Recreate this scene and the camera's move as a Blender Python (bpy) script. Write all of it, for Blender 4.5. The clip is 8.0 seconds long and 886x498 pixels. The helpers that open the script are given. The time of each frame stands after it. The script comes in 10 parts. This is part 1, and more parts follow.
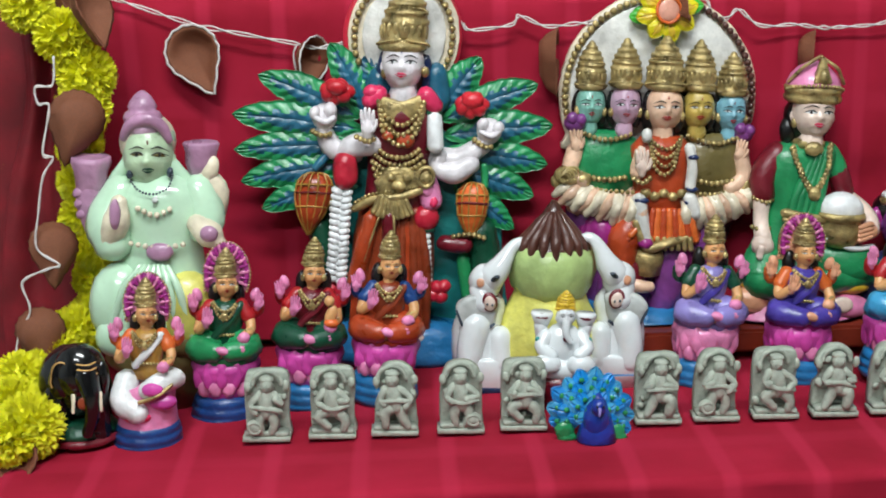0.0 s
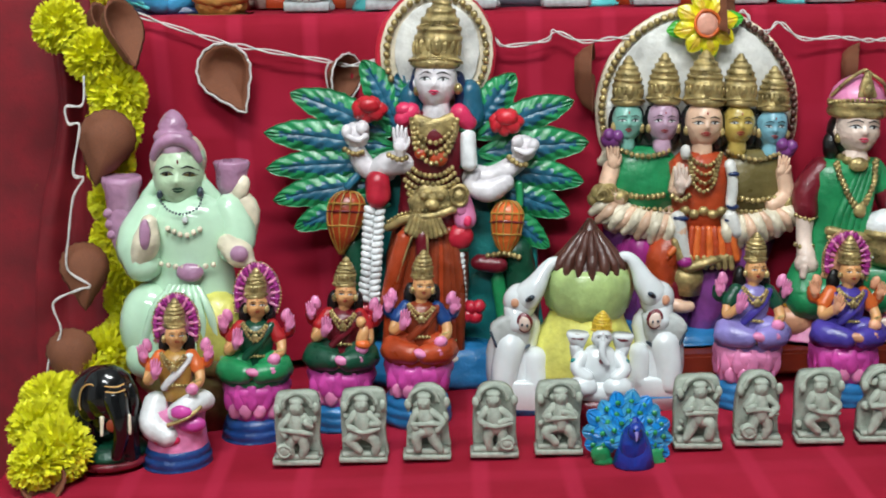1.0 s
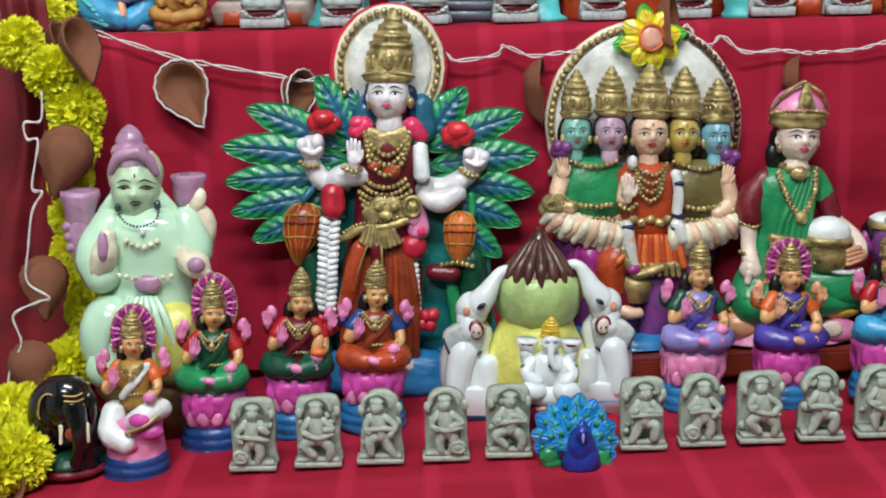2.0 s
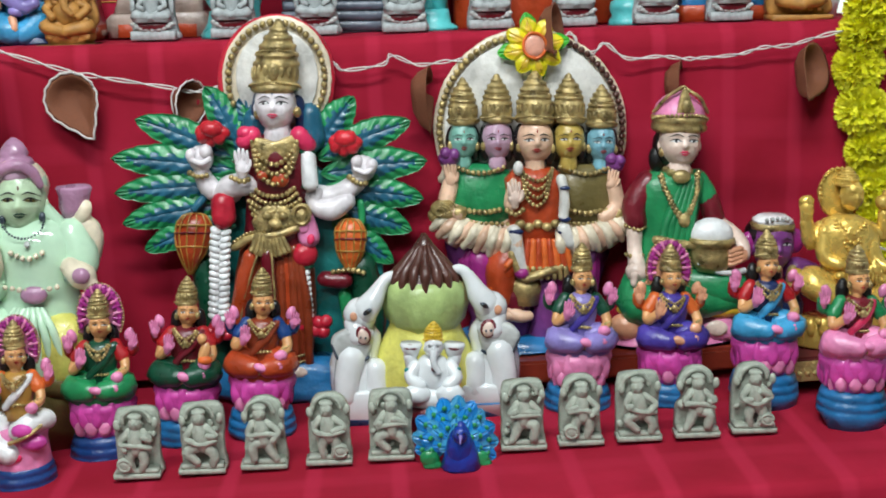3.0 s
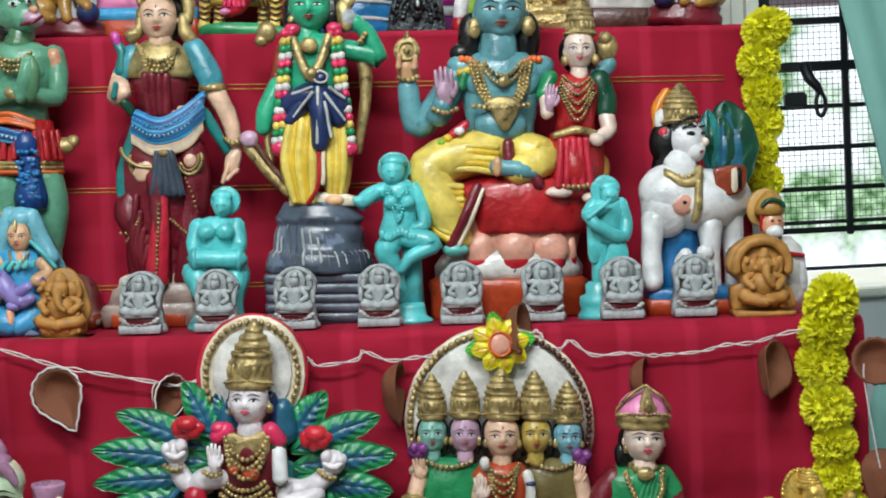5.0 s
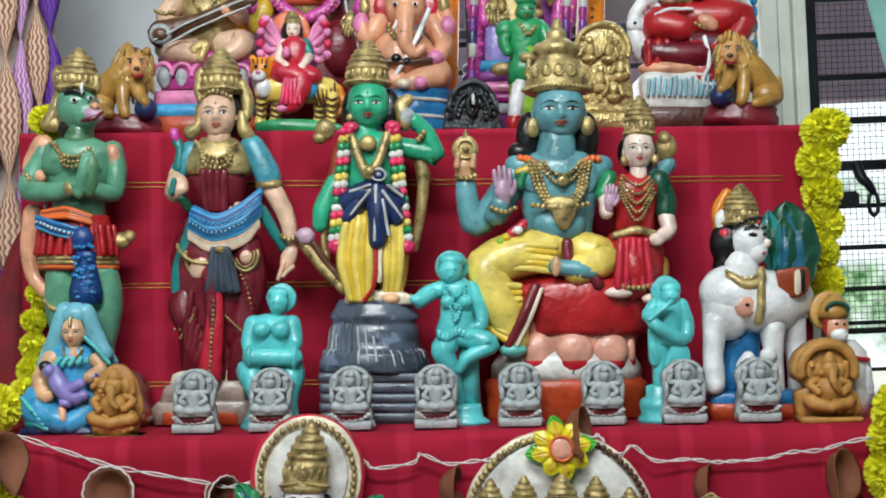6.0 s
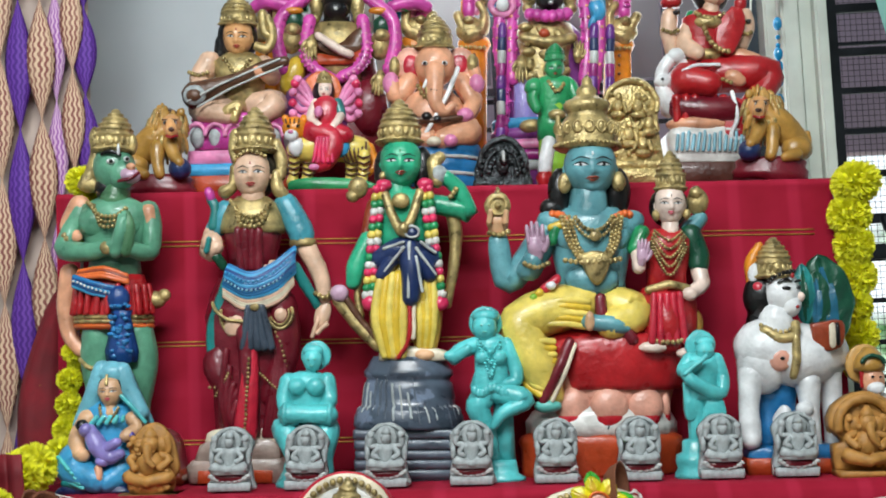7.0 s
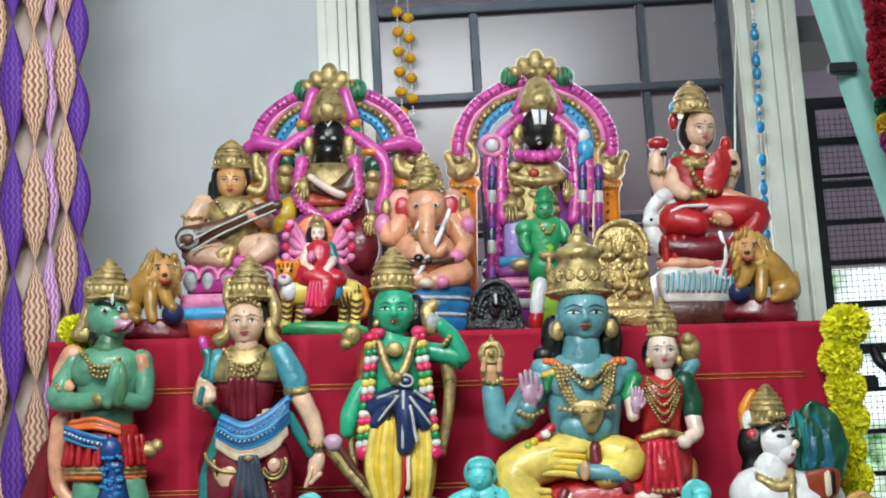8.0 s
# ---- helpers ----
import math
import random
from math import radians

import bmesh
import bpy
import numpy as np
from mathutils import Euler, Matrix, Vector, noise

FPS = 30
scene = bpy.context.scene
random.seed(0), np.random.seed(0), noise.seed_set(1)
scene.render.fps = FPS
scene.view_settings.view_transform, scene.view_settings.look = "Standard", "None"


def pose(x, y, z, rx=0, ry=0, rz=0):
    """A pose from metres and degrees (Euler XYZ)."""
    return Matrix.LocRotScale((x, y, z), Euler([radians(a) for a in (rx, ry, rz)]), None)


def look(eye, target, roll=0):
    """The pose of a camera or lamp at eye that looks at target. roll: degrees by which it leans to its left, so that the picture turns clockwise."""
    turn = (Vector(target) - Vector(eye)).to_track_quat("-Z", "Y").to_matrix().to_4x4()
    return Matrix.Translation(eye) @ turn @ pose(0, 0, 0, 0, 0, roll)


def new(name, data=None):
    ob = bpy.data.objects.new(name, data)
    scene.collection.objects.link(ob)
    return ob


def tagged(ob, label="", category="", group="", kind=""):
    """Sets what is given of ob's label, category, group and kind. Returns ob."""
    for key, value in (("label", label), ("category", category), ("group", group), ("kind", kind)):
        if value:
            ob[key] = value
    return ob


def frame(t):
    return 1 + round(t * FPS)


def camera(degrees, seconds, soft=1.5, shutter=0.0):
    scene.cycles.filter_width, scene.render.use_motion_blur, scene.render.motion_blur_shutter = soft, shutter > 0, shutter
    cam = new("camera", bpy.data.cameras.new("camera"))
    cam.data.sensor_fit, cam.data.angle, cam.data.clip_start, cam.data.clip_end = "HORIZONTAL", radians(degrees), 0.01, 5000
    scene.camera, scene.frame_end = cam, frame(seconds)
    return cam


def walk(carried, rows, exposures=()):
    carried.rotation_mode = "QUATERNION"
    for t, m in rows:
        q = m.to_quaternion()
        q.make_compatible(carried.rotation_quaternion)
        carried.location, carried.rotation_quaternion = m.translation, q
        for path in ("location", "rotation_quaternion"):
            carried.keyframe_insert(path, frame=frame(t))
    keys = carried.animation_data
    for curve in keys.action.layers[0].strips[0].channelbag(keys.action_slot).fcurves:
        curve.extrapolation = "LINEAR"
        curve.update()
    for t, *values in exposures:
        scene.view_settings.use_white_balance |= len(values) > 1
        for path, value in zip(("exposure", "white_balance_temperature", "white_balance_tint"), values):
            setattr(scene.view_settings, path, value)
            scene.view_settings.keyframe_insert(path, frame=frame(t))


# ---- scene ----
cam = camera(40.1, 8.0, soft=1.9)
PATH = [
    (0, (0.002, 0.004, 1.102), (0.074, 1.938, 0.597), -1.5),
    (0.5, (0.006, 0.043, 1.091), (0.032, 1.984, 0.61), -1.9),
    (1, (0.018, 0.029, 1.097), (0.015, 1.972, 0.623), -2.2),
    (2.3, (0.078, -0.019, 1.098), (0.128, 1.931, 0.653), -2.7),
    (2.5, (0.106, -0.026, 1.096), (0.163, 1.924, 0.654), -2.9),
    (3, (0.144, -0.035, 1.096), (0.237, 1.914, 0.655), -3.0),
    (3.5, (0.204, -0.035, 1.098), (0.338, 1.913, 0.666), -3.0),
    (4, (0.252, -0.042, 1.101), (0.396, 1.92, 0.738), -2.9),
    (4.5, (0.278, -0.055, 1.159), (0.367, 1.929, 0.922), -3.0),
    (5, (0.26, -0.074, 1.207), (0.286, 1.924, 1.114), -2.9),
    (5.2, (0.247, -0.076, 1.234), (0.258, 1.923, 1.174), -2.8),
    (6.3, (0.203, -0.048, 1.224), (0.194, 1.95, 1.303), -2.3),
    (6.5, (0.198, -0.051, 1.227), (0.179, 1.947, 1.317), -2.5),
    (7, (0.19, -0.062, 1.227), (0.158, 1.933, 1.373), -2.8),
    (7.5, (0.183, -0.07, 1.276), (0.165, 1.916, 1.506), -3.2),
    (8, (0.18, -0.079, 1.304), (0.183, 1.899, 1.605), -3.3),
]
walk(cam, [(t, look(eye, target, roll)) for t, eye, target, roll in PATH],
     [(0, 0.05), (3.5, 0.0), (4.5, -0.10), (6.5, -0.19), (8, -0.10)])

# ---- world and light ----
world = bpy.data.worlds.new("sky")
scene.world = world
world.use_nodes = True
wn = world.node_tree
sky = wn.nodes.new("ShaderNodeTexSky")
sky.sky_type, sky.sun_disc = "NISHITA", False
sky.sun_elevation, sky.sun_rotation = radians(68), radians(16)
wn.links.new(sky.outputs[0], wn.nodes["Background"].inputs[0])
wn.nodes["Background"].inputs[1].default_value = 0.12
sun = new("sun", bpy.data.lights.new("sun", "SUN"))
sun.data.energy, sun.data.angle, sun.data.color = 4.5, radians(0.6), (1, 0.95, 0.88)
sun.matrix_world = look((1.3, 5.85, 10.3), (0.3, 2.35, 1.0))


def area_lamp(x, y, z, tx, ty, tz, sx, sy, power, tint):
    """Area lamp: unseen ceiling tubes behind the camera, plus the fill at the window."""
    ob = new("ceiling_lamp", bpy.data.lights.new("ceiling_lamp", "AREA"))
    ob.data.shape, ob.data.size, ob.data.size_y = "RECTANGLE", sx, sy
    ob.data.energy, ob.data.color = power, tint
    ob.matrix_world = look((x, y, z), (tx, ty, tz))
    return ob


area_lamp(0.1, 0.1, 2.72, 0.15, 1.45, 0.6, 1.3, 0.25, 50, (0.93, 0.985, 1.0))
area_lamp(-0.6, -1.2, 2.6, 0.15, 1.7, 1.0, 1.2, 0.2, 34, (0.93, 0.985, 1.0))
# Fill lamp added just inside the window to stand for its cool daylight.
win_light = area_lamp(0.45, 2.30, 1.85, 0.45, 0.5, 1.2, 0.7, 0.6, 5, (0.88, 0.95, 1.0))
win_light.name = "window_daylight_fill"
scene.view_settings.exposure = 0.0

# ---- materials ----
MATS = {}


def rgb(h):
    v = [int(h[i:i + 2], 16) / 255 for i in (1, 3, 5)]
    return [c / 12.92 if c < 0.04 else ((c + 0.055) / 1.055) ** 2.4 for c in v]


def mix(tree, a, b, fac, mode="MIX"):
    n = tree.nodes.new("ShaderNodeMix")
    n.data_type, n.blend_type = "RGBA", mode
    for sock, val in ((n.inputs[6], a), (n.inputs[7], b), (n.inputs[0], fac)):
        if isinstance(val, bpy.types.NodeSocket):
            tree.links.new(val, sock)
        elif isinstance(val, (int, float)):
            sock.default_value = val
        else:
            sock.default_value = (*val[:3], 1)
    return n.outputs[2]


def noise_of(tree, scale, detail=3.0, kind="ShaderNodeTexNoise", coord="Object"):
    n, c = tree.nodes.new(kind), tree.nodes.new("ShaderNodeTexCoord")
    tree.links.new(c.outputs[coord], n.inputs["Vector"])
    n.inputs["Scale"].default_value = scale
    if kind == "ShaderNodeTexNoise":
        n.inputs["Detail"].default_value = detail
    return n


def ramp(tree, src, lo, hi, a=0.0, b=1.0):
    n = tree.nodes.new("ShaderNodeMapRange")
    tree.links.new(src, n.inputs[0])
    for i, v in enumerate((lo, hi, a, b)):
        n.inputs[i + 1].default_value = v
    return n.outputs[0]


def material(name, hexa, rough=0.4, metal=0.0, coat=0.0, spread=0.12, grain=45.0, bump=0.15, bscale=260.0, bkind="ShaderNodeTexNoise",
             wear=None, wear_at=0.62, depth=0.002):
    """Surface with two scales of colour variation, uneven gloss, fine relief and, if given, a second colour that shows where it is worn."""
    if name in MATS:
        return MATS[name]
    m = bpy.data.materials.new(name)
    m.use_nodes = True
    t = m.node_tree
    p = t.nodes["Principled BSDF"]
    col = rgb(hexa)
    n1, n2 = noise_of(t, grain), noise_of(t, grain * 6.3, 2.0)
    dark = [c * (1 - spread * 1.6) for c in col]
    light = [min(1, c * (1 + spread) + 0.01 * spread) for c in col]
    base = mix(t, dark, light, ramp(t, n1.outputs[0], 0.32, 0.68))
    base = mix(t, base, [c * 0.82 for c in col], ramp(t, n2.outputs[0], 0.55, 0.75, 0, 0.5 * min(1, spread * 6)))
    if wear:
        n3 = noise_of(t, grain * 1.7, 5.0)
        base = mix(t, base, rgb(wear), ramp(t, n3.outputs[0], wear_at, wear_at + 0.05))
    t.links.new(base, p.inputs["Base Color"])
    t.links.new(ramp(t, n1.outputs[0], 0.3, 0.7, max(0.03, rough - 0.09), min(1, rough + 0.1)), p.inputs["Roughness"])
    p.inputs["Metallic"].default_value = metal
    p.inputs["Coat Weight"].default_value = coat
    p.inputs["Coat Roughness"].default_value = 0.12
    if bump:
        b = t.nodes.new("ShaderNodeBump")
        b.inputs["Strength"].default_value, b.inputs["Distance"].default_value = bump, depth
        nb = noise_of(t, bscale, 4.0, bkind)
        t.links.new(nb.outputs[0], b.inputs["Height"])
        t.links.new(b.outputs[0], p.inputs["Normal"])
    if name == "marigold_yellow":
        p.inputs["Subsurface Weight"].default_value = 0.7
        p.inputs["Subsurface Radius"].default_value = (0.018, 0.019, 0.006)
    MATS[name] = m
    return m


def paint(name, hexa, rough=0.34, coat=0.25, wear=None):
    return material(name, hexa, rough, 0.0, coat, 0.2, 30.0, 0.5, 130.0, wear=wear, wear_at=0.69, depth=0.003)


PAINTS = dict(
    mint="#BFE0C2", mauve="#B687A6", cream="#E2D6BC", olive="#6E6238", lemon="#D8D46A",
    white="#E4E6E6", black="#0B0A0B", hair="#0A0909", lip="#A41E22", redp="#B01C22", maroon="#6E1222", crimson="#C02238",
    pink="#E287B4", hotpink="#D04BA6", rose="#D9305E", magenta="#9C2A7E", lilac="#8F83C6", violet="#4C3FA0", purple="#6B2F8C",
    blue="#1F6FA6", deepblue="#15407E", navy="#182C58", seablue="#4A9FB0", blush="#E2BB9E", azure="#0C86D2", royal="#10389C", sky="#3E9CCB", teal="#1F7F7C", cyan="#57C3C4", seafoam="#5FB8AE", veil="#6FB4C4",
    green="#1E8550", leaf="#238F56", leafblue="#22627C", darkgreen="#0F4A34", lime="#8BBE3C", jade="#2FAE83", moss="#4E7E58",
    orange="#D9682C", rust="#8C3A1E", brick="#B0431F", yellow="#DDB936", butter="#E6CE62", saffron="#E08A1E", brown="#5A3A26",
    skin="#DDAE84", fair="#E6CFC0", pale="#E3DDE0", tan="#DBA26A", peach="#E0A27E", flesh="#DDA08A",
    sagegreen="#5D9A7C", bluegrey="#5F98A0", steel="#3A4552", stepgrey="#56606C", ochre="#B0843C", sand="#C79A55", dust="#A8958A", lime2="#A9C07A",
    silver="#B9BDBA", leafred="#C4202E", chalk="#D9D8D2", bronzebrown="#4D2A20", kale="#C2DBB6", sunny="#E3D61C", limegreen="#48B83A", paleteal="#7FB8A8", palemauve="#C3A0B6", paleyellow="#CDB25A", palesky="#7FB6C6", grape="#7A3C80")


def C(name):
    """The material of that name in the paint box."""
    if name in MATS:
        return MATS[name]
    if name == "gold":
        return material("gold", "#B5A06A", 0.34, 0.5, 0.15, 0.34, 70.0, 0.5, 300.0, depth=0.003)
    if name == "brass":
        return material("brass", "#E6C362", 0.25, 0.45, 0.2, 0.15, 60.0, 0.4, 260.0, depth=0.002)
    if name == "palegold":
        return material("palegold", "#CDB679", 0.34, 0.5, 0.1, 0.2, 60.0, 0.5, 260.0, "ShaderNodeTexVoronoi", depth=0.003)
    if name == "pewter":
        return material("pewter", "#4B5052", 0.38, 0.8, 0.0, 0.35, 70.0, 0.6, 300.0, "ShaderNodeTexVoronoi", depth=0.003)
    if name == "stone":
        return material("stone", "#A5AD9F", 0.62, 0.0, 0.0, 0.16, 90.0, 0.5, 420.0, depth=0.002)
    if name == "palestone":
        return material("palestone", "#A9B0B0", 0.6, 0.0, 0.0, 0.2, 90.0, 0.5, 420.0, depth=0.002)
    if name == "marble":
        return material("marble", "#535F6E", 0.3, 0.0, 0.2, 0.45, 16.0, 0.1, 60.0, wear="#78869A", wear_at=0.58)
    if name == "clay":
        return material("clay", "#7E4A30", 0.7, 0.0, 0.0, 0.15, 50.0, 0.4, 300.0)
    if name == "sandstone":
        return material("sandstone", "#B5823F", 0.55, 0.0, 0.0, 0.16, 70.0, 0.45, 300.0)
    if name == "gloss_black":
        return material("gloss_black", "#0C0C0D", 0.12, 0.0, 0.5, 0.2, 40.0, 0.1, 120.0)
    if name == "porcelain":
        return material("porcelain", "#DDE1E2", 0.1, 0.0, 0.6, 0.05, 30.0, 0.1, 60.0)
    if name == "mint":
        return material("mint", PAINTS["mint"], 0.13, 0.0, 0.6, 0.07, 25.0, 0.12, 70.0)
    return paint(name, PAINTS[name])


def cloth_red():
    """Handloom cotton: broad faint stripes, fine weave, gentle fading."""
    m = bpy.data.materials.new("red_handloom")
    m.use_nodes = True
    t = m.node_tree
    p = t.nodes["Principled BSDF"]
    c = t.nodes.new("ShaderNodeTexCoord")
    w = t.nodes.new("ShaderNodeTexWave")
    w.wave_type, w.bands_direction = "BANDS", "X"
    t.links.new(c.outputs["UV"], w.inputs["Vector"])
    w.inputs["Scale"].default_value, w.inputs["Distortion"].default_value = 3.3, 0.4
    w2 = t.nodes.new("ShaderNodeTexWave")
    w2.wave_type, w2.bands_direction = "BANDS", "Y"
    t.links.new(c.outputs["UV"], w2.inputs["Vector"])
    w2.inputs["Scale"].default_value, w2.inputs["Distortion"].default_value = 2.0, 0.6
    n = noise_of(t, 9.0, 4.0)
    base = mix(t, rgb("#8B1025"), rgb("#A51B36"), ramp(t, n.outputs[0], 0.3, 0.7))
    base = mix(t, base, rgb("#B32643"), ramp(t, w.outputs["Fac"], 0.86, 0.97, 0, 0.55))
    base = mix(t, base, rgb("#B32643"), ramp(t, w2.outputs["Fac"], 0.9, 0.98, 0, 0.25))
    t.links.new(base, p.inputs["Base Color"])
    p.inputs["Roughness"].default_value = 0.85
    p.inputs["Specular IOR Level"].default_value = 0.2
    b = t.nodes.new("ShaderNodeBump")
    b.inputs["Strength"].default_value, b.inputs["Distance"].default_value = 0.25, 0.001
    ck = noise_of(t, 900.0, 1.0)
    t.links.new(ck.outputs[0], b.inputs["Height"])
    t.links.new(b.outputs[0], p.inputs["Normal"])
    return m


CLOTH = cloth_red()
WALL = material("limewash", "#C3CBCE", 0.75, 0, 0, 0.05, 3.0, 0.12, 60.0)
BEIGE = material("beige_plaster", "#C6B2A6", 0.8, 0, 0, 0.08, 3.0, 0.12, 60.0)
FRAME = material("white_woodwork", "#CDD3C8", 0.45, 0, 0.1, 0.06, 12.0, 0.15, 80.0)
IRON = material("black_iron", "#14181D", 0.45, 0.3, 0.0, 0.2, 30.0, 0.25, 200.0)
STEELBAR = material("slate_iron", "#26323C", 0.42, 0.3, 0.0, 0.2, 30.0, 0.2, 200.0)
FLOOR = material("floor_tile", "#9A8F84", 0.3, 0, 0.1, 0.08, 4.0, 0.05, 60.0)
PETAL = material("marigold_yellow", "#F8F232", 0.6, 0, 0, 0.14, 60.0, 0.2, 200.0)
THREAD = material("cotton_twine", "#D8D2CE", 0.85, 0, 0, 0.1, 200.0, 0.4, 900.0)
TEALCLOTH = material("teal_sheet", "#7FB8AE", 0.6, 0, 0, 0.08, 6.0, 0.15, 300.0)


# ---- building kit ----
def mesh_object(name, verts, faces, mats, index=None, smooth=True, parent=None, uv=None):
    me = bpy.data.meshes.new(name)
    me.from_pydata([tuple(v) for v in verts], [], [tuple(f) for f in faces])
    for m in mats:
        me.materials.append(m)
    if index is not None:
        me.polygons.foreach_set("material_index", index)
    flags = [smooth] * len(faces) if isinstance(smooth, bool) else smooth
    me.polygons.foreach_set("use_smooth", flags)
    if uv is not None:
        lay = me.uv_layers.new(name="UVMap")
        for poly in me.polygons:
            for li in poly.loop_indices:
                lay.data[li].uv = uv[me.loops[li].vertex_index]
    me.update()
    ob = new(name, me)
    if parent:
        ob.parent = parent
    return ob


def part(name, bm, mat, parent=None, label="", smooth=False):
    """Links a bmesh as one mesh object under a thing or a part."""
    me = bpy.data.meshes.new(name)
    bmesh.ops.recalc_face_normals(bm, faces=bm.faces)
    bm.to_mesh(me)
    bm.free()
    me.materials.append(mat)
    for p in me.polygons:
        p.use_smooth = smooth
    ob = new(name, me)
    if parent:
        ob.parent = parent
    return tagged(ob, label) if label else ob


def box(x0, x1, y0, y1, z0, z1, bevel=0.0, bm=None):
    bm = bm or bmesh.new()
    r = bmesh.ops.create_cube(bm, size=1.0, matrix=Matrix.LocRotScale(((x0 + x1) / 2, (y0 + y1) / 2, (z0 + z1) / 2), None, (x1 - x0, y1 - y0, z1 - z0)))
    if bevel:
        es = list({e for v in r["verts"] for e in v.link_edges})
        bmesh.ops.bevel(bm, geom=es, offset=bevel, segments=2, affect="EDGES")
    return bm


def empty(name, at=(0, 0, 0)):
    ob = new(name)
    ob.location = at
    return ob


def curve_points(pts, per=5):
    """Smooth line through points, as arrays of any width."""
    p = np.array(pts, float)
    if len(p) < 3:
        return np.array([p[0] + (p[-1] - p[0]) * i / per for i in range(per + 1)])
    q = np.vstack([2 * p[0] - p[1], p, 2 * p[-1] - p[-2]])
    out = []
    for i in range(1, len(q) - 2):
        a, b, c, d = q[i - 1:i + 3]
        for j in range(per):
            t = j / per
            out.append(0.5 * (2 * b + (c - a) * t + (2 * a - 5 * b + 4 * c - d) * t * t + (3 * b - a - 3 * c + d) * t ** 3))
    out.append(p[-1])
    return np.array(out)


def tube_mesh(line, radius, n=8):
    """Vertices and faces of a round cord along a line of 3D points; radius may vary."""
    line = np.array(line, float)
    rad = np.broadcast_to(np.array(radius, float), (len(line),))
    tang = np.gradient(line, axis=0)
    tang /= np.linalg.norm(tang, axis=1)[:, None] + 1e-12
    ref = np.array([0.0, 0.0, 1.0]) if abs(tang[0][2]) < 0.8 else np.array([0.0, 1.0, 0.0])
    verts, faces = [], []
    side = np.cross(tang[0], ref)
    for i, p in enumerate(line):
        side = side - tang[i] * np.dot(side, tang[i])
        side /= np.linalg.norm(side) + 1e-12
        up = np.cross(side, tang[i])
        for j in range(n):
            a = 2 * math.pi * j / n
            verts.append(p + rad[i] * (math.cos(a) * side + math.sin(a) * up))
    for i in range(len(line) - 1):
        for j in range(n):
            k = (j + 1) % n
            faces.append((i * n + j, i * n + k, (i + 1) * n + k, (i + 1) * n + j))
    faces.append(tuple(range(n))[::-1])
    faces.append(tuple((len(line) - 1) * n + j for j in range(n)))
    return verts, faces


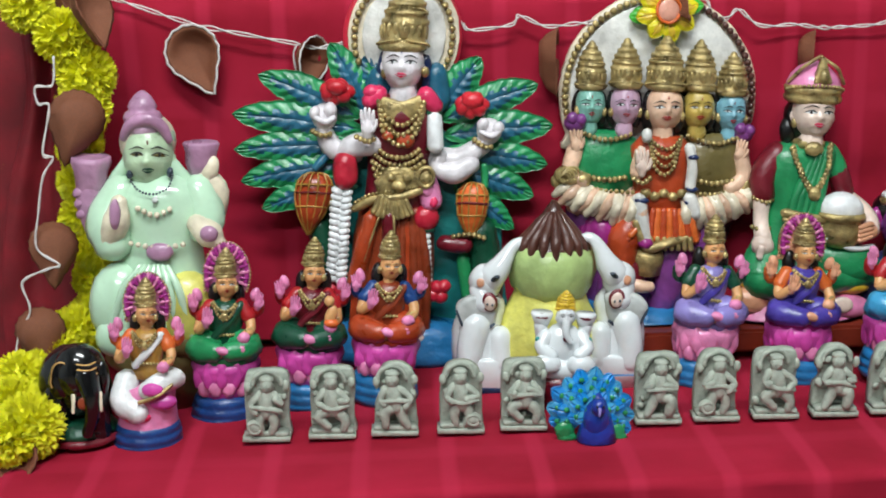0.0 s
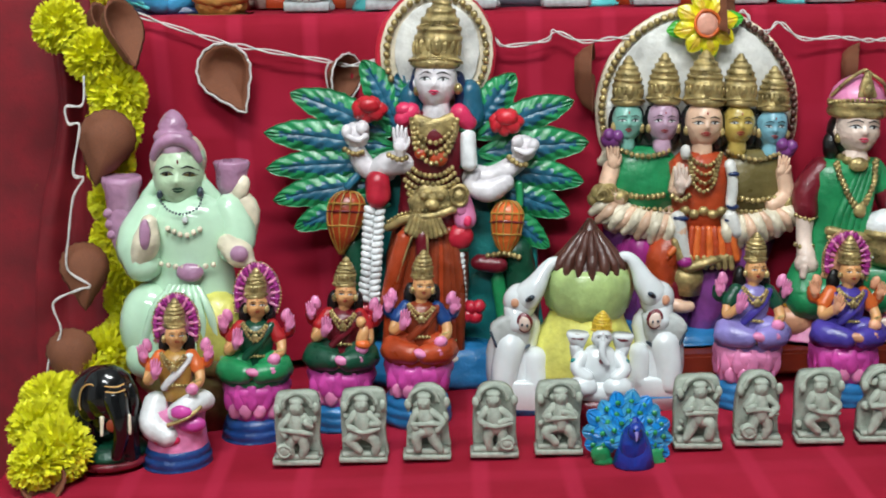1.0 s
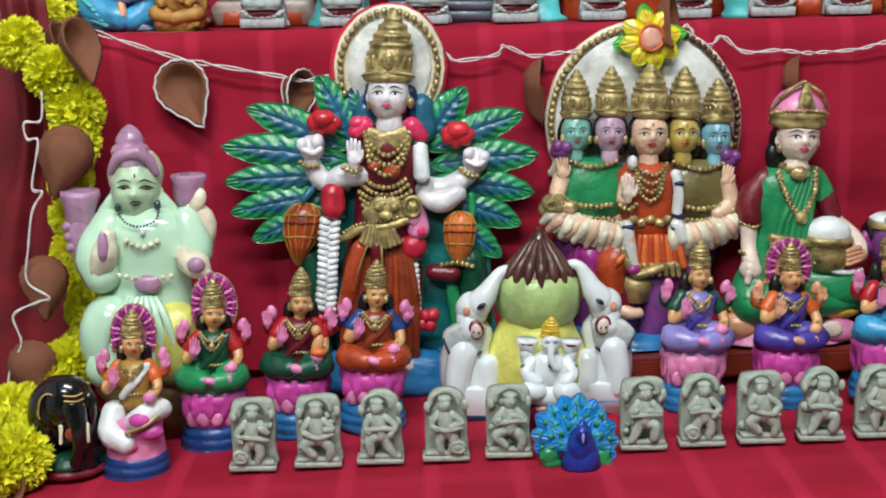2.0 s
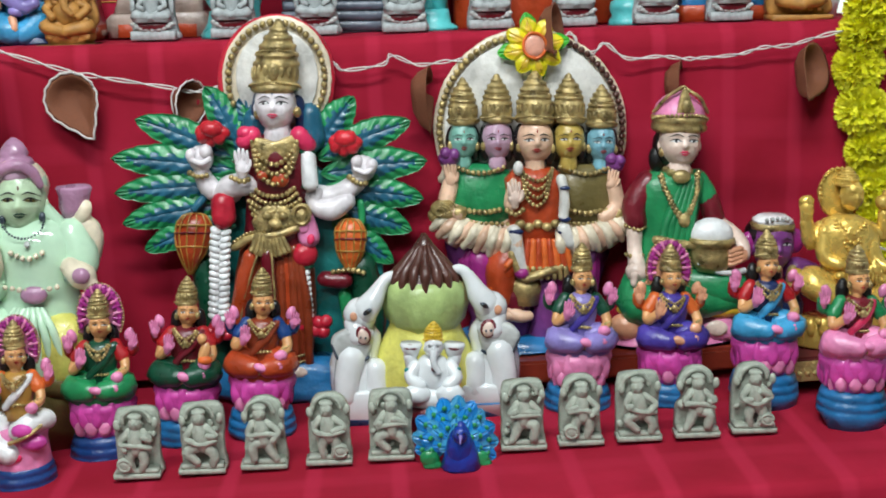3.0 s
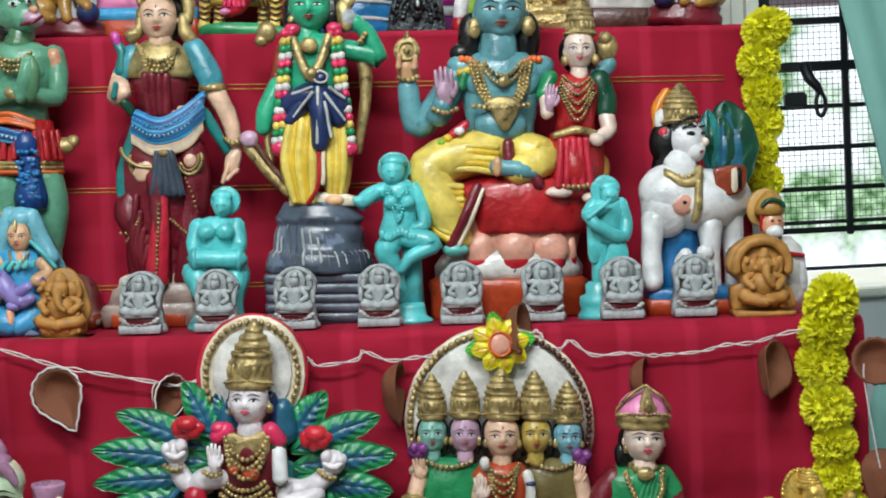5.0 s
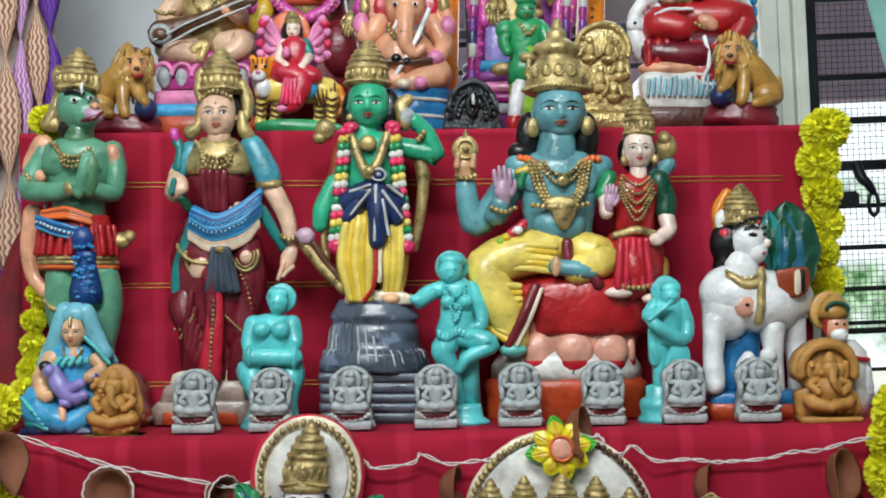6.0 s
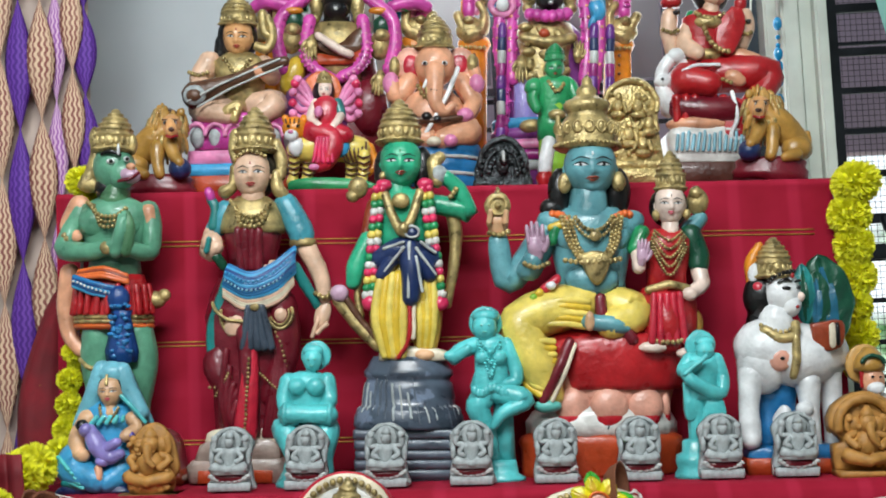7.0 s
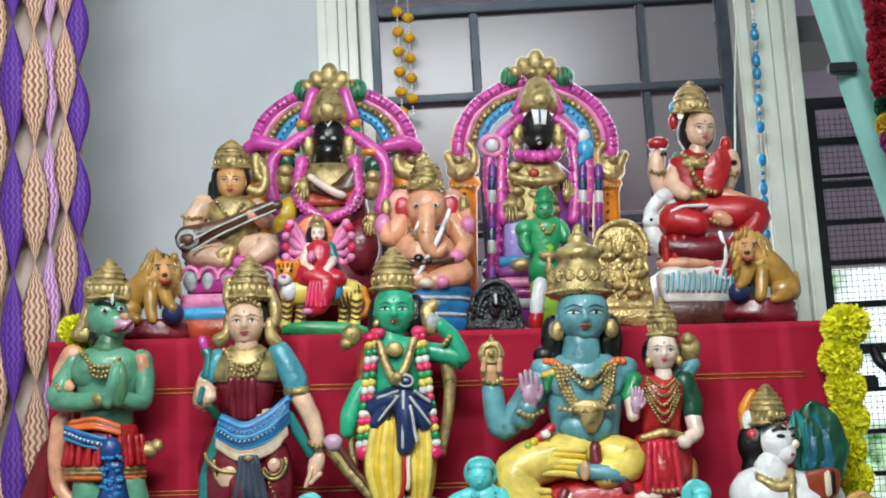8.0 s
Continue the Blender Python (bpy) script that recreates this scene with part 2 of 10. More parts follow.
class Fig:
    """A moulded figure, worked up on a drawing sheet: x to the right, y down, d towards the viewer, in sheet units of sc metres.
    base is the sheet point that stands at the place 'at'; lean = (b, c, k, rise) lays the sheet upright in the room."""

    def __init__(self, name, label, category, at, base, sc, lean, group=""):
        self.name, self.tags, self.at, self.base, self.sc, self.lean = name, (label, category, group), at, base, sc, lean
        self.v, self.f, self.mi, self.sm, self.mats, self.cuts = [], [], [], [], [], []

    def piece(self, name, label=""):
        """What follows belongs to a part of that name."""
        self.cuts.append((len(self.v), len(self.f), name, label))
        return self

    def add(self, verts, faces, col, smooth=True, mid=None):
        bx, by = self.base
        b, c, k, rise = self.lean
        s, o = self.sc, len(self.v)
        m = C(col)
        if m not in self.mats:
            self.mats.append(m)
        i = self.mats.index(m)
        for j, (x, y, d) in enumerate(verts):
            e = noise.noise_vector((x * 0.05, y * 0.05, d * 0.05)) * 1.3 + noise.noise_vector((x * 0.17, y * 0.17, d * 0.17 + 9)) * 0.5
            x, y, d = x + e[0], y + e[1], d + e[2]
            u, w = x - bx, by - y
            own = 0.0 if mid is None else (mid[j] if isinstance(mid, list) else mid)
            self.v.append((s * (u + b * w), -s * d, s * (k * w + c * u + rise * own)))
        for q in faces:
            self.f.append(tuple(o + j for j in q))
            self.mi.append(i)
            self.sm.append(smooth)

    def E(self, col, x, y, rx, ry, d=0.0, rd=None, rot=0.0):
        """Ellipsoid."""
        rd = min(rx, ry) if rd is None else rd
        nu, nv = (16, 10) if max(rx, ry) > 22 else (12, 7) if max(rx, ry) > 7 else (8, 5)
        ca, sa = math.cos(radians(rot)), math.sin(radians(rot))
        vs, fs = [], []
        for i in range(nv + 1):
            th = math.pi * i / nv
            for j in range(nu):
                ph = 2 * math.pi * j / nu
                px, py, pd = rx * math.sin(th) * math.cos(ph), -ry * math.cos(th), rd * math.sin(th) * math.sin(ph)
                vs.append((x + px * ca - py * sa, y + px * sa + py * ca, d + pd))
        for i in range(nv):
            for j in range(nu):
                k = (j + 1) % nu
                if i == 0:
                    fs.append((0, (i + 1) * nu + k, (i + 1) * nu + j))
                elif i == nv - 1:
                    fs.append((i * nu + j, i * nu + k, (i + 1) * nu))
                else:
                    fs.append((i * nu + j, i * nu + k, (i + 1) * nu + k, (i + 1) * nu + j))
        self.add(vs, fs, col, mid=d)
        return self

    def L(self, col, pts, d=0.0, n=10, flat=1.0):
        """Limb or cord: points (x, y, r) or (x, y, r, d), rounded at both ends."""
        p = [(q[0], q[1], q[3] if len(q) > 3 else d, q[2]) for q in pts]
        c = curve_points(p, 4)
        r0, r1 = c[0][3], c[-1][3]
        t0, t1 = c[0][:3] - c[1][:3], c[-1][:3] - c[-2][:3]
        t0, t1 = t0 / (np.linalg.norm(t0) + 1e-9), t1 / (np.linalg.norm(t1) + 1e-9)
        head = [np.append(c[0][:3] + t0 * r0 * e, r0 * w) for e, w in ((0.95, 0.25), (0.7, 0.7), (0.35, 0.93))]
        tail = [np.append(c[-1][:3] + t1 * r1 * e, r1 * w) for e, w in ((0.35, 0.93), (0.7, 0.7), (0.95, 0.25))]
        c = np.vstack([head, c, tail])
        line = c[:, :3].copy()
        vs, fs = tube_mesh(line, c[:, 3], n)
        if flat != 1.0:
            vs = [(v[0], v[1], line[i // n][2] + (v[2] - line[i // n][2]) * flat) for i, v in enumerate(vs)]
        self.add(vs, fs, col, mid=[float(line[i // n][2]) for i in range(len(vs))])
        return self

    def V(self, col, x, prof, d=0.0, flat=1.0, lobes=0, amp=0.0, n=24, lean=0.0):
        """Turned body round an upright axis: rows of (y, r); lobes make it fluted or petalled."""
        vs, fs = [], []
        y0 = prof[0][0]
        for y, r in prof:
            for j in range(n):
                a = 2 * math.pi * j / n
                rr = r * (1 + amp * math.cos(lobes * a)) if lobes else r
                vs.append((x + rr * math.cos(a) + lean * (y0 - y), y, d + flat * rr * math.sin(a)))
        for i in range(len(prof) - 1):
            for j in range(n):
                k = (j + 1) % n
                fs.append((i * n + j, i * n + k, (i + 1) * n + k, (i + 1) * n + j))
        fs.append(tuple(range(n))[::-1])
        fs.append(tuple((len(prof) - 1) * n + j for j in range(n)))
        self.add(vs, fs, col, mid=d)
        return self

    def P(self, col, pts, d=0.0, th=8.0, bevel=3.0, smooth=True):
        """Plate of a drawn outline with a rounded rim."""
        o = curve_points(list(pts) + [pts[0]], 4)[:-1] if smooth else np.array(pts, float)
        cx, cy = o.mean(axis=0)
        ext = max(np.abs(o - (cx, cy)).max(), 1)
        ins = lambda e: [(cx + (x - cx) * (1 - e / ext), cy + (y - cy) * (1 - e / ext)) for x, y in o]
        n, vs, fs = len(o), [], []
        for e, dd in ((0, d - th), (0, d - bevel), (bevel * 0.4, d - bevel * 0.35), (bevel * 1.3, d)):
            vs += [(x, y, dd) for x, y in ins(e)]
        for i in range(3):
            for j in range(n):
                k = (j + 1) % n
                fs.append((i * n + j, i * n + k, (i + 1) * n + k, (i + 1) * n + j))
        fs.append(tuple(range(n))[::-1])
        fs.append(tuple(3 * n + j for j in range(n)))
        self.add(vs, fs, col, mid=d)
        return self

    def B(self, col, pts, r, step=None, d=0.0):
        """String of beads along points (x, y) or (x, y, d)."""
        p = curve_points([(q[0], q[1], q[2] if len(q) > 2 else d) for q in pts], 8)
        seg = np.linalg.norm(np.diff(p, axis=0), axis=1)
        run, step = np.concatenate([[0], np.cumsum(seg)]), step or r * 2.0
        for s in np.arange(0, run[-1] + 0.01, step):
            q = [np.interp(s, run, p[:, i]) for i in range(3)]
            self.E(col, q[0], q[1], r, r, q[2], r)
        return self

    def folds(self, cols, upper, lower, n, r, out=0.0):
        """Gathered cloth: n thin strands between an upper and a lower line of (x, y, d) points."""
        for i in range(n):
            u = i / max(1, n - 1)
            self.L(cols[i % len(cols)], [(a[0] + (b[0] - a[0]) * u, a[1] + (b[1] - a[1]) * u, r, a[2] + (b[2] - a[2]) * u + out * math.sin(math.pi * u)) for a, b in zip(upper, lower)], n=8)
        return self

    def ring(self, x, y, rx, ry, a0, a1, n=14, d=0.0):
        return [(x + rx * math.cos(radians(a0 + (a1 - a0) * i / n)), y - ry * math.sin(radians(a0 + (a1 - a0) * i / n)), d) for i in range(n + 1)]

    def arc(self, col, x, y, rx, ry, a0, a1, r, d=0.0, n=16):
        self.L(col, [(p[0], p[1], r, d) for p in self.ring(x, y, rx, ry, a0, a1, n)], n=8)
        return self

    def leaf(self, x0, y0, x1, y1, w, d=0.0, up="leaf", low="leafblue", curl=0.15, tilt=10, veins=8):
        """Moulded leaf, broadest past the middle, with a midrib and pressed slanting veins; its heart is brushed darker."""
        nl, nw = 30, 6
        dx, dy = x1 - x0, y1 - y0
        ln = math.hypot(dx, dy)
        tx, ty = dx / ln, dy / ln
        nx, ny = (ty, -tx) if -tx < 0 else (-ty, tx)
        w *= 1.08
        for half in (1, -1):
            vs, fs, inner = [], [], []
            for i in range(nl + 1):
                t = i / nl
                wid = w * (math.sin(math.pi * (0.05 + 0.95 * t) ** 1.12) ** 0.62 if t < 1 else 0.0)
                for j in range(nw + 1):
                    e = j / nw
                    vein = (0.13 if veins > 3 else 0.05) * w * math.sin((t * veins - e * 1.3) * 2 * math.pi)
                    off = half * e * wid * (1 + 0.03 * math.sin(t * veins * 2 * math.pi)) + curl * w * math.sin(math.pi * t)
                    back = 0.16 * w * e
                    dome = tilt * math.sin(math.pi * min(1, t * 1.05)) * (1 - e * e) + vein * min(1, 2.5 * e) * (1 - e ** 4) - 0.1 * w * (e == 0)
                    vs.append((x0 + tx * (ln * t + back) + nx * off, y0 + ty * (ln * t + back) + ny * off, d + dome))
            k = nw + 1
            m = len(vs)
            vs += [(a, b, d - 5) for a, b, c in vs]
            for i in range(nl):
                for j in range(nw):
                    q = (i * k + j, i * k + j + 1, (i + 1) * k + j + 1, (i + 1) * k + j)
                    reach = (2.4 if half < 0 else 1.3) * math.sin(math.pi * min(1, (i + 1) / nl)) + (1 if veins > 3 and ((i * veins / nl - j * 1.3 / nw) % 1) > 0.55 else 0)
                    (inner if j < reach and 1 < i < nl - 3 else fs).append(q)
                    fs.append(tuple(m + e for e in q[::-1]))
                fs.append((i * k + k - 1, (i + 1) * k + k - 1, m + (i + 1) * k + k - 1, m + i * k + k - 1))
            self.add(vs, fs, up, mid=d)
            self.add(vs, inner, low, mid=d)
        return self

    def face(self, x, y, w, h, skin, d=0.0, turn=0.0, eye="black", lips="lip", mark="lip", brow="hair", white="white", rd=None):
        """Modelled head: brow, sockets, nose, lips and chin are shaped into it, eyes and lips painted on; turn shifts the features sideways."""
        rd = w * 1.02 if rd is None else rd
        wide = lambda v: w * (max(0.0, 1 - abs(v) ** 2.5)) ** 0.5 * (1 - 0.20 * max(0.0, v) ** 1.4)
        deep = lambda v: rd * (max(0.0, 1 - abs(v) ** 2.5)) ** 0.5 * (1 - 0.06 * max(0.0, v))
        bell = lambda a, s: math.exp(-(a / s) ** 2)

        def swell(fx, v):
            g = fx - turn
            nose = 0.25 * bell(g, 0.13) * min(1, max(0, (v + 0.12) / 0.36)) * (1 if v < 0.25 else bell(v - 0.25, 0.07)) + 0.07 * bell(abs(g) - 0.14, 0.08) * bell(v - 0.25, 0.07)
            socket = -0.10 * bell(abs(g) - 0.40, 0.24) * bell(v - 0.0, 0.12) + 0.05 * bell(abs(g) - 0.4, 0.3) * bell(v + 0.22, 0.09)
            mouth = 0.08 * bell(g, 0.20) * bell(v - 0.47, 0.08) - 0.05 * bell(g, 0.3) * bell(v - 0.62, 0.07) + 0.08 * bell(g, 0.24) * bell(v - 0.80, 0.12)
            return rd * (nose + socket + mouth + 0.04 * bell(abs(g) - 0.55, 0.22) * bell(v - 0.3, 0.2))

        nf, nb, nv = 26, 8, 24
        turns = [math.pi * j / nf for j in range(nf)] + [math.pi + math.pi * j / nb for j in range(nb)]
        n, vs, fs = nf + nb, [], []
        for i in range(nv + 1):
            v = max(-0.9995, min(0.9995, -1 + 2 * i / nv))
            for j, a in enumerate(turns):
                px, pd = wide(v) * math.cos(a), deep(v) * math.sin(a)
                if 0 < j < nf:
                    pd += swell(px / w, v) * math.sin(a)
                vs.append((x + px, y + v * h, d + pd))
        for i in range(nv):
            for j in range(n):
                k = (j + 1) % n
                fs.append((i * n + j, (i + 1) * n + j, (i + 1) * n + k, i * n + k))
        self.add(vs, fs, skin, mid=[q[2] for q in vs])
        at = lambda fx, v: d + deep(v) * math.sqrt(max(0.04, 1 - (fx * w / wide(v)) ** 2)) + swell(fx, v)
        for sgn in (-1, 1):
            self.E(skin, x + sgn * 0.97 * w, y + 0.08 * h, 0.10 * w, 0.2 * h, d, 0.16 * w)
            fx = 0.40 * sgn + turn
            pt = lambda a, v, r, out=0.0: (x + (fx + a * sgn) * w, y + v * h, r * w, at(max(-0.9, min(0.9, fx + a * sgn)), v) + out * w)
            self.L(white, [pt(-0.23, 0.03, 0.014), pt(-0.09, 0.0, 0.078, -0.035), pt(0.09, -0.005, 0.078, -0.035), pt(0.25, 0.0, 0.014)], n=8)
            self.E(eye, x + fx * w, y, 0.092 * w, 0.084 * w, at(fx, 0.0) + 0.025 * w, 0.04 * w)
            self.L(eye, [pt(-0.25, 0.03, 0.016), pt(-0.09, -0.06, 0.032, 0.014), pt(0.09, -0.065, 0.034, 0.014), pt(0.31, -0.015, 0.016)], n=6)
            self.L(brow, [pt(-0.27, -0.17, 0.018), pt(0.0, -0.24, 0.032), pt(0.33, -0.16, 0.014)], n=6)
        tx = x + turn * w
        lip = lambda a, v, r: (tx + a * w, y + v * h, r * w, at(turn + a, v) - 0.01 * w)
        self.L(lips, [lip(-0.25, 0.465, 0.014), lip(-0.09, 0.44, 0.046), lip(0, 0.455, 0.042), lip(0.09, 0.44, 0.046), lip(0.25, 0.465, 0.014)], n=6)
        self.L(lips, [lip(-0.20, 0.49, 0.014), lip(0, 0.53, 0.060), lip(0.20, 0.49, 0.014)], n=6)
        if mark:
            self.E(mark, tx, y - 0.36 * h, 0.04 * w, 0.075 * h, at(turn, -0.36), 0.04 * w)
        return self

    def crown(self, x, y, w, h, d=0.0, col="gold", lean=0.0):
        """Tall tiered crown: beaded brow band, a ring of upright petals, shrinking ribbed tiers and a knob."""
        pr = [(0, 0.93), (0.03, 1.02), (0.10, 1.03), (0.13, 0.96), (0.15, 0.92), (0.26, 0.96), (0.34, 0.92), (0.36, 0.97), (0.39, 0.98), (0.42, 0.95), (0.43, 0.87),
              (0.49, 0.86), (0.50, 0.91), (0.54, 0.89), (0.55, 0.79), (0.61, 0.76), (0.62, 0.80), (0.66, 0.77), (0.67, 0.66), (0.73, 0.60), (0.74, 0.63), (0.78, 0.58),
              (0.79, 0.46), (0.84, 0.37), (0.85, 0.40), (0.88, 0.38), (0.90, 0.26), (0.95, 0.22), (0.985, 0.13), (1.0, 0.02)]
        self.V(col, x, [(y - a * h, r * w) for a, r in pr], d, 1.0, n=24, lean=lean)
        r = max(1.3, 0.055 * w)
        band = lambda f, k, s: [(x + lean * f * h + w * k * math.cos(radians(a)), y - f * h, d + w * k * math.sin(radians(a))) for a in range(0, 181, s)]
        self.B(col, band(0.065, 1.06, 15), r, r * 2.1, d)
        self.B(col, band(0.52, 0.84, 20), r * 0.8, r * 1.9, d)
        for i in range(9):
            a = radians(10 + 20 * i)
            self.E(col, x + lean * 0.25 * h + w * 0.93 * math.cos(a), y - 0.24 * h, 0.15 * w * max(0.45, math.sin(a)), 0.095 * h, d + w * 0.93 * math.sin(a), 0.07 * w)
        self.E(col, x + lean * 0.25 * h, y - 0.22 * h, 0.24 * w, 0.13 * h, d + w * 0.97, 0.08 * w).E(col, x + lean * 0.25 * h, y - 0.21 * h, 0.10 * w, 0.055 * h, d + w * 1.05, 0.05 * w)
        return self

    def palm(self, x, y, r, col, d=0.0, rot=0.0, spread=0.08):
        """Raised open hand, fingers side by side."""
        ca, sa = math.cos(radians(rot)), math.sin(radians(rot))
        go = lambda a, b: (x + (a * ca - b * sa) * r, y + (a * sa + b * ca) * r)
        self.L(col, [(*go(-0.02, 0.62), r * 0.36, d - r * 0.1), (*go(0, 0.2), r * 0.52, d), (*go(0, -0.15), r * 0.47, d)], n=10, flat=0.62)
        for i, ln in enumerate((0.66, 0.84, 0.80, 0.62)):
            a = -0.36 + 0.245 * i
            self.L(col, [(*go(a, -0.15), r * 0.15, d + r * 0.1), (*go(a + spread * (i - 1.5) * 0.3, -0.35 - ln * 0.5), r * 0.14, d + r * 0.14), (*go(a + spread * (i - 1.5) * 0.5, -0.35 - ln), r * 0.10, d + r * 0.12)], n=6)
        self.L(col, [(*go(0.38, 0.35), r * 0.19, d + r * 0.1), (*go(0.6, 0.0), r * 0.15, d + r * 0.2), (*go(0.62, -0.32), r * 0.10, d + r * 0.22)], n=6)
        return self

    def petals(self, col, x, y, rx, h, d=0.0, n=14, flat=1.0, r=None, droop=0.0, rim=None):
        """Ring of lotus petals round an upright axis; y is the ring's foot, h the petals' length upward (minus: down)."""
        for i in range(n):
            a = 2 * math.pi * (i + 0.5) / n
            px, pd = math.cos(a), math.sin(a)
            w = r or rx * math.pi / n * 1.05
            self.E(col, x + px * rx, y - h * 0.5, w * max(0.35, abs(pd)) if abs(px) > 0.8 else w, abs(h) * 0.58, d + flat * pd * rx, w * 0.55)
            if rim:
                self.E(rim, x + px * rx * 1.03, y - h * 0.8, w * 0.35, abs(h) * 0.16, d + flat * pd * rx * 1.03 + w * 0.3, w * 0.3)
        return self

    def done(self, ground, settle=False):
        """Stands the figure on the ground: its foot is cut level there, or the whole is lowered onto it (settle)."""
        x, y, z = self.at
        low = min(p[2] for p in self.v)
        if settle:
            v = [(p[0], p[1], p[2] - low) for p in self.v]
        else:
            foot = ground - z
            v = [(p[0], p[1], 0.0 if p[2] < max(foot, low + 0.004) else p[2] - foot) for p in self.v]
        if not self.cuts:
            ob = mesh_object(self.name, v, self.f, self.mats, self.mi, self.sm)
        else:
            ob = empty(self.name)
            ends = self.cuts[1:] + [(len(v), len(self.f), "", "")]
            for (v0, f0, nm, lb), (v1, f1, _, _) in zip(self.cuts, ends):
                used = sorted(set(self.mi[f0:f1]))
                p = mesh_object(nm, v[v0:v1], [tuple(j - v0 for j in q) for q in self.f[f0:f1]], [self.mats[i] for i in used], [used.index(i) for i in self.mi[f0:f1]], self.sm[f0:f1], ob)
                if lb:
                    tagged(p, lb)
        ob.location = (x, y, ground)
        return tagged(ob, self.tags[0], self.tags[1], self.tags[2])


# ---- the place: room, tiers, window ----
Z1, Y1F, Y1B = 0.553, 1.135, 1.60
Y2F, Y3F, Y3B, YW = 1.60, 1.838, 2.24, 2.35
XL, XR = -0.45, 0.86


def tier2(x):
    return 1.022 - 0.020 * (x - 0.1)


def tier3(x):
    return 1.468 - 0.030 * (x - 0.1)


def ripple(x, s, seed, amp):
    return amp * (noise.noise((x * 6.0, s * 2.2, seed)) + 0.5 * noise.noise((x * 15.0, s * 5.0, seed + 4.0)))


def drape(name, label, x0, x1, yb, yf, top, drop, seed, amp=0.006, ledge=None):
    """A cotton sheet that lies over a step, rounds its front edge and hangs to 'drop'."""
    prof = []
    r = 0.012
    n1, n2 = 14, 26
    for i in range(n1 + 1):
        prof.append((yb + (yf + r - yb) * i / n1, 0.0, 0))
    for a in (25, 50, 75):
        prof.append((yf + r - r * math.sin(radians(a)), -r + r * math.cos(radians(a)), 0.4))
    for i in range(n2 + 1):
        prof.append((yf, -r - (drop - r) * i / n2, 1))
    nx = 110
    verts, uv, faces = [], [], []
    run = 0.0
    for k, (y, dz, hang) in enumerate(prof):
        if k:
            run += math.hypot(y - prof[k - 1][0], dz - prof[k - 1][1])
        for i in range(nx + 1):
            x = x0 + (x1 - x0) * i / nx
            wob = ripple(x, run, seed, amp) * (hang if hang else 0.22)
            out = -abs(dz) * 0.012 * hang
            if ledge and dz > -ledge:
                out -= 0.007 * hang
            fold = 0.0
            if hang == 1:
                fold = 0.0035 * math.sin(x * 21 + seed) * min(1, -dz / 0.15)
            verts.append((x, y + wob * hang + out + fold * hang, top(x) + dz + (0 if hang else abs(wob) * 0.6)))
            uv.append((x * 1.0, run))
    for k in range(len(prof) - 1):
        for i in range(nx):
            a = k * (nx + 1) + i
            faces.append((a, a + 1, a + nx + 2, a + nx + 1))
    ob = mesh_object(name, verts, faces, [CLOTH], uv=uv)
    return tagged(ob, label, "cloth", "step covers")


def room():
    f = part("floor", box(-2.2, 3.0, -3.2, YW, -0.1, 0.0), FLOOR)
    tagged(f, "pale tiled floor", "floor", kind="structure")
    c = part("ceiling", box(-2.2, 3.0, -3.2, YW + 0.12, 2.9, 3.0), WALL)
    tagged(c, "white painted ceiling", "ceiling", kind="structure")
    for nm, b, m in (("wall_west", (-2.3, -2.2, -3.2, YW + 0.12, 0, 2.9), WALL), ("wall_east", (3.0, 3.1, -3.2, YW + 0.12, 0, 2.9), WALL),
                     ("wall_south", (-2.2, 3.0, -3.3, -3.2, 0, 2.9), WALL)):
        tagged(part(nm, box(*b), m), "plain limewashed plaster wall", "wall", kind="structure")
    # back wall in pieces round the two window openings
    w = bmesh.new()
    box(-2.2, 0.02, YW, YW + 0.12, 0, 2.9, bm=w)
    box(0.02, 1.75, YW, YW + 0.12, 0, 0.955, bm=w)
    box(0.02, 0.93, YW, YW + 0.12, 0.955, 1.30, bm=w)
    box(0.02, 1.75, YW, YW + 0.12, 2.24, 2.9, bm=w)
    box(1.75, 3.0, YW, YW + 0.12, 0, 2.9, bm=w)
    tagged(part("wall_north", w, WALL), "white plaster wall with a barred window", "wall", kind="structure")


room()


def rail(name, x0, x1, z0, z1, y, mat, parent, deep=0.02, bevel=0.002):
    return part(name, box(x0, x1, y - deep / 2, y + deep / 2, z0, z1, bevel), mat, parent)


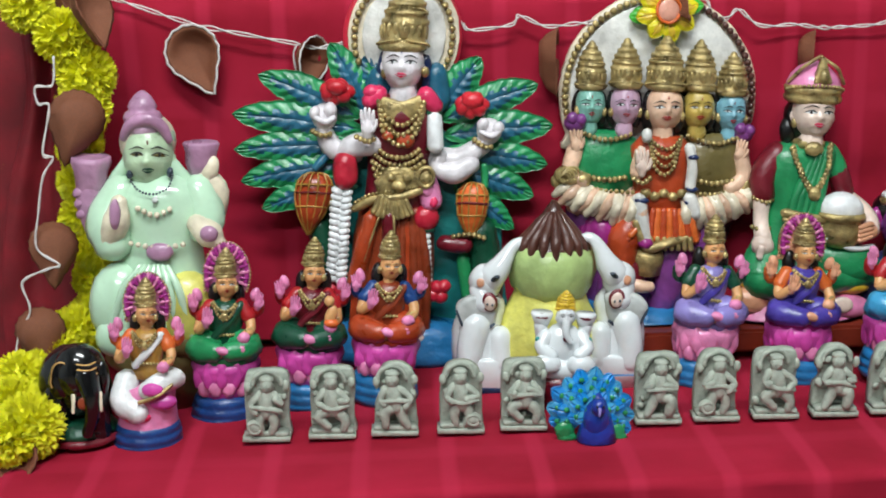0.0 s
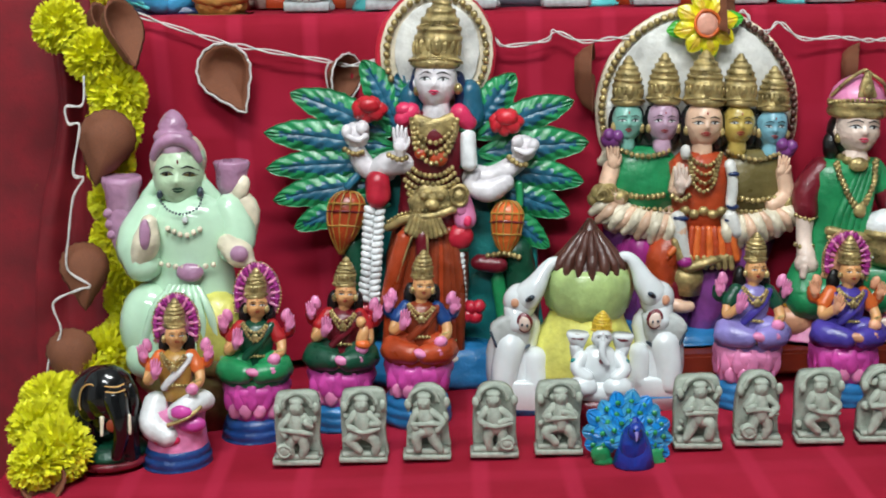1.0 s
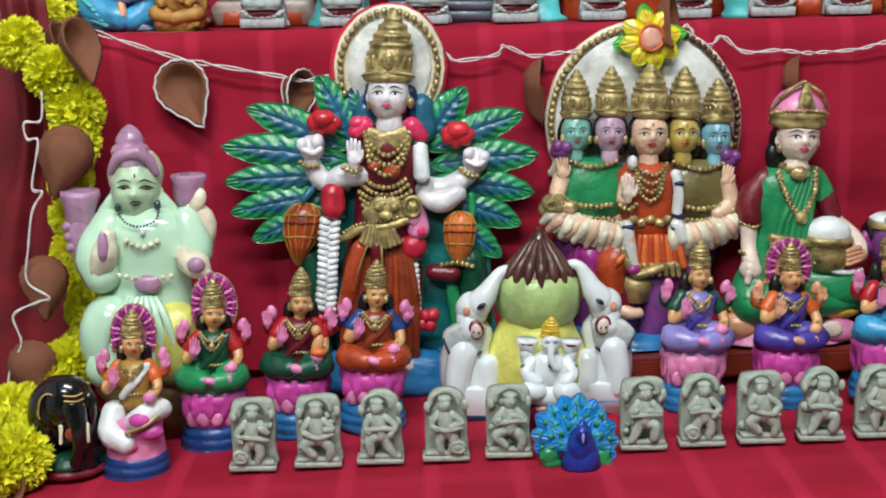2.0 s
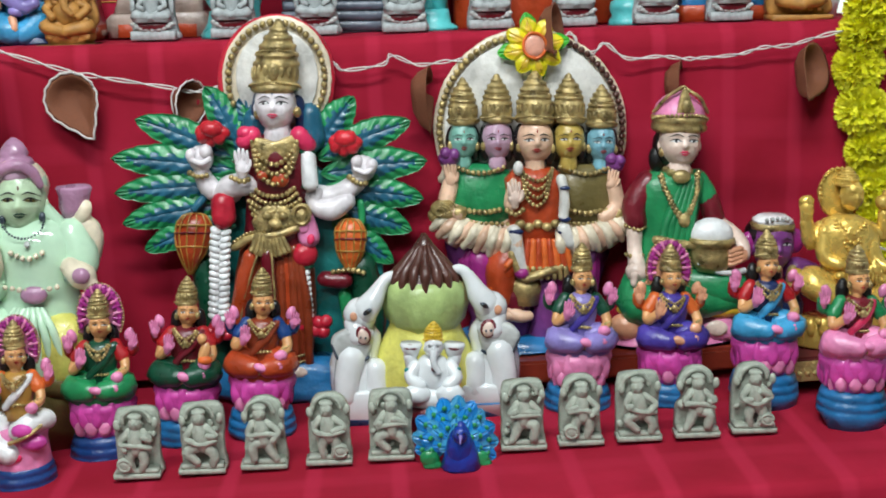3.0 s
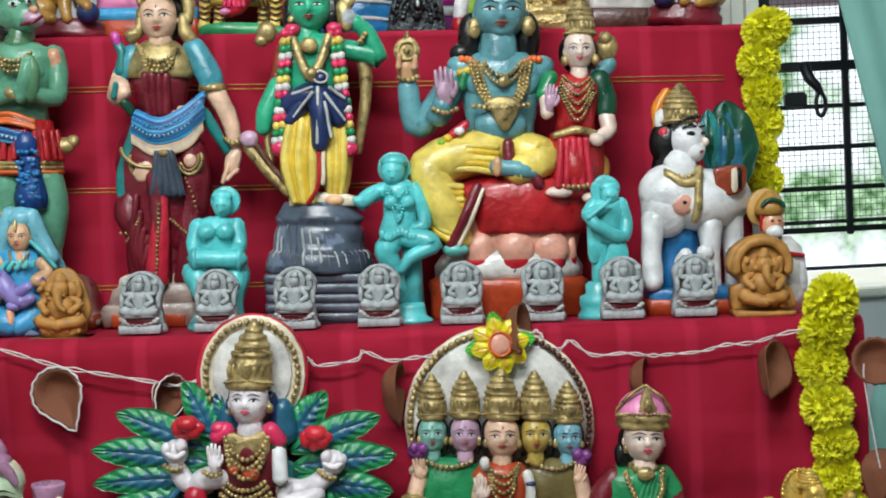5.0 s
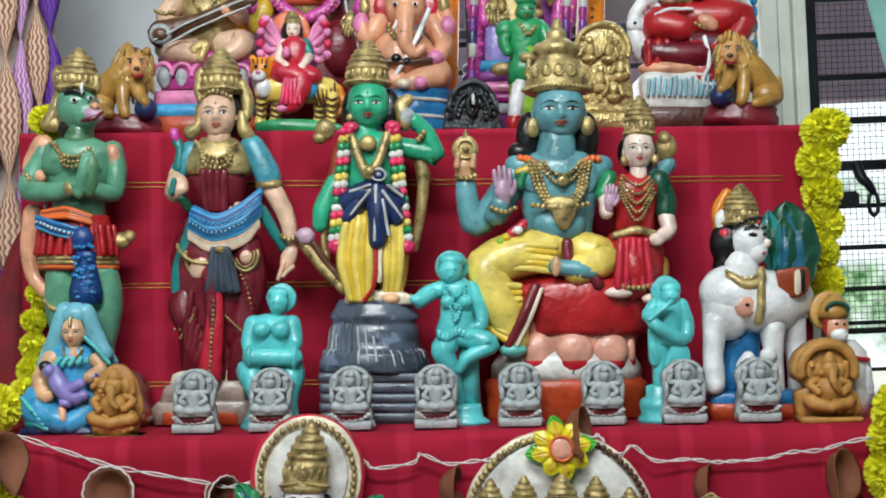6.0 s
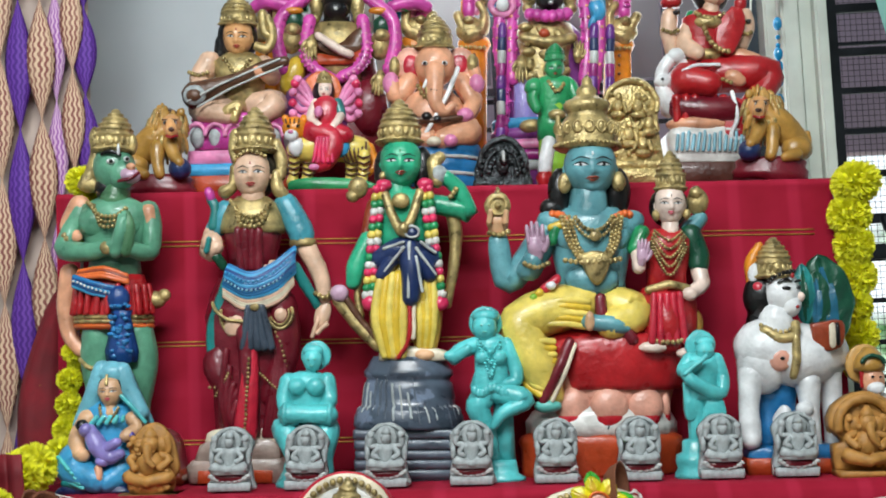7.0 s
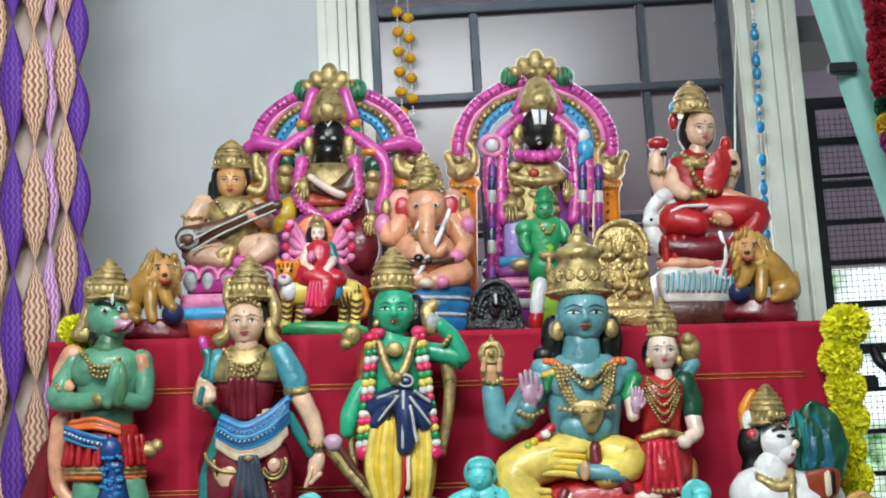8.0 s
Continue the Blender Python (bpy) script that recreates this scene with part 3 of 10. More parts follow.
def window_left():
    win = tagged(empty("window_1"), "steel window with grey panes in a white moulded frame", "window", kind="structure")
    # moulded architrave: stepped strips
    for i, (a, b, dp) in enumerate(((0.0, 0.022, 0.020), (0.022, 0.044, 0.034), (0.044, 0.062, 0.024), (0.062, 0.082, 0.012))):
        part("window_frame", box(-0.05 + a, -0.05 + b - 0.001, YW - dp, YW + 0.06, 1.30, 2.34, 0.003), FRAME, win)
        part("window_frame", box(0.032, 0.82, YW - dp, YW + 0.06, 2.33 - b, 2.33 - a - 0.001, 0.003), FRAME, win)
    for x0, x1, dp in ((0.815, 0.840, 0.012), (0.841, 0.875, 0.045), (0.876, 0.905, 0.030), (0.906, 0.930, 0.050)):
        part("mullion_post", box(x0, x1, YW - dp, YW + 0.06, 1.30 if x0 < 0.9 else 0.96, 2.34, 0.004), FRAME, win)
    y = YW + 0.045
    rail("steel_frame", 0.058, 0.074, 1.30, 2.24, y, STEELBAR, win)
    rail("window_frame", 0.033, 0.0575, 1.30, 2.24, y, FRAME, win, 0.03)
    rail("steel_frame", 0.790, 0.814, 1.30, 2.24, y, STEELBAR, win)
    rail("steel_frame", 0.075, 0.790, 2.182, 2.202, y, STEELBAR, win)
    for x in (0.276, 0.630):
        rail("glazing_bar", x - 0.007, x + 0.007, 1.30, 2.181, y + 0.004, STEELBAR, win)
    for z in (1.998, 1.72, 1.50):
        rail("glazing_bar", 0.075, 0.790, z - 0.008, z + 0.008, y - 0.006, STEELBAR, win)
    glass = bpy.data.materials.new("dusty_glass")
    glass.use_nodes = True
    p = glass.node_tree.nodes["Principled BSDF"]
    p.inputs["Base Color"].default_value = (0.17, 0.16, 0.175, 1)
    p.inputs["Roughness"].default_value = 0.25
    p.inputs["Alpha"].default_value = 0.88
    for x0, x1 in ((0.075, 0.266), (0.286, 0.620), (0.640, 0.788)):
        pane = part("pane", box(x0, x1, y + 0.012, y + 0.016, 1.74, 2.19), glass, win)
        pane.visible_shadow = False
    y = YW + 0.09
    for z in [1.30 + 0.058 * i for i in range(8)]:
        rail("grille_bar", 0.03, 0.815, z, z + 0.010, y, IRON, win, 0.008)


window_left()


def window_right():
    win = tagged(empty("window_2"), "window with a black iron grille and wire mesh", "window", kind="structure")
    y = YW + 0.06
    for z, t in ((1.091, 0.012), (1.107, 0.008), (1.176, 0.010), (1.260, 0.010), (1.344, 0.009), (1.426, 0.020), (1.518, 0.014), (1.606, 0.012), (1.690, 0.012), (1.770, 0.016), (1.788, 0.007), (1.862, 0.018), (1.945, 0.026)):
        rail("grille_bar", 0.93, 1.75, z - t / 2, z + t / 2, y, IRON, win, 0.012)
    for x, t in ((0.966, 0.022), (1.127, 0.013), (1.315, 0.016), (1.50, 0.016)):
        rail("grille_bar", x - t / 2, x + t / 2, 1.08, 1.95, y - 0.013, IRON, win, 0.012)
    # latch on the casement
    latch = part("latch", box(0.994, 1.038, y - 0.048, y - 0.028, 1.342, 1.372, 0.004), IRON, win, "black iron casement latch")
    arm = curve_points([(1.040, y - 0.03, 1.428, 0.012), (1.043, y - 0.045, 1.400, 0.011), (1.056, y - 0.05, 1.382, 0.009), (1.064, y - 0.05, 1.366, 0.007)], 5)
    vs, fs = tube_mesh(arm[:, :3], arm[:, 3], 10)
    mesh_object("lever", vs, fs, [IRON], parent=latch)
    loop = [(1.0635 + 0.0095 * math.cos(2 * math.pi * q / 24), y - 0.05, 1.345 + 0.023 * math.sin(2 * math.pi * q / 24)) for q in range(25)]
    vs, fs = tube_mesh(loop, 0.0042, 8)
    mesh_object("pull_ring", vs, fs, [IRON], parent=latch)
    # wire mesh
    verts, faces = [], []
    for i in range(68):
        x = 0.935 + i * 0.012
        k = len(verts)
        verts += [(x, y + 0.03, 1.09), (x + 0.0012, y + 0.03, 1.09), (x + 0.0012, y + 0.03, 1.93), (x, y + 0.03, 1.93)]
        faces.append((k, k + 1, k + 2, k + 3))
    for i in range(70):
        z = 1.09 + i * 0.012
        k = len(verts)
        verts += [(0.93, y + 0.031, z), (1.75, y + 0.031, z), (1.75, y + 0.031, z + 0.0012), (0.93, y + 0.031, z + 0.0012)]
        faces.append((k, k + 1, k + 2, k + 3))
    mesh = mesh_object("wire_mesh", verts, faces, [IRON], smooth=False, parent=win)
    tagged(mesh, "fine wire mosquito mesh", kind="stuff")
    sill = part("window_sill", box(0.93, 1.76, YW - 0.02, YW + 0.5, 0.955, 0.972, 0.004), FRAME, win)
    part("window_sill", box(0.93, 1.76, YW + 0.10, YW + 0.112, 1.005, 1.012), IRON, win)


window_right()


def outdoors():
    m = bpy.data.materials.new("garden_glow")
    m.use_nodes = True
    t = m.node_tree
    t.nodes.remove(t.nodes["Principled BSDF"])
    # The backdrop emits its own colour, standing in for daylit foliage and sky.
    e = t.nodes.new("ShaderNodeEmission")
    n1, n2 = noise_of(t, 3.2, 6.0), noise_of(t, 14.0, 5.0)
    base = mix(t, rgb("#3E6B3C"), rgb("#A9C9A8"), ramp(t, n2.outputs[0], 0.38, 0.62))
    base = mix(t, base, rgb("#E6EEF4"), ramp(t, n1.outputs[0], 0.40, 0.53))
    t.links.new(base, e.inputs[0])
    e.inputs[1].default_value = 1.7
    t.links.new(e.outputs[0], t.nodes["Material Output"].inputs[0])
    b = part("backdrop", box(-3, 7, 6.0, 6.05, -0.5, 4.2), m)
    tagged(b, "glowing backdrop of garden foliage and sky far outside", "backdrop", kind="structure")
    g = part("ground", box(-60, 60, YW + 0.12, 90, -0.3, -0.02), material("yard", "#8F8A7E", 0.9, 0, 0, 0.15, 2.0, 0.3, 30.0))
    tagged(g, "pale concrete yard outside the window", "ground", kind="structure")
    aw = part("awning", box(-1.0, 3.2, YW + 0.12, YW + 0.35, 2.10, 2.16), material("grey_soffit", "#6F6A70", 0.8, 0, 0, 0.08, 4.0, 0.1, 50.0))
    tagged(aw, "grey concrete sunshade over the window", "awning", kind="structure")
    nb = part("neighbour_wall", box(-0.6, 4.4, 4.6, 4.7, 1.86, 3.2), material("pink_wall", "#B9A0A8", 0.85, 0, 0, 0.1, 3.0, 0.2, 40.0))
    tagged(nb, "pale pink wall of the building across the yard", "wall", kind="structure")


outdoors()


def steps():
    wood = material("plywood", "#8A6A48", 0.6, 0, 0, 0.15, 8.0, 0.2, 60.0)
    for b in ((XL + 0.02, XR - 0.02, Y1F + 0.03, Y2F + 0.02, 0.0, Z1 - 0.02), (XL + 0.02, XR - 0.02, Y2F + 0.03, Y3F + 0.02, 0.0, 0.98),
              (XL + 0.02, XR - 0.08, Y3F + 0.03, Y3B, 0.0, 1.425)):
        tagged(part("display_step", box(*b, 0.004), wood), "plywood display step hidden under red cloth", "step", "display steps")
    drape("step_cloth", "red striped handloom cotton spread over the lowest step", XL - 0.03, XR + 0.03, Y2F + 0.02, Y1F, lambda x: Z1, 0.50, 3.0, 0.006)
    drape("step_cloth", "red striped handloom cotton hanging from the middle step", XL, XR, Y3F + 0.02, Y2F, tier2, 0.46, 11.0, 0.009, ledge=0.22)
    drape("step_cloth", "red striped handloom cotton with gold lines on the top step", XL, XR - 0.085, Y3B, Y3F, tier3, 0.44, 23.0, 0.010)


steps()


# ---- figures on the lowest step ----
def porcelain_goddess():
    f = Fig("goddess_figurine", "glazed pale mint porcelain seated goddess with mauve lotuses", "figurine", (-0.295, 1.43, 0.608), (290, 640), 0.000672, (0.088, -0.038, 1.043, 0.271))
    f.V("olive", 295, [(655, 95), (640, 105), (600, 100), (585, 80)], 0, 0.75)
    f.E("mint", 285, 545, 105, 95, 0, 75).E("mint", 225, 545, 55, 75, 35, 45).E("lemon", 340, 560, 62, 75, 40, 45)
    f.E("olive", 330, 612, 70, 28, 52, 30).E("mint", 225, 600, 40, 40, 55, 30)
    f.V("mint", 290, [(520, 92), (480, 82), (440, 74), (400, 82), (360, 86), (335, 66), (318, 38)], 5, 0.62)
    for i in range(7):
        f.L("mint", [(215 + 24 * i, 620 - abs(i - 3) * 6, 9, 70), (240 + 16 * i, 520, 7, 78), (265 + 8 * i, 480, 5, 62)])
    f.L("mint", [(222, 350, 34, 10), (205, 400, 42, 25), (215, 440, 34, 40)]).L("mint", [(355, 345, 30, 8), (375, 395, 32, 20), (370, 420, 24, 40)])
    f.L("cream", [(210, 435, 20, 50), (226, 400, 24, 62), (230, 372, 15, 60)]).E("mauve", 228, 392, 10, 26, 82, 8)
    f.L("cream", [(360, 405, 18, 45), (385, 425, 24, 55), (402, 440, 12, 60)]).E("mauve", 386, 424, 16, 14, 74, 10)
    f.L("mauve", [(180, 415, 26, -10), (168, 370, 28, -5), (168, 345, 24, 0)]).V("mauve", 168, [(352, 18), (340, 26), (315, 28), (300, 34), (288, 33), (292, 24)], 0, 0.9, 6, 0.06)
    f.L("cream", [(375, 400, 22, -10), (385, 350, 24, -6), (362, 320, 20, -4)]).V("mauve", 358, [(320, 18), (300, 25), (280, 27), (266, 31), (262, 28), (268, 20)], -4, 0.9, 6, 0.06)
    f.E("cream", 375, 310, 16, 24, 6, 14, 20)
    for i in range(3):
        f.E("mauve", 150 + 3 * i, 350 + 18 * i, 14, 10, 8, 12, -30)
    f.E("cream", 266, 262, 50, 48, -2, 46).face(270, 290, 44, 54, "kale", 8, 0.15, white="olive", mark="maroon", lips="darkgreen")
    f.E("mint", 268, 262, 47, 44, 2, 42).L("mauve", [(232, 258, 8, 30), (246, 238, 11, 38), (272, 230, 12, 42), (296, 240, 10, 36), (308, 262, 7, 28)]).E("palemauve", 266, 240, 30, 24, 20, 26)
    f.V("mauve", 258, [(232, 30), (222, 34), (214, 30), (210, 24), (204, 26), (196, 22), (186, 15), (178, 4)], 4, 0.9)
    f.L("mint", [(232, 300, 12, 6), (212, 330, 14, 4), (205, 360, 16, 6)]).L("mint", [(308, 300, 12, 6), (330, 330, 16, 4), (345, 360, 20, 6)])
    f.E("steel", 242, 322, 6, 8, 34).E("steel", 311, 318, 6, 9, 34)
    f.B("steel", [(248, 335, 52), (266, 352, 58), (290, 356, 60), (312, 345, 56), (318, 322, 44)], 2.2, 6)
    f.E("silver", 292, 366, 6, 6, 62, 4).E("mauve", 300, 455, 24, 16, 62, 10)
    f.B("cream", [(262, 380, 60), (290, 392, 64), (320, 380, 60)], 5, 12).B("cream", [(250, 440, 58), (300, 448, 64), (345, 440, 54)], 5, 13)
    f.done(Z1)


porcelain_goddess()


def small_doll(f, cx, by, k, base, lotus, legs, torso, sleeve, palms="pink", halo=False, skirt=None, drum=False, face="tan", shawl=None, child=False, turn=0.1):
    X = lambda a: cx + a * k
    Y = lambda h: by - h * k
    f.V(base, cx, [(Y(0), 60 * k), (Y(6), 64 * k), (Y(14), 64 * k), (Y(17), 60 * k), (Y(20), 63 * k), (Y(30), 62 * k), (Y(33), 57 * k), (Y(36), 60 * k), (Y(46), 56 * k), (Y(52), 44 * k)], 0, 0.9)
    if drum:
        f.V(lotus, cx, [(Y(24), 57 * k), (Y(40), 56 * k), (Y(90), 50 * k), (Y(118), 54 * k)], 0, 0.9)
        f.E("hotpink", X(35), Y(82), 26 * k, 14 * k, 38 * k).E("rose", X(-10), Y(55), 26 * k, 10 * k, 46 * k, 8 * k)
        f.L("white", [(X(-35), Y(120), 24 * k, 14 * k), (X(-36), Y(85), 26 * k, 30 * k), (X(-8), Y(62), 20 * k, 44 * k)])
        f.L("white", [(X(52), Y(125), 20 * k, 12 * k), (X(32), Y(116), 20 * k, 34 * k), (X(10), Y(104), 18 * k, 42 * k)])
        f.E("hotpink", X(20), Y(104), 20 * k, 12 * k, 54 * k, 10 * k).L("gold", [(X(-2), Y(82), 4 * k, 58 * k), (X(30), Y(94), 4 * k, 58 * k), (X(52), Y(112), 4 * k, 44 * k)])
    else:
        f.V(lotus, cx, [(Y(44), 46 * k), (Y(60), 50 * k), (Y(80), 56 * k), (Y(98), 62 * k), (Y(108), 60 * k), (Y(112), 50 * k)], 0, 0.9, 14, 0.03)
        f.petals(lotus, cx, Y(58), 54 * k, 42 * k, 0, 14, 0.9)
        f.petals("pink", cx, Y(42), 47 * k, 26 * k, 2 * k, 12, 0.95)
        f.V(skirt or legs, cx, [(Y(104), 56 * k), (Y(118), 62 * k), (Y(130), 58 * k), (Y(140), 40 * k)], 0, 0.85)
        f.B("gold", [(X(54 * math.cos(radians(a))), Y(112), 0.9 * 57 * k * math.sin(radians(a))) for a in range(20, 161, 14)], 3 * k, 6.5 * k)
        f.L(legs, [(X(-22), Y(138), 24 * k, 8 * k), (X(-46), Y(128), 24 * k, 26 * k), (X(-12), Y(120), 18 * k, 50 * k)])
        f.L(legs, [(X(22), Y(138), 24 * k, 8 * k), (X(48), Y(130), 23 * k, 26 * k), (X(14), Y(120), 18 * k, 50 * k)])
        f.E(palms, X(4), Y(122), 16 * k, 8 * k, 60 * k, 9 * k, 12).E(palms, X(34), Y(125), 12 * k, 9 * k, 50 * k)
        for i in range(5):
            f.L("gold", [(X(-14 + 7 * i), Y(112), 3 * k, 58 * k), (X(-8 + 4 * i), Y(126), 2 * k, 60 * k)], n=6)
    f.V(torso, cx, [(Y(128), 30 * k), (Y(145), 25 * k), (Y(165), 30 * k), (Y(185), 34 * k), (Y(205), 30 * k), (Y(214), 14 * k)], 4 * k, 0.75)
    f.B("gold", [(X(27 * math.cos(radians(a))), Y(150), 4 * k + 24 * k * math.sin(radians(a))) for a in range(10, 171, 16)], 3 * k, 6 * k)
    f.L(shawl or torso, [(X(28), Y(202), 8 * k, 12 * k), (X(10), Y(175), 8 * k, 28 * k), (X(-16), Y(148), 7 * k, 26 * k)], flat=0.7)
    f.E("hair", X(-21), Y(222), 12 * k, 24 * k, -8 * k).E("hair", X(21), Y(222), 12 * k, 24 * k, -8 * k)
    f.L(sleeve, [(X(-28), Y(204), 12 * k, 4 * k), (X(-42), Y(182), 13 * k, 10 * k)]).L(sleeve, [(X(28), Y(204), 12 * k, 4 * k), (X(42), Y(182), 13 * k, 10 * k)])
    f.L(face, [(X(-44), Y(180), 9 * k, 12 * k), (X(-46), Y(160), 9 * k, 22 * k), (X(-30), Y(172), 8 * k, 36 * k)]).palm(X(-28), Y(178), 17 * k, palms, 42 * k, 6)
    f.L(face, [(X(44), Y(180), 9 * k, 12 * k), (X(48), Y(158), 9 * k, 24 * k), (X(36), Y(146), 8 * k, 42 * k)]).E(palms, X(38), Y(144), 12 * k, 10 * k, 46 * k, 8 * k)
    f.B("gold", [(X(-44), Y(164), 30 * k), (X(-36), Y(162), 36 * k)], 3 * k).B("gold", [(X(50), Y(160), 30 * k), (X(42), Y(156), 38 * k)], 3 * k)
    for s in (-1, 1):
        f.L(sleeve, [(X(36 * s), Y(190), 10 * k, -10 * k), (X(56 * s), Y(192), 10 * k, -6 * k), (X(60 * s), Y(205), 9 * k, 0)])
        f.palm(X(59 * s), Y(206), 15 * k, palms, 6 * k, 8 * s).E(palms, X(52 * s), Y(222), 9 * k, 13 * k, -2 * k, 7 * k, 20 * s)
    f.L(face, [(cx, Y(212), 10 * k, 6 * k), (cx, Y(224), 10 * k, 8 * k)])
    f.face(X(2), Y(238), 19 * k, 24 * k, face, 8 * k, turn)
    f.E("gold", X(-17), Y(232), 5 * k, 7 * k, 16 * k).E("gold", X(20), Y(232), 5 * k, 7 * k, 16 * k)
    f.crown(cx, Y(254), 20 * k, 50 * k, 6 * k)
    for j in range(2):
        f.B("gold", [(X(-20 - 2 * j), Y(208 - 2 * j), 22 * k), (X(-10), Y(196 - 10 * j), 32 * k), (X(2), Y(190 - 14 * j), 36 * k), (X(14), Y(196 - 10 * j), 32 * k), (X(22 + 2 * j), Y(208 - 2 * j), 22 * k)], 3.2 * k, 6.5 * k)
    f.E("gold", X(2), Y(182), 7 * k, 7 * k, 36 * k, 4 * k)
    if halo:
        o = f.ring(cx, Y(254), 42 * k, 58 * k, -30, 210, 18)
        f.P(palms, [(p[0], p[1]) for p in o], -6 * k, 9 * k, 4 * k)
        f.arc("magenta", cx, Y(256), 36 * k, 50 * k, -20, 200, 5 * k, -3 * k)
        for a in range(-20, 201, 13):
            p = f.ring(cx, Y(256), 38 * k, 53 * k, a, a + 1, 1)[0]
            q = f.ring(cx, Y(256), 27 * k, 40 * k, a, a + 1, 1)[0]
            f.L("magenta" if (a // 13) % 2 else "pink", [(q[0], q[1], 3.2 * k, -1), (p[0], p[1], 3.6 * k, -1)], n=6)
        f.B("gold", [(p[0], p[1], -4 * k) for p in f.ring(cx, Y(255), 42 * k, 58 * k, -30, 210, 18)], 2.2 * k, 6 * k)
    if child:
        f.E(face, X(38), Y(165), 11 * k, 20 * k, 44 * k, 10 * k, 15).E(face, X(34), Y(190), 9 * k, 10 * k, 46 * k).E("orange", X(40), Y(152), 14 * k, 8 * k, 50 * k)
    return f


def lotus_dolls():
    G = "small goddess dolls"
    L0, LM, LR = (0.075, -0.02, 1.075, 0.34), (0.055, -0.07, 1.06, 0.305), (0.006, -0.057, 1.04, 0.31)
    def doll(label, at, foot, sc, lean, **look_of):
        f = Fig("goddess_doll", label, "doll", at, foot, sc, lean, G)
        small_doll(f, foot[0], foot[1], **look_of).done(Z1)
    doll("small painted doll with white trousers and pink halo", (-0.291, 1.30, 0.545), (305, 800), 0.00062, L0, k=0.98, base="deepblue", lotus="pink", legs="white", torso="ochre", sleeve="orange", halo=True, drum=True, shawl="white", turn=0.3)
    doll("small painted doll in green and red with pink halo", (-0.213, 1.375, 0.544), (415, 752), 0.00066, L0, k=0.98, base="deepblue", lotus="hotpink", legs="leaf", torso="darkgreen", sleeve="redp", halo=True, turn=0.2)
    doll("small painted doll in red and dark green holding a child", (-0.117, 1.40, 0.548), (332, 780), 0.000683, (0.102, -0.070, 1.052, 0.305), k=0.96, base="blue", lotus="hotpink", legs="darkgreen", torso="maroon", sleeve="redp", skirt="darkgreen", child=True)
    doll("small painted doll in an orange-red sari on a pink lotus", (-0.024, 1.40, 0.553), (465, 764), 0.000687, (0.087, -0.070, 1.047, 0.302), k=0.96, base="blue", lotus="hotpink", legs="brick", torso="rust", sleeve="deepblue", skirt="brick", turn=0.15)
    doll("small painted doll in lilac playing an instrument on a pink lotus", (0.374, 1.42, 0.548), (1022, 722), 0.00072, LM, k=0.93, base="blue", lotus="pink", legs="lilac", torso="lilac", sleeve="darkgreen", skirt="lilac", shawl="violet")
    doll("small painted doll in purple and orange with pink halo", (0.493, 1.42, 0.546), (1185, 714), 0.000722, (0.010, -0.068, 1.025, 0.301), k=0.93, base="blue", lotus="hotpink", legs="violet", torso="violet", sleeve="orange", palms="peach", halo=True, skirt="magenta", face="tan")
    doll("small painted doll in blue holding lotus buds", (0.604, 1.385, 0.561), (1180, 768), 0.0007, LR, k=0.96, base="blue", lotus="hotpink", legs="sky", torso="navy", sleeve="redp", skirt="sky", shawl="sky")
    doll("small painted doll in a pink sari on a ridged blue base", (0.683, 1.30, 0.563), (1328, 798), 0.00067, LR, k=0.97, base="blue", lotus="hotpink", legs="pink", torso="maroon", sleeve="green", skirt="pink", shawl="rose")


lotus_dolls()


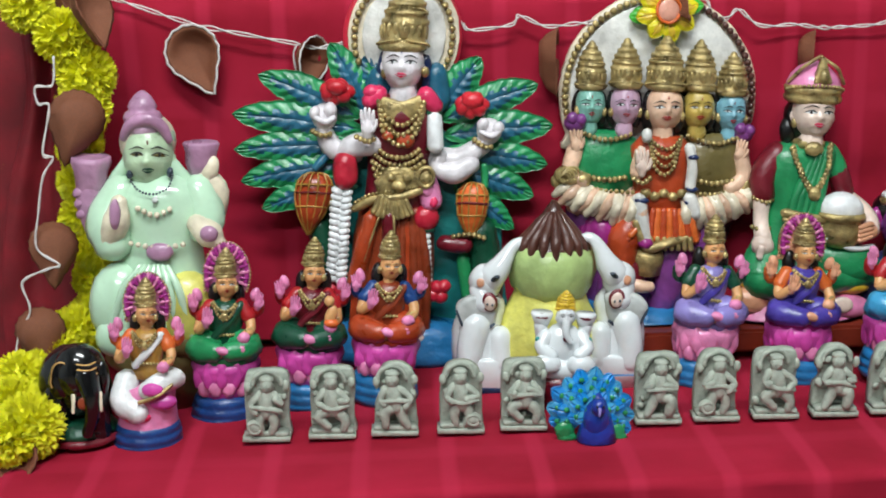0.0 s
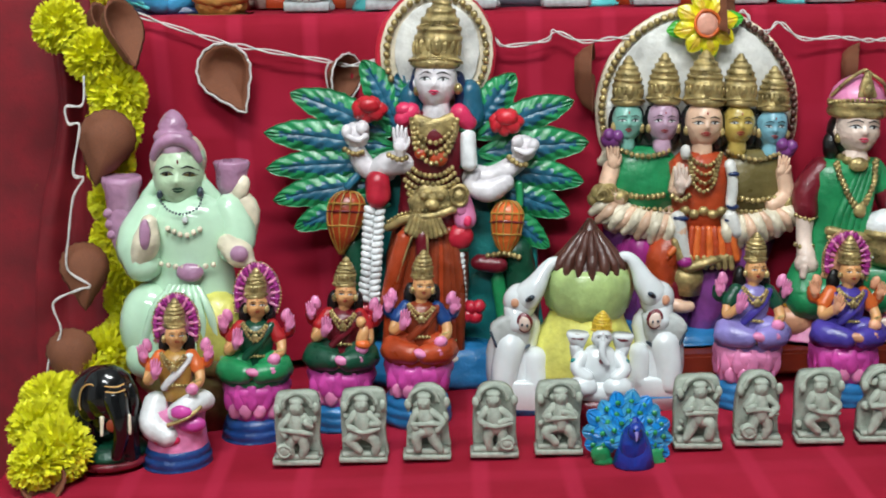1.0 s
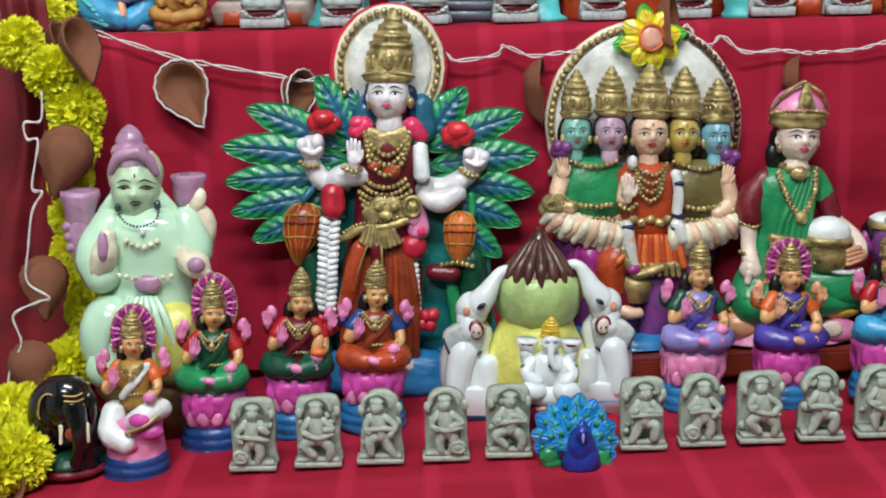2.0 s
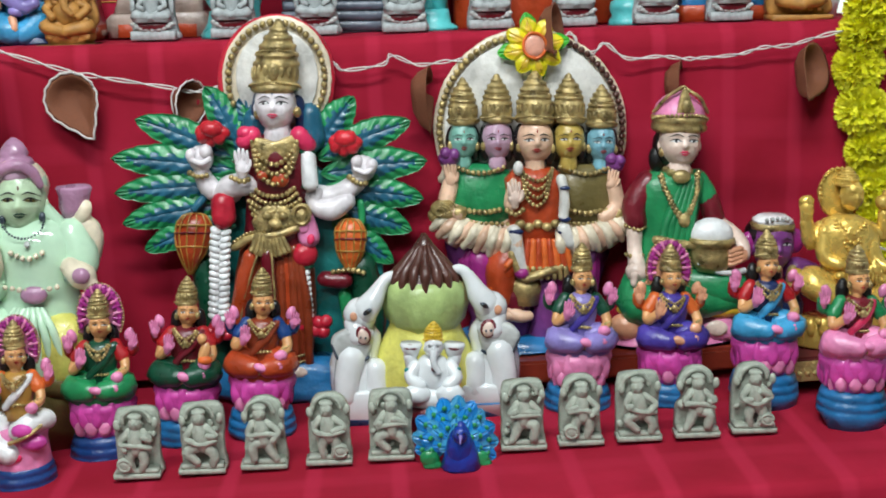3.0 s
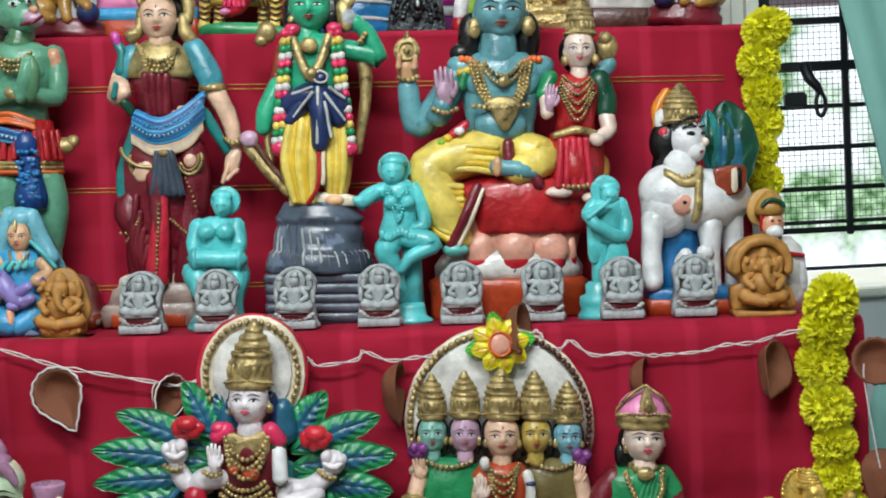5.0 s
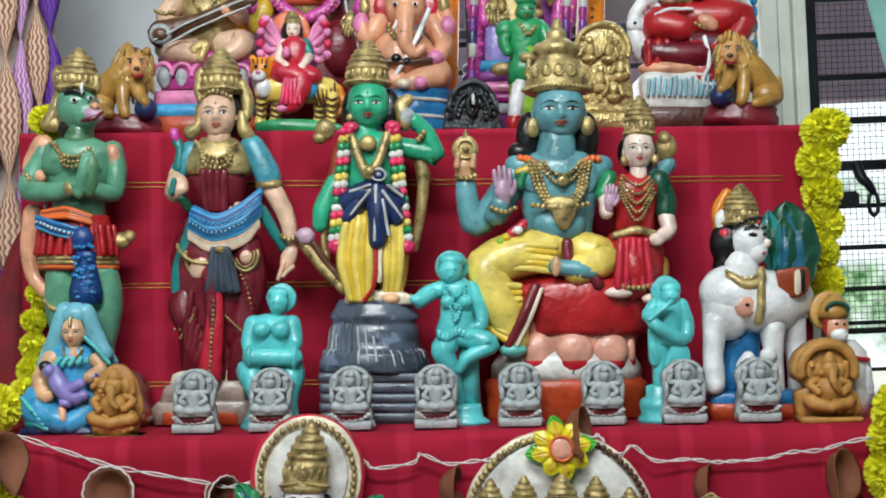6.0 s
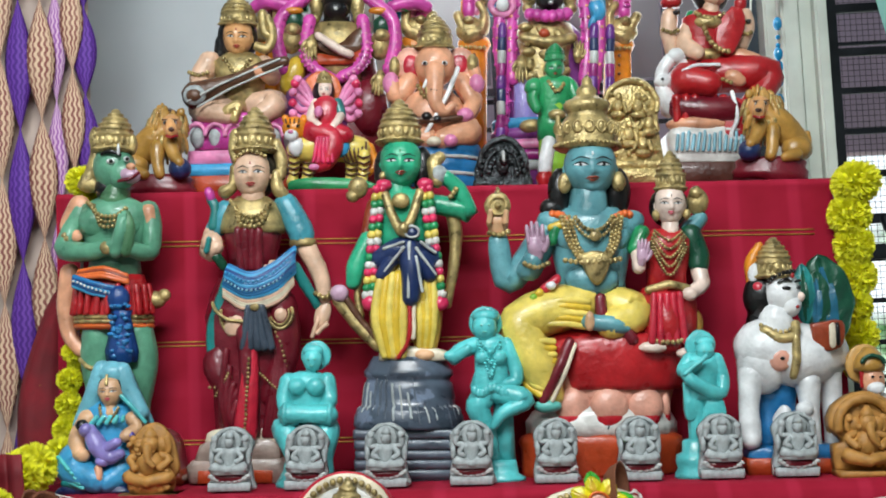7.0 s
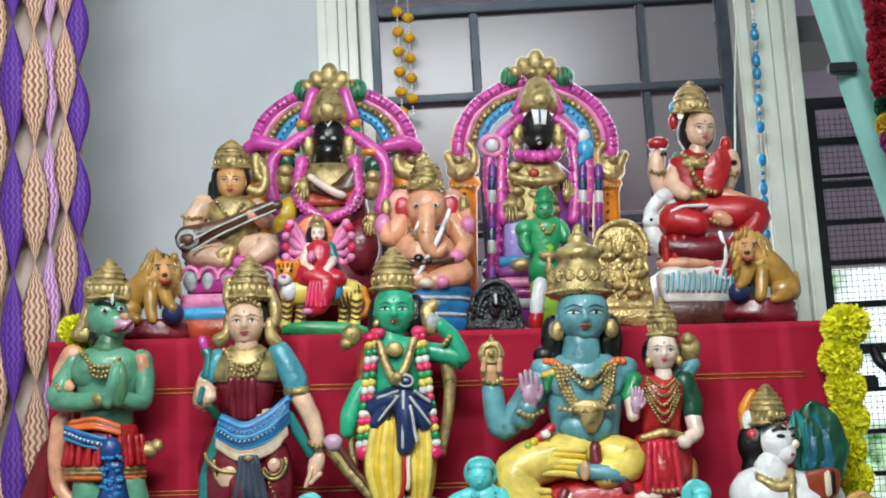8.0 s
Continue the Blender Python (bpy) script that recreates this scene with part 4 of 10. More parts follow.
def leaf_god():
    f = Fig("standing_deity_statue", "painted clay standing deity with a green and blue leaf fan", "statue", (-0.015, 1.54, 0.567), (490, 680), 0.000749, (0.084, -0.067, 1.037, 0.261))
    f.V("blue", 520, [(695, 150), (685, 155), (672, 150), (668, 142), (655, 140), (645, 128), (632, 118), (625, 60)], 0, 0.42)
    f.P("teal", [(370, 330), (362, 480), (372, 640), (440, 660), (560, 665), (690, 655), (680, 520), (660, 380), (560, 300), (440, 290)], -14, 26, 6)
    f.L("darkgreen", [(360, 470, 22), (380, 560, 26), (385, 640, 22)], -4).L("darkgreen", [(640, 470, 26), (655, 560, 30), (650, 640, 24)], -4)
    f.L("leaf", [(610, 520, 12), (625, 600, 12), (622, 645, 10)], 8)
    for x0, y0, x1, y1, w in ((420, 285, 252, 222, 26), (425, 305, 210, 287, 27), (425, 330, 214, 345, 25), (415, 360, 226, 396, 25), (400, 385, 262, 442, 22),
                              (560, 285, 716, 222, 26), (565, 310, 746, 288, 27), (570, 335, 742, 352, 25), (575, 362, 722, 405, 25), (585, 390, 692, 462, 21)):
        f.leaf(x0, y0, x1, y1, w, -4)
    f.leaf(435, 285, 368, 168, 26, -12).leaf(555, 280, 618, 182, 27, -12).leaf(462, 265, 425, 188, 20, -9, "leafblue", "leaf")
    f.P("crimson", [(p[0], p[1]) for p in f.ring(487, 152, 101, 108, 0, 340, 17)], -18, 14, 5)
    f.P("cream", [(p[0], p[1]) for p in f.ring(489, 150, 94, 102, 0, 340, 17)], -12, 8, 3)
    f.P("chalk", [(p[0], p[1]) for p in f.ring(489, 150, 70, 80, 0, 340, 17)], -7, 5, 2)
    f.B("gold", f.ring(488, 152, 82, 92, -30, 210, 24, -6), 6.0, 13)
    f.L("leafblue", [(450, 220, 20), (455, 260, 24)], -4).L("leafblue", [(545, 210, 20), (550, 250, 24)], -4)
    # head
    f.L("navy", [(460, 185, 10, 6), (452, 225, 11, 2), (452, 258, 10, 4)]).L("navy", [(526, 190, 10, 6), (533, 225, 11, 2), (530, 262, 10, 4)])
    f.L("pale", [(492, 235, 22, 18), (492, 255, 26, 18)]).face(489, 201, 35, 43, "pale", 22, -0.05, mark="deepblue", lips="rose")
    f.crown(487, 177, 41, 116, 18, lean=0.07).E("gold", 460, 216, 7, 9, 30).E("gold", 527, 212, 7, 9, 30)
    # trunk and jewels
    f.V("maroon", 490, [(445, 60), (400, 54), (360, 52), (330, 58), (290, 64), (262, 60), (245, 34)], 10, 0.6)
    f.P("gold", [(450, 252), (490, 262), (530, 250), (528, 290), (505, 330), (480, 332), (455, 295)], 46, 10, 5)
    for r in range(3):
        f.B("gold", [(448 + 3 * r, 255 + 6 * r, 44), (462, 285 + 13 * r, 52), (492, 302 + 16 * r, 56), (518, 282 + 13 * r, 52), (532 - 3 * r, 252 + 6 * r, 44)], 4.6, 9)
    f.E("brick", 500, 325, 16, 13, 50, 9).E("brick", 470, 318, 11, 10, 50, 8)
    for i in range(6):
        w = 44 - 3 * abs(i - 2)
        f.B("gold", [(490 - w, 338 + 11 * i, 36), (490 - w * 0.5, 350 + 12 * i, 47), (490, 354 + 12 * i, 51), (490 + w * 0.5, 348 + 12 * i, 47), (490 + w, 334 + 11 * i, 36)], 4.6, 8.4)
    f.P("gold", [(452, 398), (470, 372), (492, 366), (514, 374), (530, 392), (522, 414), (492, 424), (462, 418)], 54, 14, 6)
    f.E("gold", 478, 386, 8, 7, 56, 6).E("gold", 506, 386, 8, 7, 56, 6).E("gold", 492, 400, 12, 9, 58, 8).E("gold", 536, 385, 18, 22, 40, 16).arc("gold", 536, 384, 13, 16, 0, 350, 3.4, 55)
    f.L("gold", [(420, 438, 7, 34), (450, 424, 8, 46), (500, 416, 8, 52), (545, 398, 8, 42)]).B("gold", [(420, 428, 36), (450, 414, 48), (500, 406, 56), (548, 388, 44)], 3.4, 7)
    for i in range(9):
        f.L("gold", [(462 + 5 * i, 418, 4.5, 54), (452 + 8 * i, 452 - 0.6 * (i - 4) ** 2, 5.5, 55)], n=8)
    # lower garment with folds
    f.V("rust", 488, [(650, 62), (600, 70), (540, 72), (480, 70), (440, 62), (415, 54)], 6, 0.5)
    for i in range(12):
        f.L("rust" if i % 4 else "brick", [(424 + 11.5 * i, 642, 8, 32 + 5 * (i % 2)), (430 + 10.5 * i, 540, 9, 38 + 4 * (i % 2)), (450 + 7.2 * i, 440, 7, 37)])
    for k in range(2):
        f.L("gold", [(424, 624 + 12 * k, 2.4, 38), (455, 630 + 12 * k, 2.4, 47), (500, 632 + 12 * k, 2.4, 49), (552, 622 + 12 * k, 2.4, 38)], n=6)
    f.L("gold", [(462, 450, 2.4, 56), (440, 520, 2.4, 58), (428, 585, 2.4, 52)], n=6).L("gold", [(486, 450, 2.4, 60), (492, 530, 2.4, 61), (488, 625, 2.4, 56)], n=6)
    f.L("brick", [(448, 455, 14, 44), (436, 510, 16, 46), (424, 570, 14, 42)]).L("maroon", [(478, 450, 12, 50), (482, 520, 13, 50), (480, 620, 12, 46)])
    # garland with white braids, pink ends
    f.L("rose", [(452, 250, 15, 34), (438, 262, 14, 36)]).L("rose", [(530, 250, 16, 34), (546, 266, 14, 36)]).E("rose", 440, 248, 14, 12, 38)
    f.L("white", [(546, 285, 13, 38), (550, 330, 14, 40)]).E("darkgreen", 545, 278, 14, 6, 40).E("darkgreen", 549, 336, 15, 6, 40)
    f.L("crimson", [(400, 362, 20, 30), (402, 388, 21, 32)]).E("darkgreen", 404, 402, 20, 7, 34)
    for i in range(15):
        y = 410 + 10.5 * i
        f.E("white", 396 + 0 * i - i * 0.3 - 8, y, 11, 7, 36, 9, 20).E("white", 396 - i * 0.3 + 9, y + 4, 11, 7, 36, 9, -20)
    for i in range(9):
        y = 478 + 9.5 * i
        f.E("white", 534 + i * 0.8 - 8, y, 10, 7, 36, 9, 20).E("white", 534 + i * 0.8 + 8, y + 4, 10, 7, 36, 9, -20)
    f.E("crimson", 540, 450, 24, 22, 34, 18).E("darkgreen", 538, 470, 20, 6, 38).L("pink", [(540, 390, 18, 32), (548, 420, 20, 34)])
    for dx, dy in ((0, 0), (18, 6), (-10, 12), (12, 20), (26, 22), (0, 26), (30, 4)):
        f.E("crimson", 548 + dx, 562 + dy, 13, 12, 34, 12).E("crimson", 385 + dx * 0.8, 575 + dy * 0.7, 11, 10, 30, 10)
    f.E("pink", 540, 405, 9, 12, 50, 5).E("rose", 552, 425, 7, 9, 52, 5)
    # palms, flowers and clubs
    f.L("pale", [(395, 350, 16, 18), (412, 335, 20, 24), (445, 330, 20, 26)]).palm(436, 303, 23, "pale", 52, -4).B("gold", [(418, 322, 54), (436, 330, 58), (452, 322, 54)], 5, 8)
    f.L("pale", [(415, 345, 16, 8), (380, 340, 18, 10), (362, 312, 15, 14)]).E("pale", 362, 288, 22, 22, 18, 16).E("pale", 347, 284, 10, 12, 28).E("pale", 372, 277, 12, 12, 28).L("pale", [(350, 292, 5, 34), (366, 298, 5, 38), (378, 290, 5, 34)]).B("gold", [(344, 312, 28), (362, 320, 32), (380, 314, 28)], 5, 8)
    f.L("pale", [(548, 345, 18, 8), (590, 350, 20, 10), (630, 325, 16, 14)]).E("pale", 640, 302, 22, 22, 18, 16).E("pale", 654, 297, 11, 11, 28).E("pale", 629, 292, 11, 11, 28).L("pale", [(626, 305, 5, 34), (642, 312, 5, 38), (655, 304, 5, 34)]).B("gold", [(616, 318, 28), (634, 330, 32), (650, 328, 28)], 5, 8)
    f.L("pale", [(560, 345, 13, 20), (556, 365, 14, 26), (585, 372, 20, 24), (612, 358, 16, 22)])
    for x in (382, 608):
        for i in range(7):
            a = radians(51 * i)
            f.E("leafred", x + 15 * math.cos(a), 246 + (14 if x > 500 else 0) + 8 * math.sin(a), 16, 12, 22 + 4 * (i % 2), 11, 40 * i)
        f.E("leafred", x, 242 + (14 if x > 500 else 0), 18, 12, 34, 9)
    for x, y, w, ht, hb, tilt in ((348, 418, 32, 38, 66, -0.10), (619, 428, 28, 40, 54, 0.0)):
        prof = [(-1.0, 0.25), (-0.9, 0.62), (-0.6, 0.92), (-0.2, 1.0), (0.25, 0.9), (0.55, 0.66), (0.8, 0.36), (1.0, 0.12)]
        rows = [(y + (v * hb if v > 0 else v * ht), r * w) for v, r in prof][::-1]
        f.V("brick" if x < 500 else "orange", x + tilt * hb, rows, 16, 0.85, lean=-tilt)
        for k in range(6):
            a = radians(20 + 28 * k)
            f.L("ochre", [(x + tilt * (yy - y) + r * 1.02 * math.cos(a), yy, 1.5, 16 + 0.87 * r * math.sin(a)) for yy, r in rows], n=6)
        for yy in (-0.45, -0.1, 0.3):
            q = y + (yy * hb if yy > 0 else yy * ht)
            r = np.interp(yy, [v for v, _ in prof], [r for _, r in prof]) * w
            f.L("maroon" if yy == -0.1 else "ochre", [(x + tilt * (q - y) + r * 1.02 * math.cos(radians(a)), q, 2.0, 16 + 0.88 * r * math.sin(radians(a))) for a in range(0, 181, 30)], n=6)
    f.B("gold", [(590, 480, 26), (620, 476, 28), (650, 484, 22)], 5, 9).L("maroon", [(575, 492, 14, 18), (610, 495, 15, 20)])
    f.L("leafblue", [(350, 372, 7, 16), (372, 345, 7, 10)]).L("leaf", [(640, 395, 6, 14), (636, 360, 7, 10)])
    f.E("fair", 450, 655, 24, 12, 42, 16).E("fair", 530, 655, 24, 12, 42, 16)
    f.done(Z1)


leaf_god()


def five_heads():
    f = Fig("five_headed_statue", "painted clay five-headed goddess seated before a round white halo", "statue", (0.334, 1.56, 0.568), (940, 640), 0.000775, (0.036, -0.066, 1.023, 0.255))
    f.V("blue", 930, [(645, 150), (630, 150), (615, 140), (600, 138), (585, 120)], 10, 0.5)
    f.V("grape", 935, [(610, 110), (560, 96), (500, 120), (450, 135), (425, 140), (415, 120)], 0, 0.26, 10, 0.05)
    f.petals("magenta", 935, 520, 118, 84, 0, 14, 0.28, 27).petals("grape", 935, 592, 84, 70, 4, 12, 0.3, 22)
    f.P("cream", [(p[0], p[1]) for p in f.ring(942, 232, 168, 168, -35, 215, 22)], -20, 12, 5)
    f.P("chalk", [(p[0], p[1]) for p in f.ring(942, 232, 150, 150, -35, 215, 22)], -15, 4, 2)
    f.B("bronzebrown", f.ring(942, 232, 158, 158, -30, 100, 24, -14), 6, 12).B("gold", f.ring(942, 232, 158, 158, 100, 210, 20, -14), 6, 12)
    # sunflower
    for i in range(8):
        a = radians(45 * i + 10)
        f.leaf(943 + 16 * math.cos(a + 0.39), 98 + 16 * math.sin(a + 0.39), 943 + 60 * math.cos(a + 0.39), 98 + 54 * math.sin(a + 0.39), 13, 4, "limegreen", "limegreen", 0.0, 4, 2) if i % 2 else None
    for i in range(8):
        a = radians(45 * i + 30)
        f.leaf(943 + 14 * math.cos(a), 100 + 14 * math.sin(a), 943 + 50 * math.cos(a), 100 + 47 * math.sin(a), 13, 12, "sunny", "yellow", 0.0, 6, 2)
    f.E("flesh", 943, 100, 20, 20, 18, 7).arc("orange", 943, 100, 20, 20, 0, 355, 2.4, 22)
    # heads, sides first
    for x, y, w, h, skin, d, cy, ch in ((823, 255, 25, 33, "paleteal", 6, 225, 78), (880, 255, 26, 34, "palemauve", 14, 222, 80), (1002, 255, 27, 34, "paleyellow", 14, 222, 82), (1060, 258, 25, 33, "palesky", 6, 228, 72), (943, 258, 31, 38, "blush", 26, 224, 86)):
        f.E("hair", x - w * 0.8, y + 4, w * 0.4, h * 0.9, d - 4).E("hair", x + w * 0.8, y + 4, w * 0.4, h * 0.9, d - 4)
        f.L(skin, [(x, y + h * 0.7, w * 0.5, d + 2), (x, y + h * 1.15, w * 0.6, d)])
        f.face(x, y, w, h, skin, d, 0.0)
        f.crown(x, cy + 2, w * 1.05, ch, d - 2)
        f.E("gold", x - w * 0.92, y + h * 0.3, 5, 8, d + 8).E("gold", x + w * 0.92, y + h * 0.3, 5, 8, d + 8)
    # shoulders and bodies
    f.V("green", 855, [(395, 62), (350, 60), (310, 55), (292, 30)], 0, 0.5).V("olive", 1030, [(395, 60), (350, 58), (310, 52), (292, 28)], 0, 0.5)
    f.V("brick", 943, [(430, 52), (390, 44), (360, 46), (320, 52), (300, 34)], 22, 0.6)
    for x, d in ((850, 30), (1032, 28)):
        f.B("gold", [(x - 45, 300, d - 8), (x, 312, d + 2), (x + 45, 298, d - 8)], 4.5, 9).B("gold", [(x - 38, 372, d), (x, 378, d + 4), (x + 38, 372, d)], 5, 9)
    for r in range(4):
        f.B("gold", [(912 + 2 * r, 300 + 4 * r, 46), (925, 318 + 11 * r, 54), (943, 326 + 14 * r, 57), (960, 318 + 11 * r, 54), (974 - 2 * r, 300 + 4 * r, 46)], 3.6, 7.4)
    for i in range(5):
        f.E("gold", 915 + 15 * i, 398 + 5 * (i % 2), 9, 8, 50, 7)
    # arms and palms
    f.L("blush", [(800, 330, 15, 12), (792, 365, 14, 20), (812, 380, 12, 30)]).palm(800, 318, 20, "blush", 24, -6).E("grape", 798, 285, 19, 15, 16).E("grape", 792, 278, 10, 10, 24).E("grape", 806, 280, 10, 10, 24)
    f.L("blush", [(1080, 330, 15, 12), (1085, 365, 14, 18), (1062, 385, 12, 28)]).palm(1076, 325, 19, "blush", 22, 8).E("grape", 1082, 292, 18, 15, 14).E("grape", 1074, 286, 10, 10, 22).E("grape", 1090, 288, 10, 10, 22)
    f.L("blush", [(910, 330, 14, 34), (900, 365, 13, 44)]).palm(905, 352, 22, "fair", 58, -4).B("gold", [(892, 376, 58), (906, 382, 62), (920, 374, 58)], 4.5, 8)
    f.L("chalk", [(985, 322, 9, 46), (990, 350, 9, 50), (988, 385, 9, 54)]).E("navy", 990, 338, 10, 4, 56).E("navy", 990, 390, 11, 5, 58).E("chalk", 912, 305, 9, 12, 50)
    # ruffled cloth spread over the lap
    for k in range(34):
        u = k / 33
        x0, y0 = 800 + 286 * u, 384 + 30 * math.sin(math.pi * u)
        x1, y1 = 768 + 346 * u, 404 + 48 * math.sin(math.pi * u) ** 0.8 + 5 * (k % 2)
        if 905 < x1 < 985:
            continue
        dd = 22 + 26 * math.sin(math.pi * u)
        f.L(("cream", "blush", "cream")[k % 3], [(x0, y0, 7, dd), ((x0 + x1) / 2 + 3 * (k % 3 - 1), (y0 + y1) / 2, 9, dd + 9 + 4 * (k % 2)), (x1, y1, 7, dd + 2)], n=8)
    f.V("blush", 942, [(446, 120), (430, 150), (412, 158), (396, 140), (384, 100)], 4, 0.22)
    for sgn in (-1, 1):
        f.B("gold", [(942 + sgn * 48, 398, 50), (942 + sgn * 96, 396, 38), (942 + sgn * 140, 384, 22)], 4, 9)
    for k in range(7):
        f.arc("gold", 792 - 3 * k, 372 + 1.5 * k, 15 - 2 * k, 14 - 2 * k, 0, 340, 2.2, 36 + k) if k < 5 else None
    f.E("gold", 785, 372, 20, 18, 24, 14).E("gold", 812, 378, 14, 12, 30).E("gold", 1088, 378, 14, 14, 20).E("gold", 770, 382, 10, 12, 14)
    f.L("chalk", [(905, 410, 12, 52), (910, 450, 12, 58), (918, 478, 10, 60)]).E("navy", 908, 412, 13, 5, 60).L("chalk", [(988, 405, 12, 52), (1000, 430, 12, 54)]).E("navy", 990, 412, 12, 5, 58).E("magenta", 916, 482, 13, 11, 64)
    # lap, sari and feet
    f.L("brick", [(905, 440, 24, 36), (884, 475, 30, 40), (884, 520, 24, 40)]).L("brick", [(945, 440, 24, 34), (985, 446, 24, 34), (1000, 466, 18, 32)])
    for k in range(8):
        f.L("orange" if k % 2 else "brick", [(928 + 9 * k, 428, 6, 52), (924 + 11 * k, 474, 7, 58)], n=8).L("orange" if k % 3 == 0 else "brick", [(912 - 2 * k, 448 + 3 * k, 5, 60), (890 - 4 * k, 470 + 6 * k, 6, 66 - 2 * k)], n=8)
    f.L("gold", [(900, 450, 7, 62), (918, 490, 8, 64), (950, 482, 8, 64), (990, 470, 8, 56)])
    for i in range(7):
        f.L("gold", [(925 + 11 * i, 474, 5, 62), (928 + 11 * i, 490, 5, 62)], n=6)
    f.V("gold", 925, [(535, 22), (505, 28), (492, 24)], 44, 0.8)
    f.L("maroon", [(900, 520, 20, 40), (905, 548, 18, 40)]).L("blush", [(895, 545, 13, 44), (912, 556, 12, 56), (930, 556, 8, 58)]).E("blush", 900, 555, 18, 11, 52)
    f.L("grape", [(960, 500, 26, 26), (965, 560, 28, 26), (950, 595, 20, 24)]).L("magenta", [(850, 460, 26, 22), (850, 490, 24, 24)]).L("grape", [(1030, 440, 26, 16), (1010, 490, 26, 18)])
    f.done(Z1 + 0.046)


five_heads()


def seated_girl():
    f = Fig("seated_woman_doll", "painted clay seated woman in a green sari with a pot", "doll", (0.527, 1.54, 0.561), (1190, 640), 0.000776, (0.010, -0.066, 1.017, 0.263))
    f.V("darkgreen", 1190, [(632, 140), (622, 142), (612, 136)], 4, 0.55).V("pink", 1195, [(616, 128), (595, 124), (575, 110), (560, 80)], 4, 0.55)
    f.E("yellow", 1262, 545, 42, 15, 40, 20).E("pink", 1262, 580, 46, 22, 44, 24).E("fair", 1250, 578, 20, 14, 66, 8).E("peach", 1105, 575, 34, 24, 34, 22).E("yellow", 1110, 545, 26, 12, 30)
    f.L("green", [(1130, 500, 34, 20), (1120, 540, 36, 34), (1180, 520, 30, 54)]).L("green", [(1200, 500, 36, 20), (1270, 505, 38, 34), (1300, 520, 26, 30), (1230, 535, 26, 50)])
    f.V("green", 1180, [(520, 80), (480, 72), (440, 56), (400, 50), (360, 56), (325, 58), (305, 36)], 6, 0.62)
    for i in range(5):
        f.L("green", [(1150 + 12 * i, 470, 8, 46), (1168 + 10 * i, 400, 8, 44), (1200 + 7 * i, 320, 7, 32)])
    f.L("maroon", [(1145, 325, 22, 8), (1122, 360, 22, 12), (1122, 392, 20, 16)]).L("green", [(1230, 320, 20, 8), (1246, 350, 19, 12)]).L("maroon", [(1248, 352, 19, 12), (1258, 384, 18, 16)]).B("gold", [(1240, 392, 22), (1258, 398, 34), (1276, 390, 22)], 4, 8).B("gold", [(1104, 400, 22), (1122, 408, 34), (1140, 400, 22)], 4, 8)
    f.L("fair", [(1120, 405, 15, 18), (1118, 440, 13, 26), (1120, 470, 16, 36)]).E("fair", 1118, 480, 20, 18, 42, 14).B("gold", [(1102, 450, 34), (1118, 456, 40), (1132, 450, 34)], 4, 8).L("fair", [(1112, 486, 7, 52), (1110, 500, 6, 52)])
    f.L("fair", [(1260, 390, 14, 18), (1296, 425, 15, 30), (1300, 450, 14, 44)]).E("peach", 1290, 452, 18, 14, 54, 12)
    for i in range(4):
        f.L("peach", [(1292, 440 + 7 * i, 5, 62), (1272, 446 + 7 * i, 5, 66)], n=6)
    f.E("white", 1245, 415, 38, 28, 46, 26)
    f.V("gold", 1245, [(478, 24), (466, 34), (445, 38), (432, 34), (428, 42), (420, 40)], 44, 0.85)
    f.L("gold", [(1150, 425, 8, 50), (1180, 432, 8, 56), (1215, 436, 7, 54)]).L("gold", [(1150, 436, 5, 52), (1190, 444, 5, 56)]).L("white", [(1222, 465, 5, 60), (1260, 482, 5, 62), (1300, 478, 5, 50)])
    for r in range(2):
        f.B("gold", [(1162 - 3 * r, 315 + 4 * r, 38), (1172, 350 + 4 * r, 46), (1196, 385 + 8 * r, 50), (1218, 350 + 4 * r, 46), (1222 + 3 * r, 310, 38)], 4.4, 8)
    f.E("gold", 1197, 392, 11, 12, 52, 6).E("gold", 1194, 318, 16, 12, 44, 8)
    f.V("gold", 1194, [(312, 26), (302, 26), (298, 22)], 16, 0.9).E("hair", 1194, 262, 40, 42, 4, 36).L("fair", [(1195, 285, 18, 20), (1195, 306, 22, 20)])
    f.face(1196, 260, 35, 42, "fair", 20, 0.06, lips="rose").E("gold", 1165, 275, 6, 9, 26).E("hair", 1160, 285, 14, 22, 6)
    f.V("pink", 1197, [(238, 40), (224, 44), (208, 44), (194, 38), (182, 26), (172, 8)], 14, 0.9)
    f.V("gold", 1197, [(240, 40), (236, 46), (230, 47), (224, 44), (222, 46), (214, 47), (211, 44)], 14, 0.92)
    f.B("gold", [(1197 + 46 * math.cos(radians(a)), 219, 14 + 43 * math.sin(radians(a))) for a in range(0, 181, 15)], 3.4, 7)
    f.P("gold", [(1184, 216), (1189, 196), (1199, 172), (1209, 196), (1215, 214)], 52, 8, 3).E("gold", 1199, 205, 9, 11, 57, 5)
    f.L("gold", [(1152, 208, 3, 26), (1172, 186, 3, 40), (1197, 170, 3, 34)], n=6).L("gold", [(1242, 208, 3, 26), (1224, 186, 3, 40), (1200, 170, 3, 34)], n=6)
    f.done(Z1 + 0.046)


seated_girl()


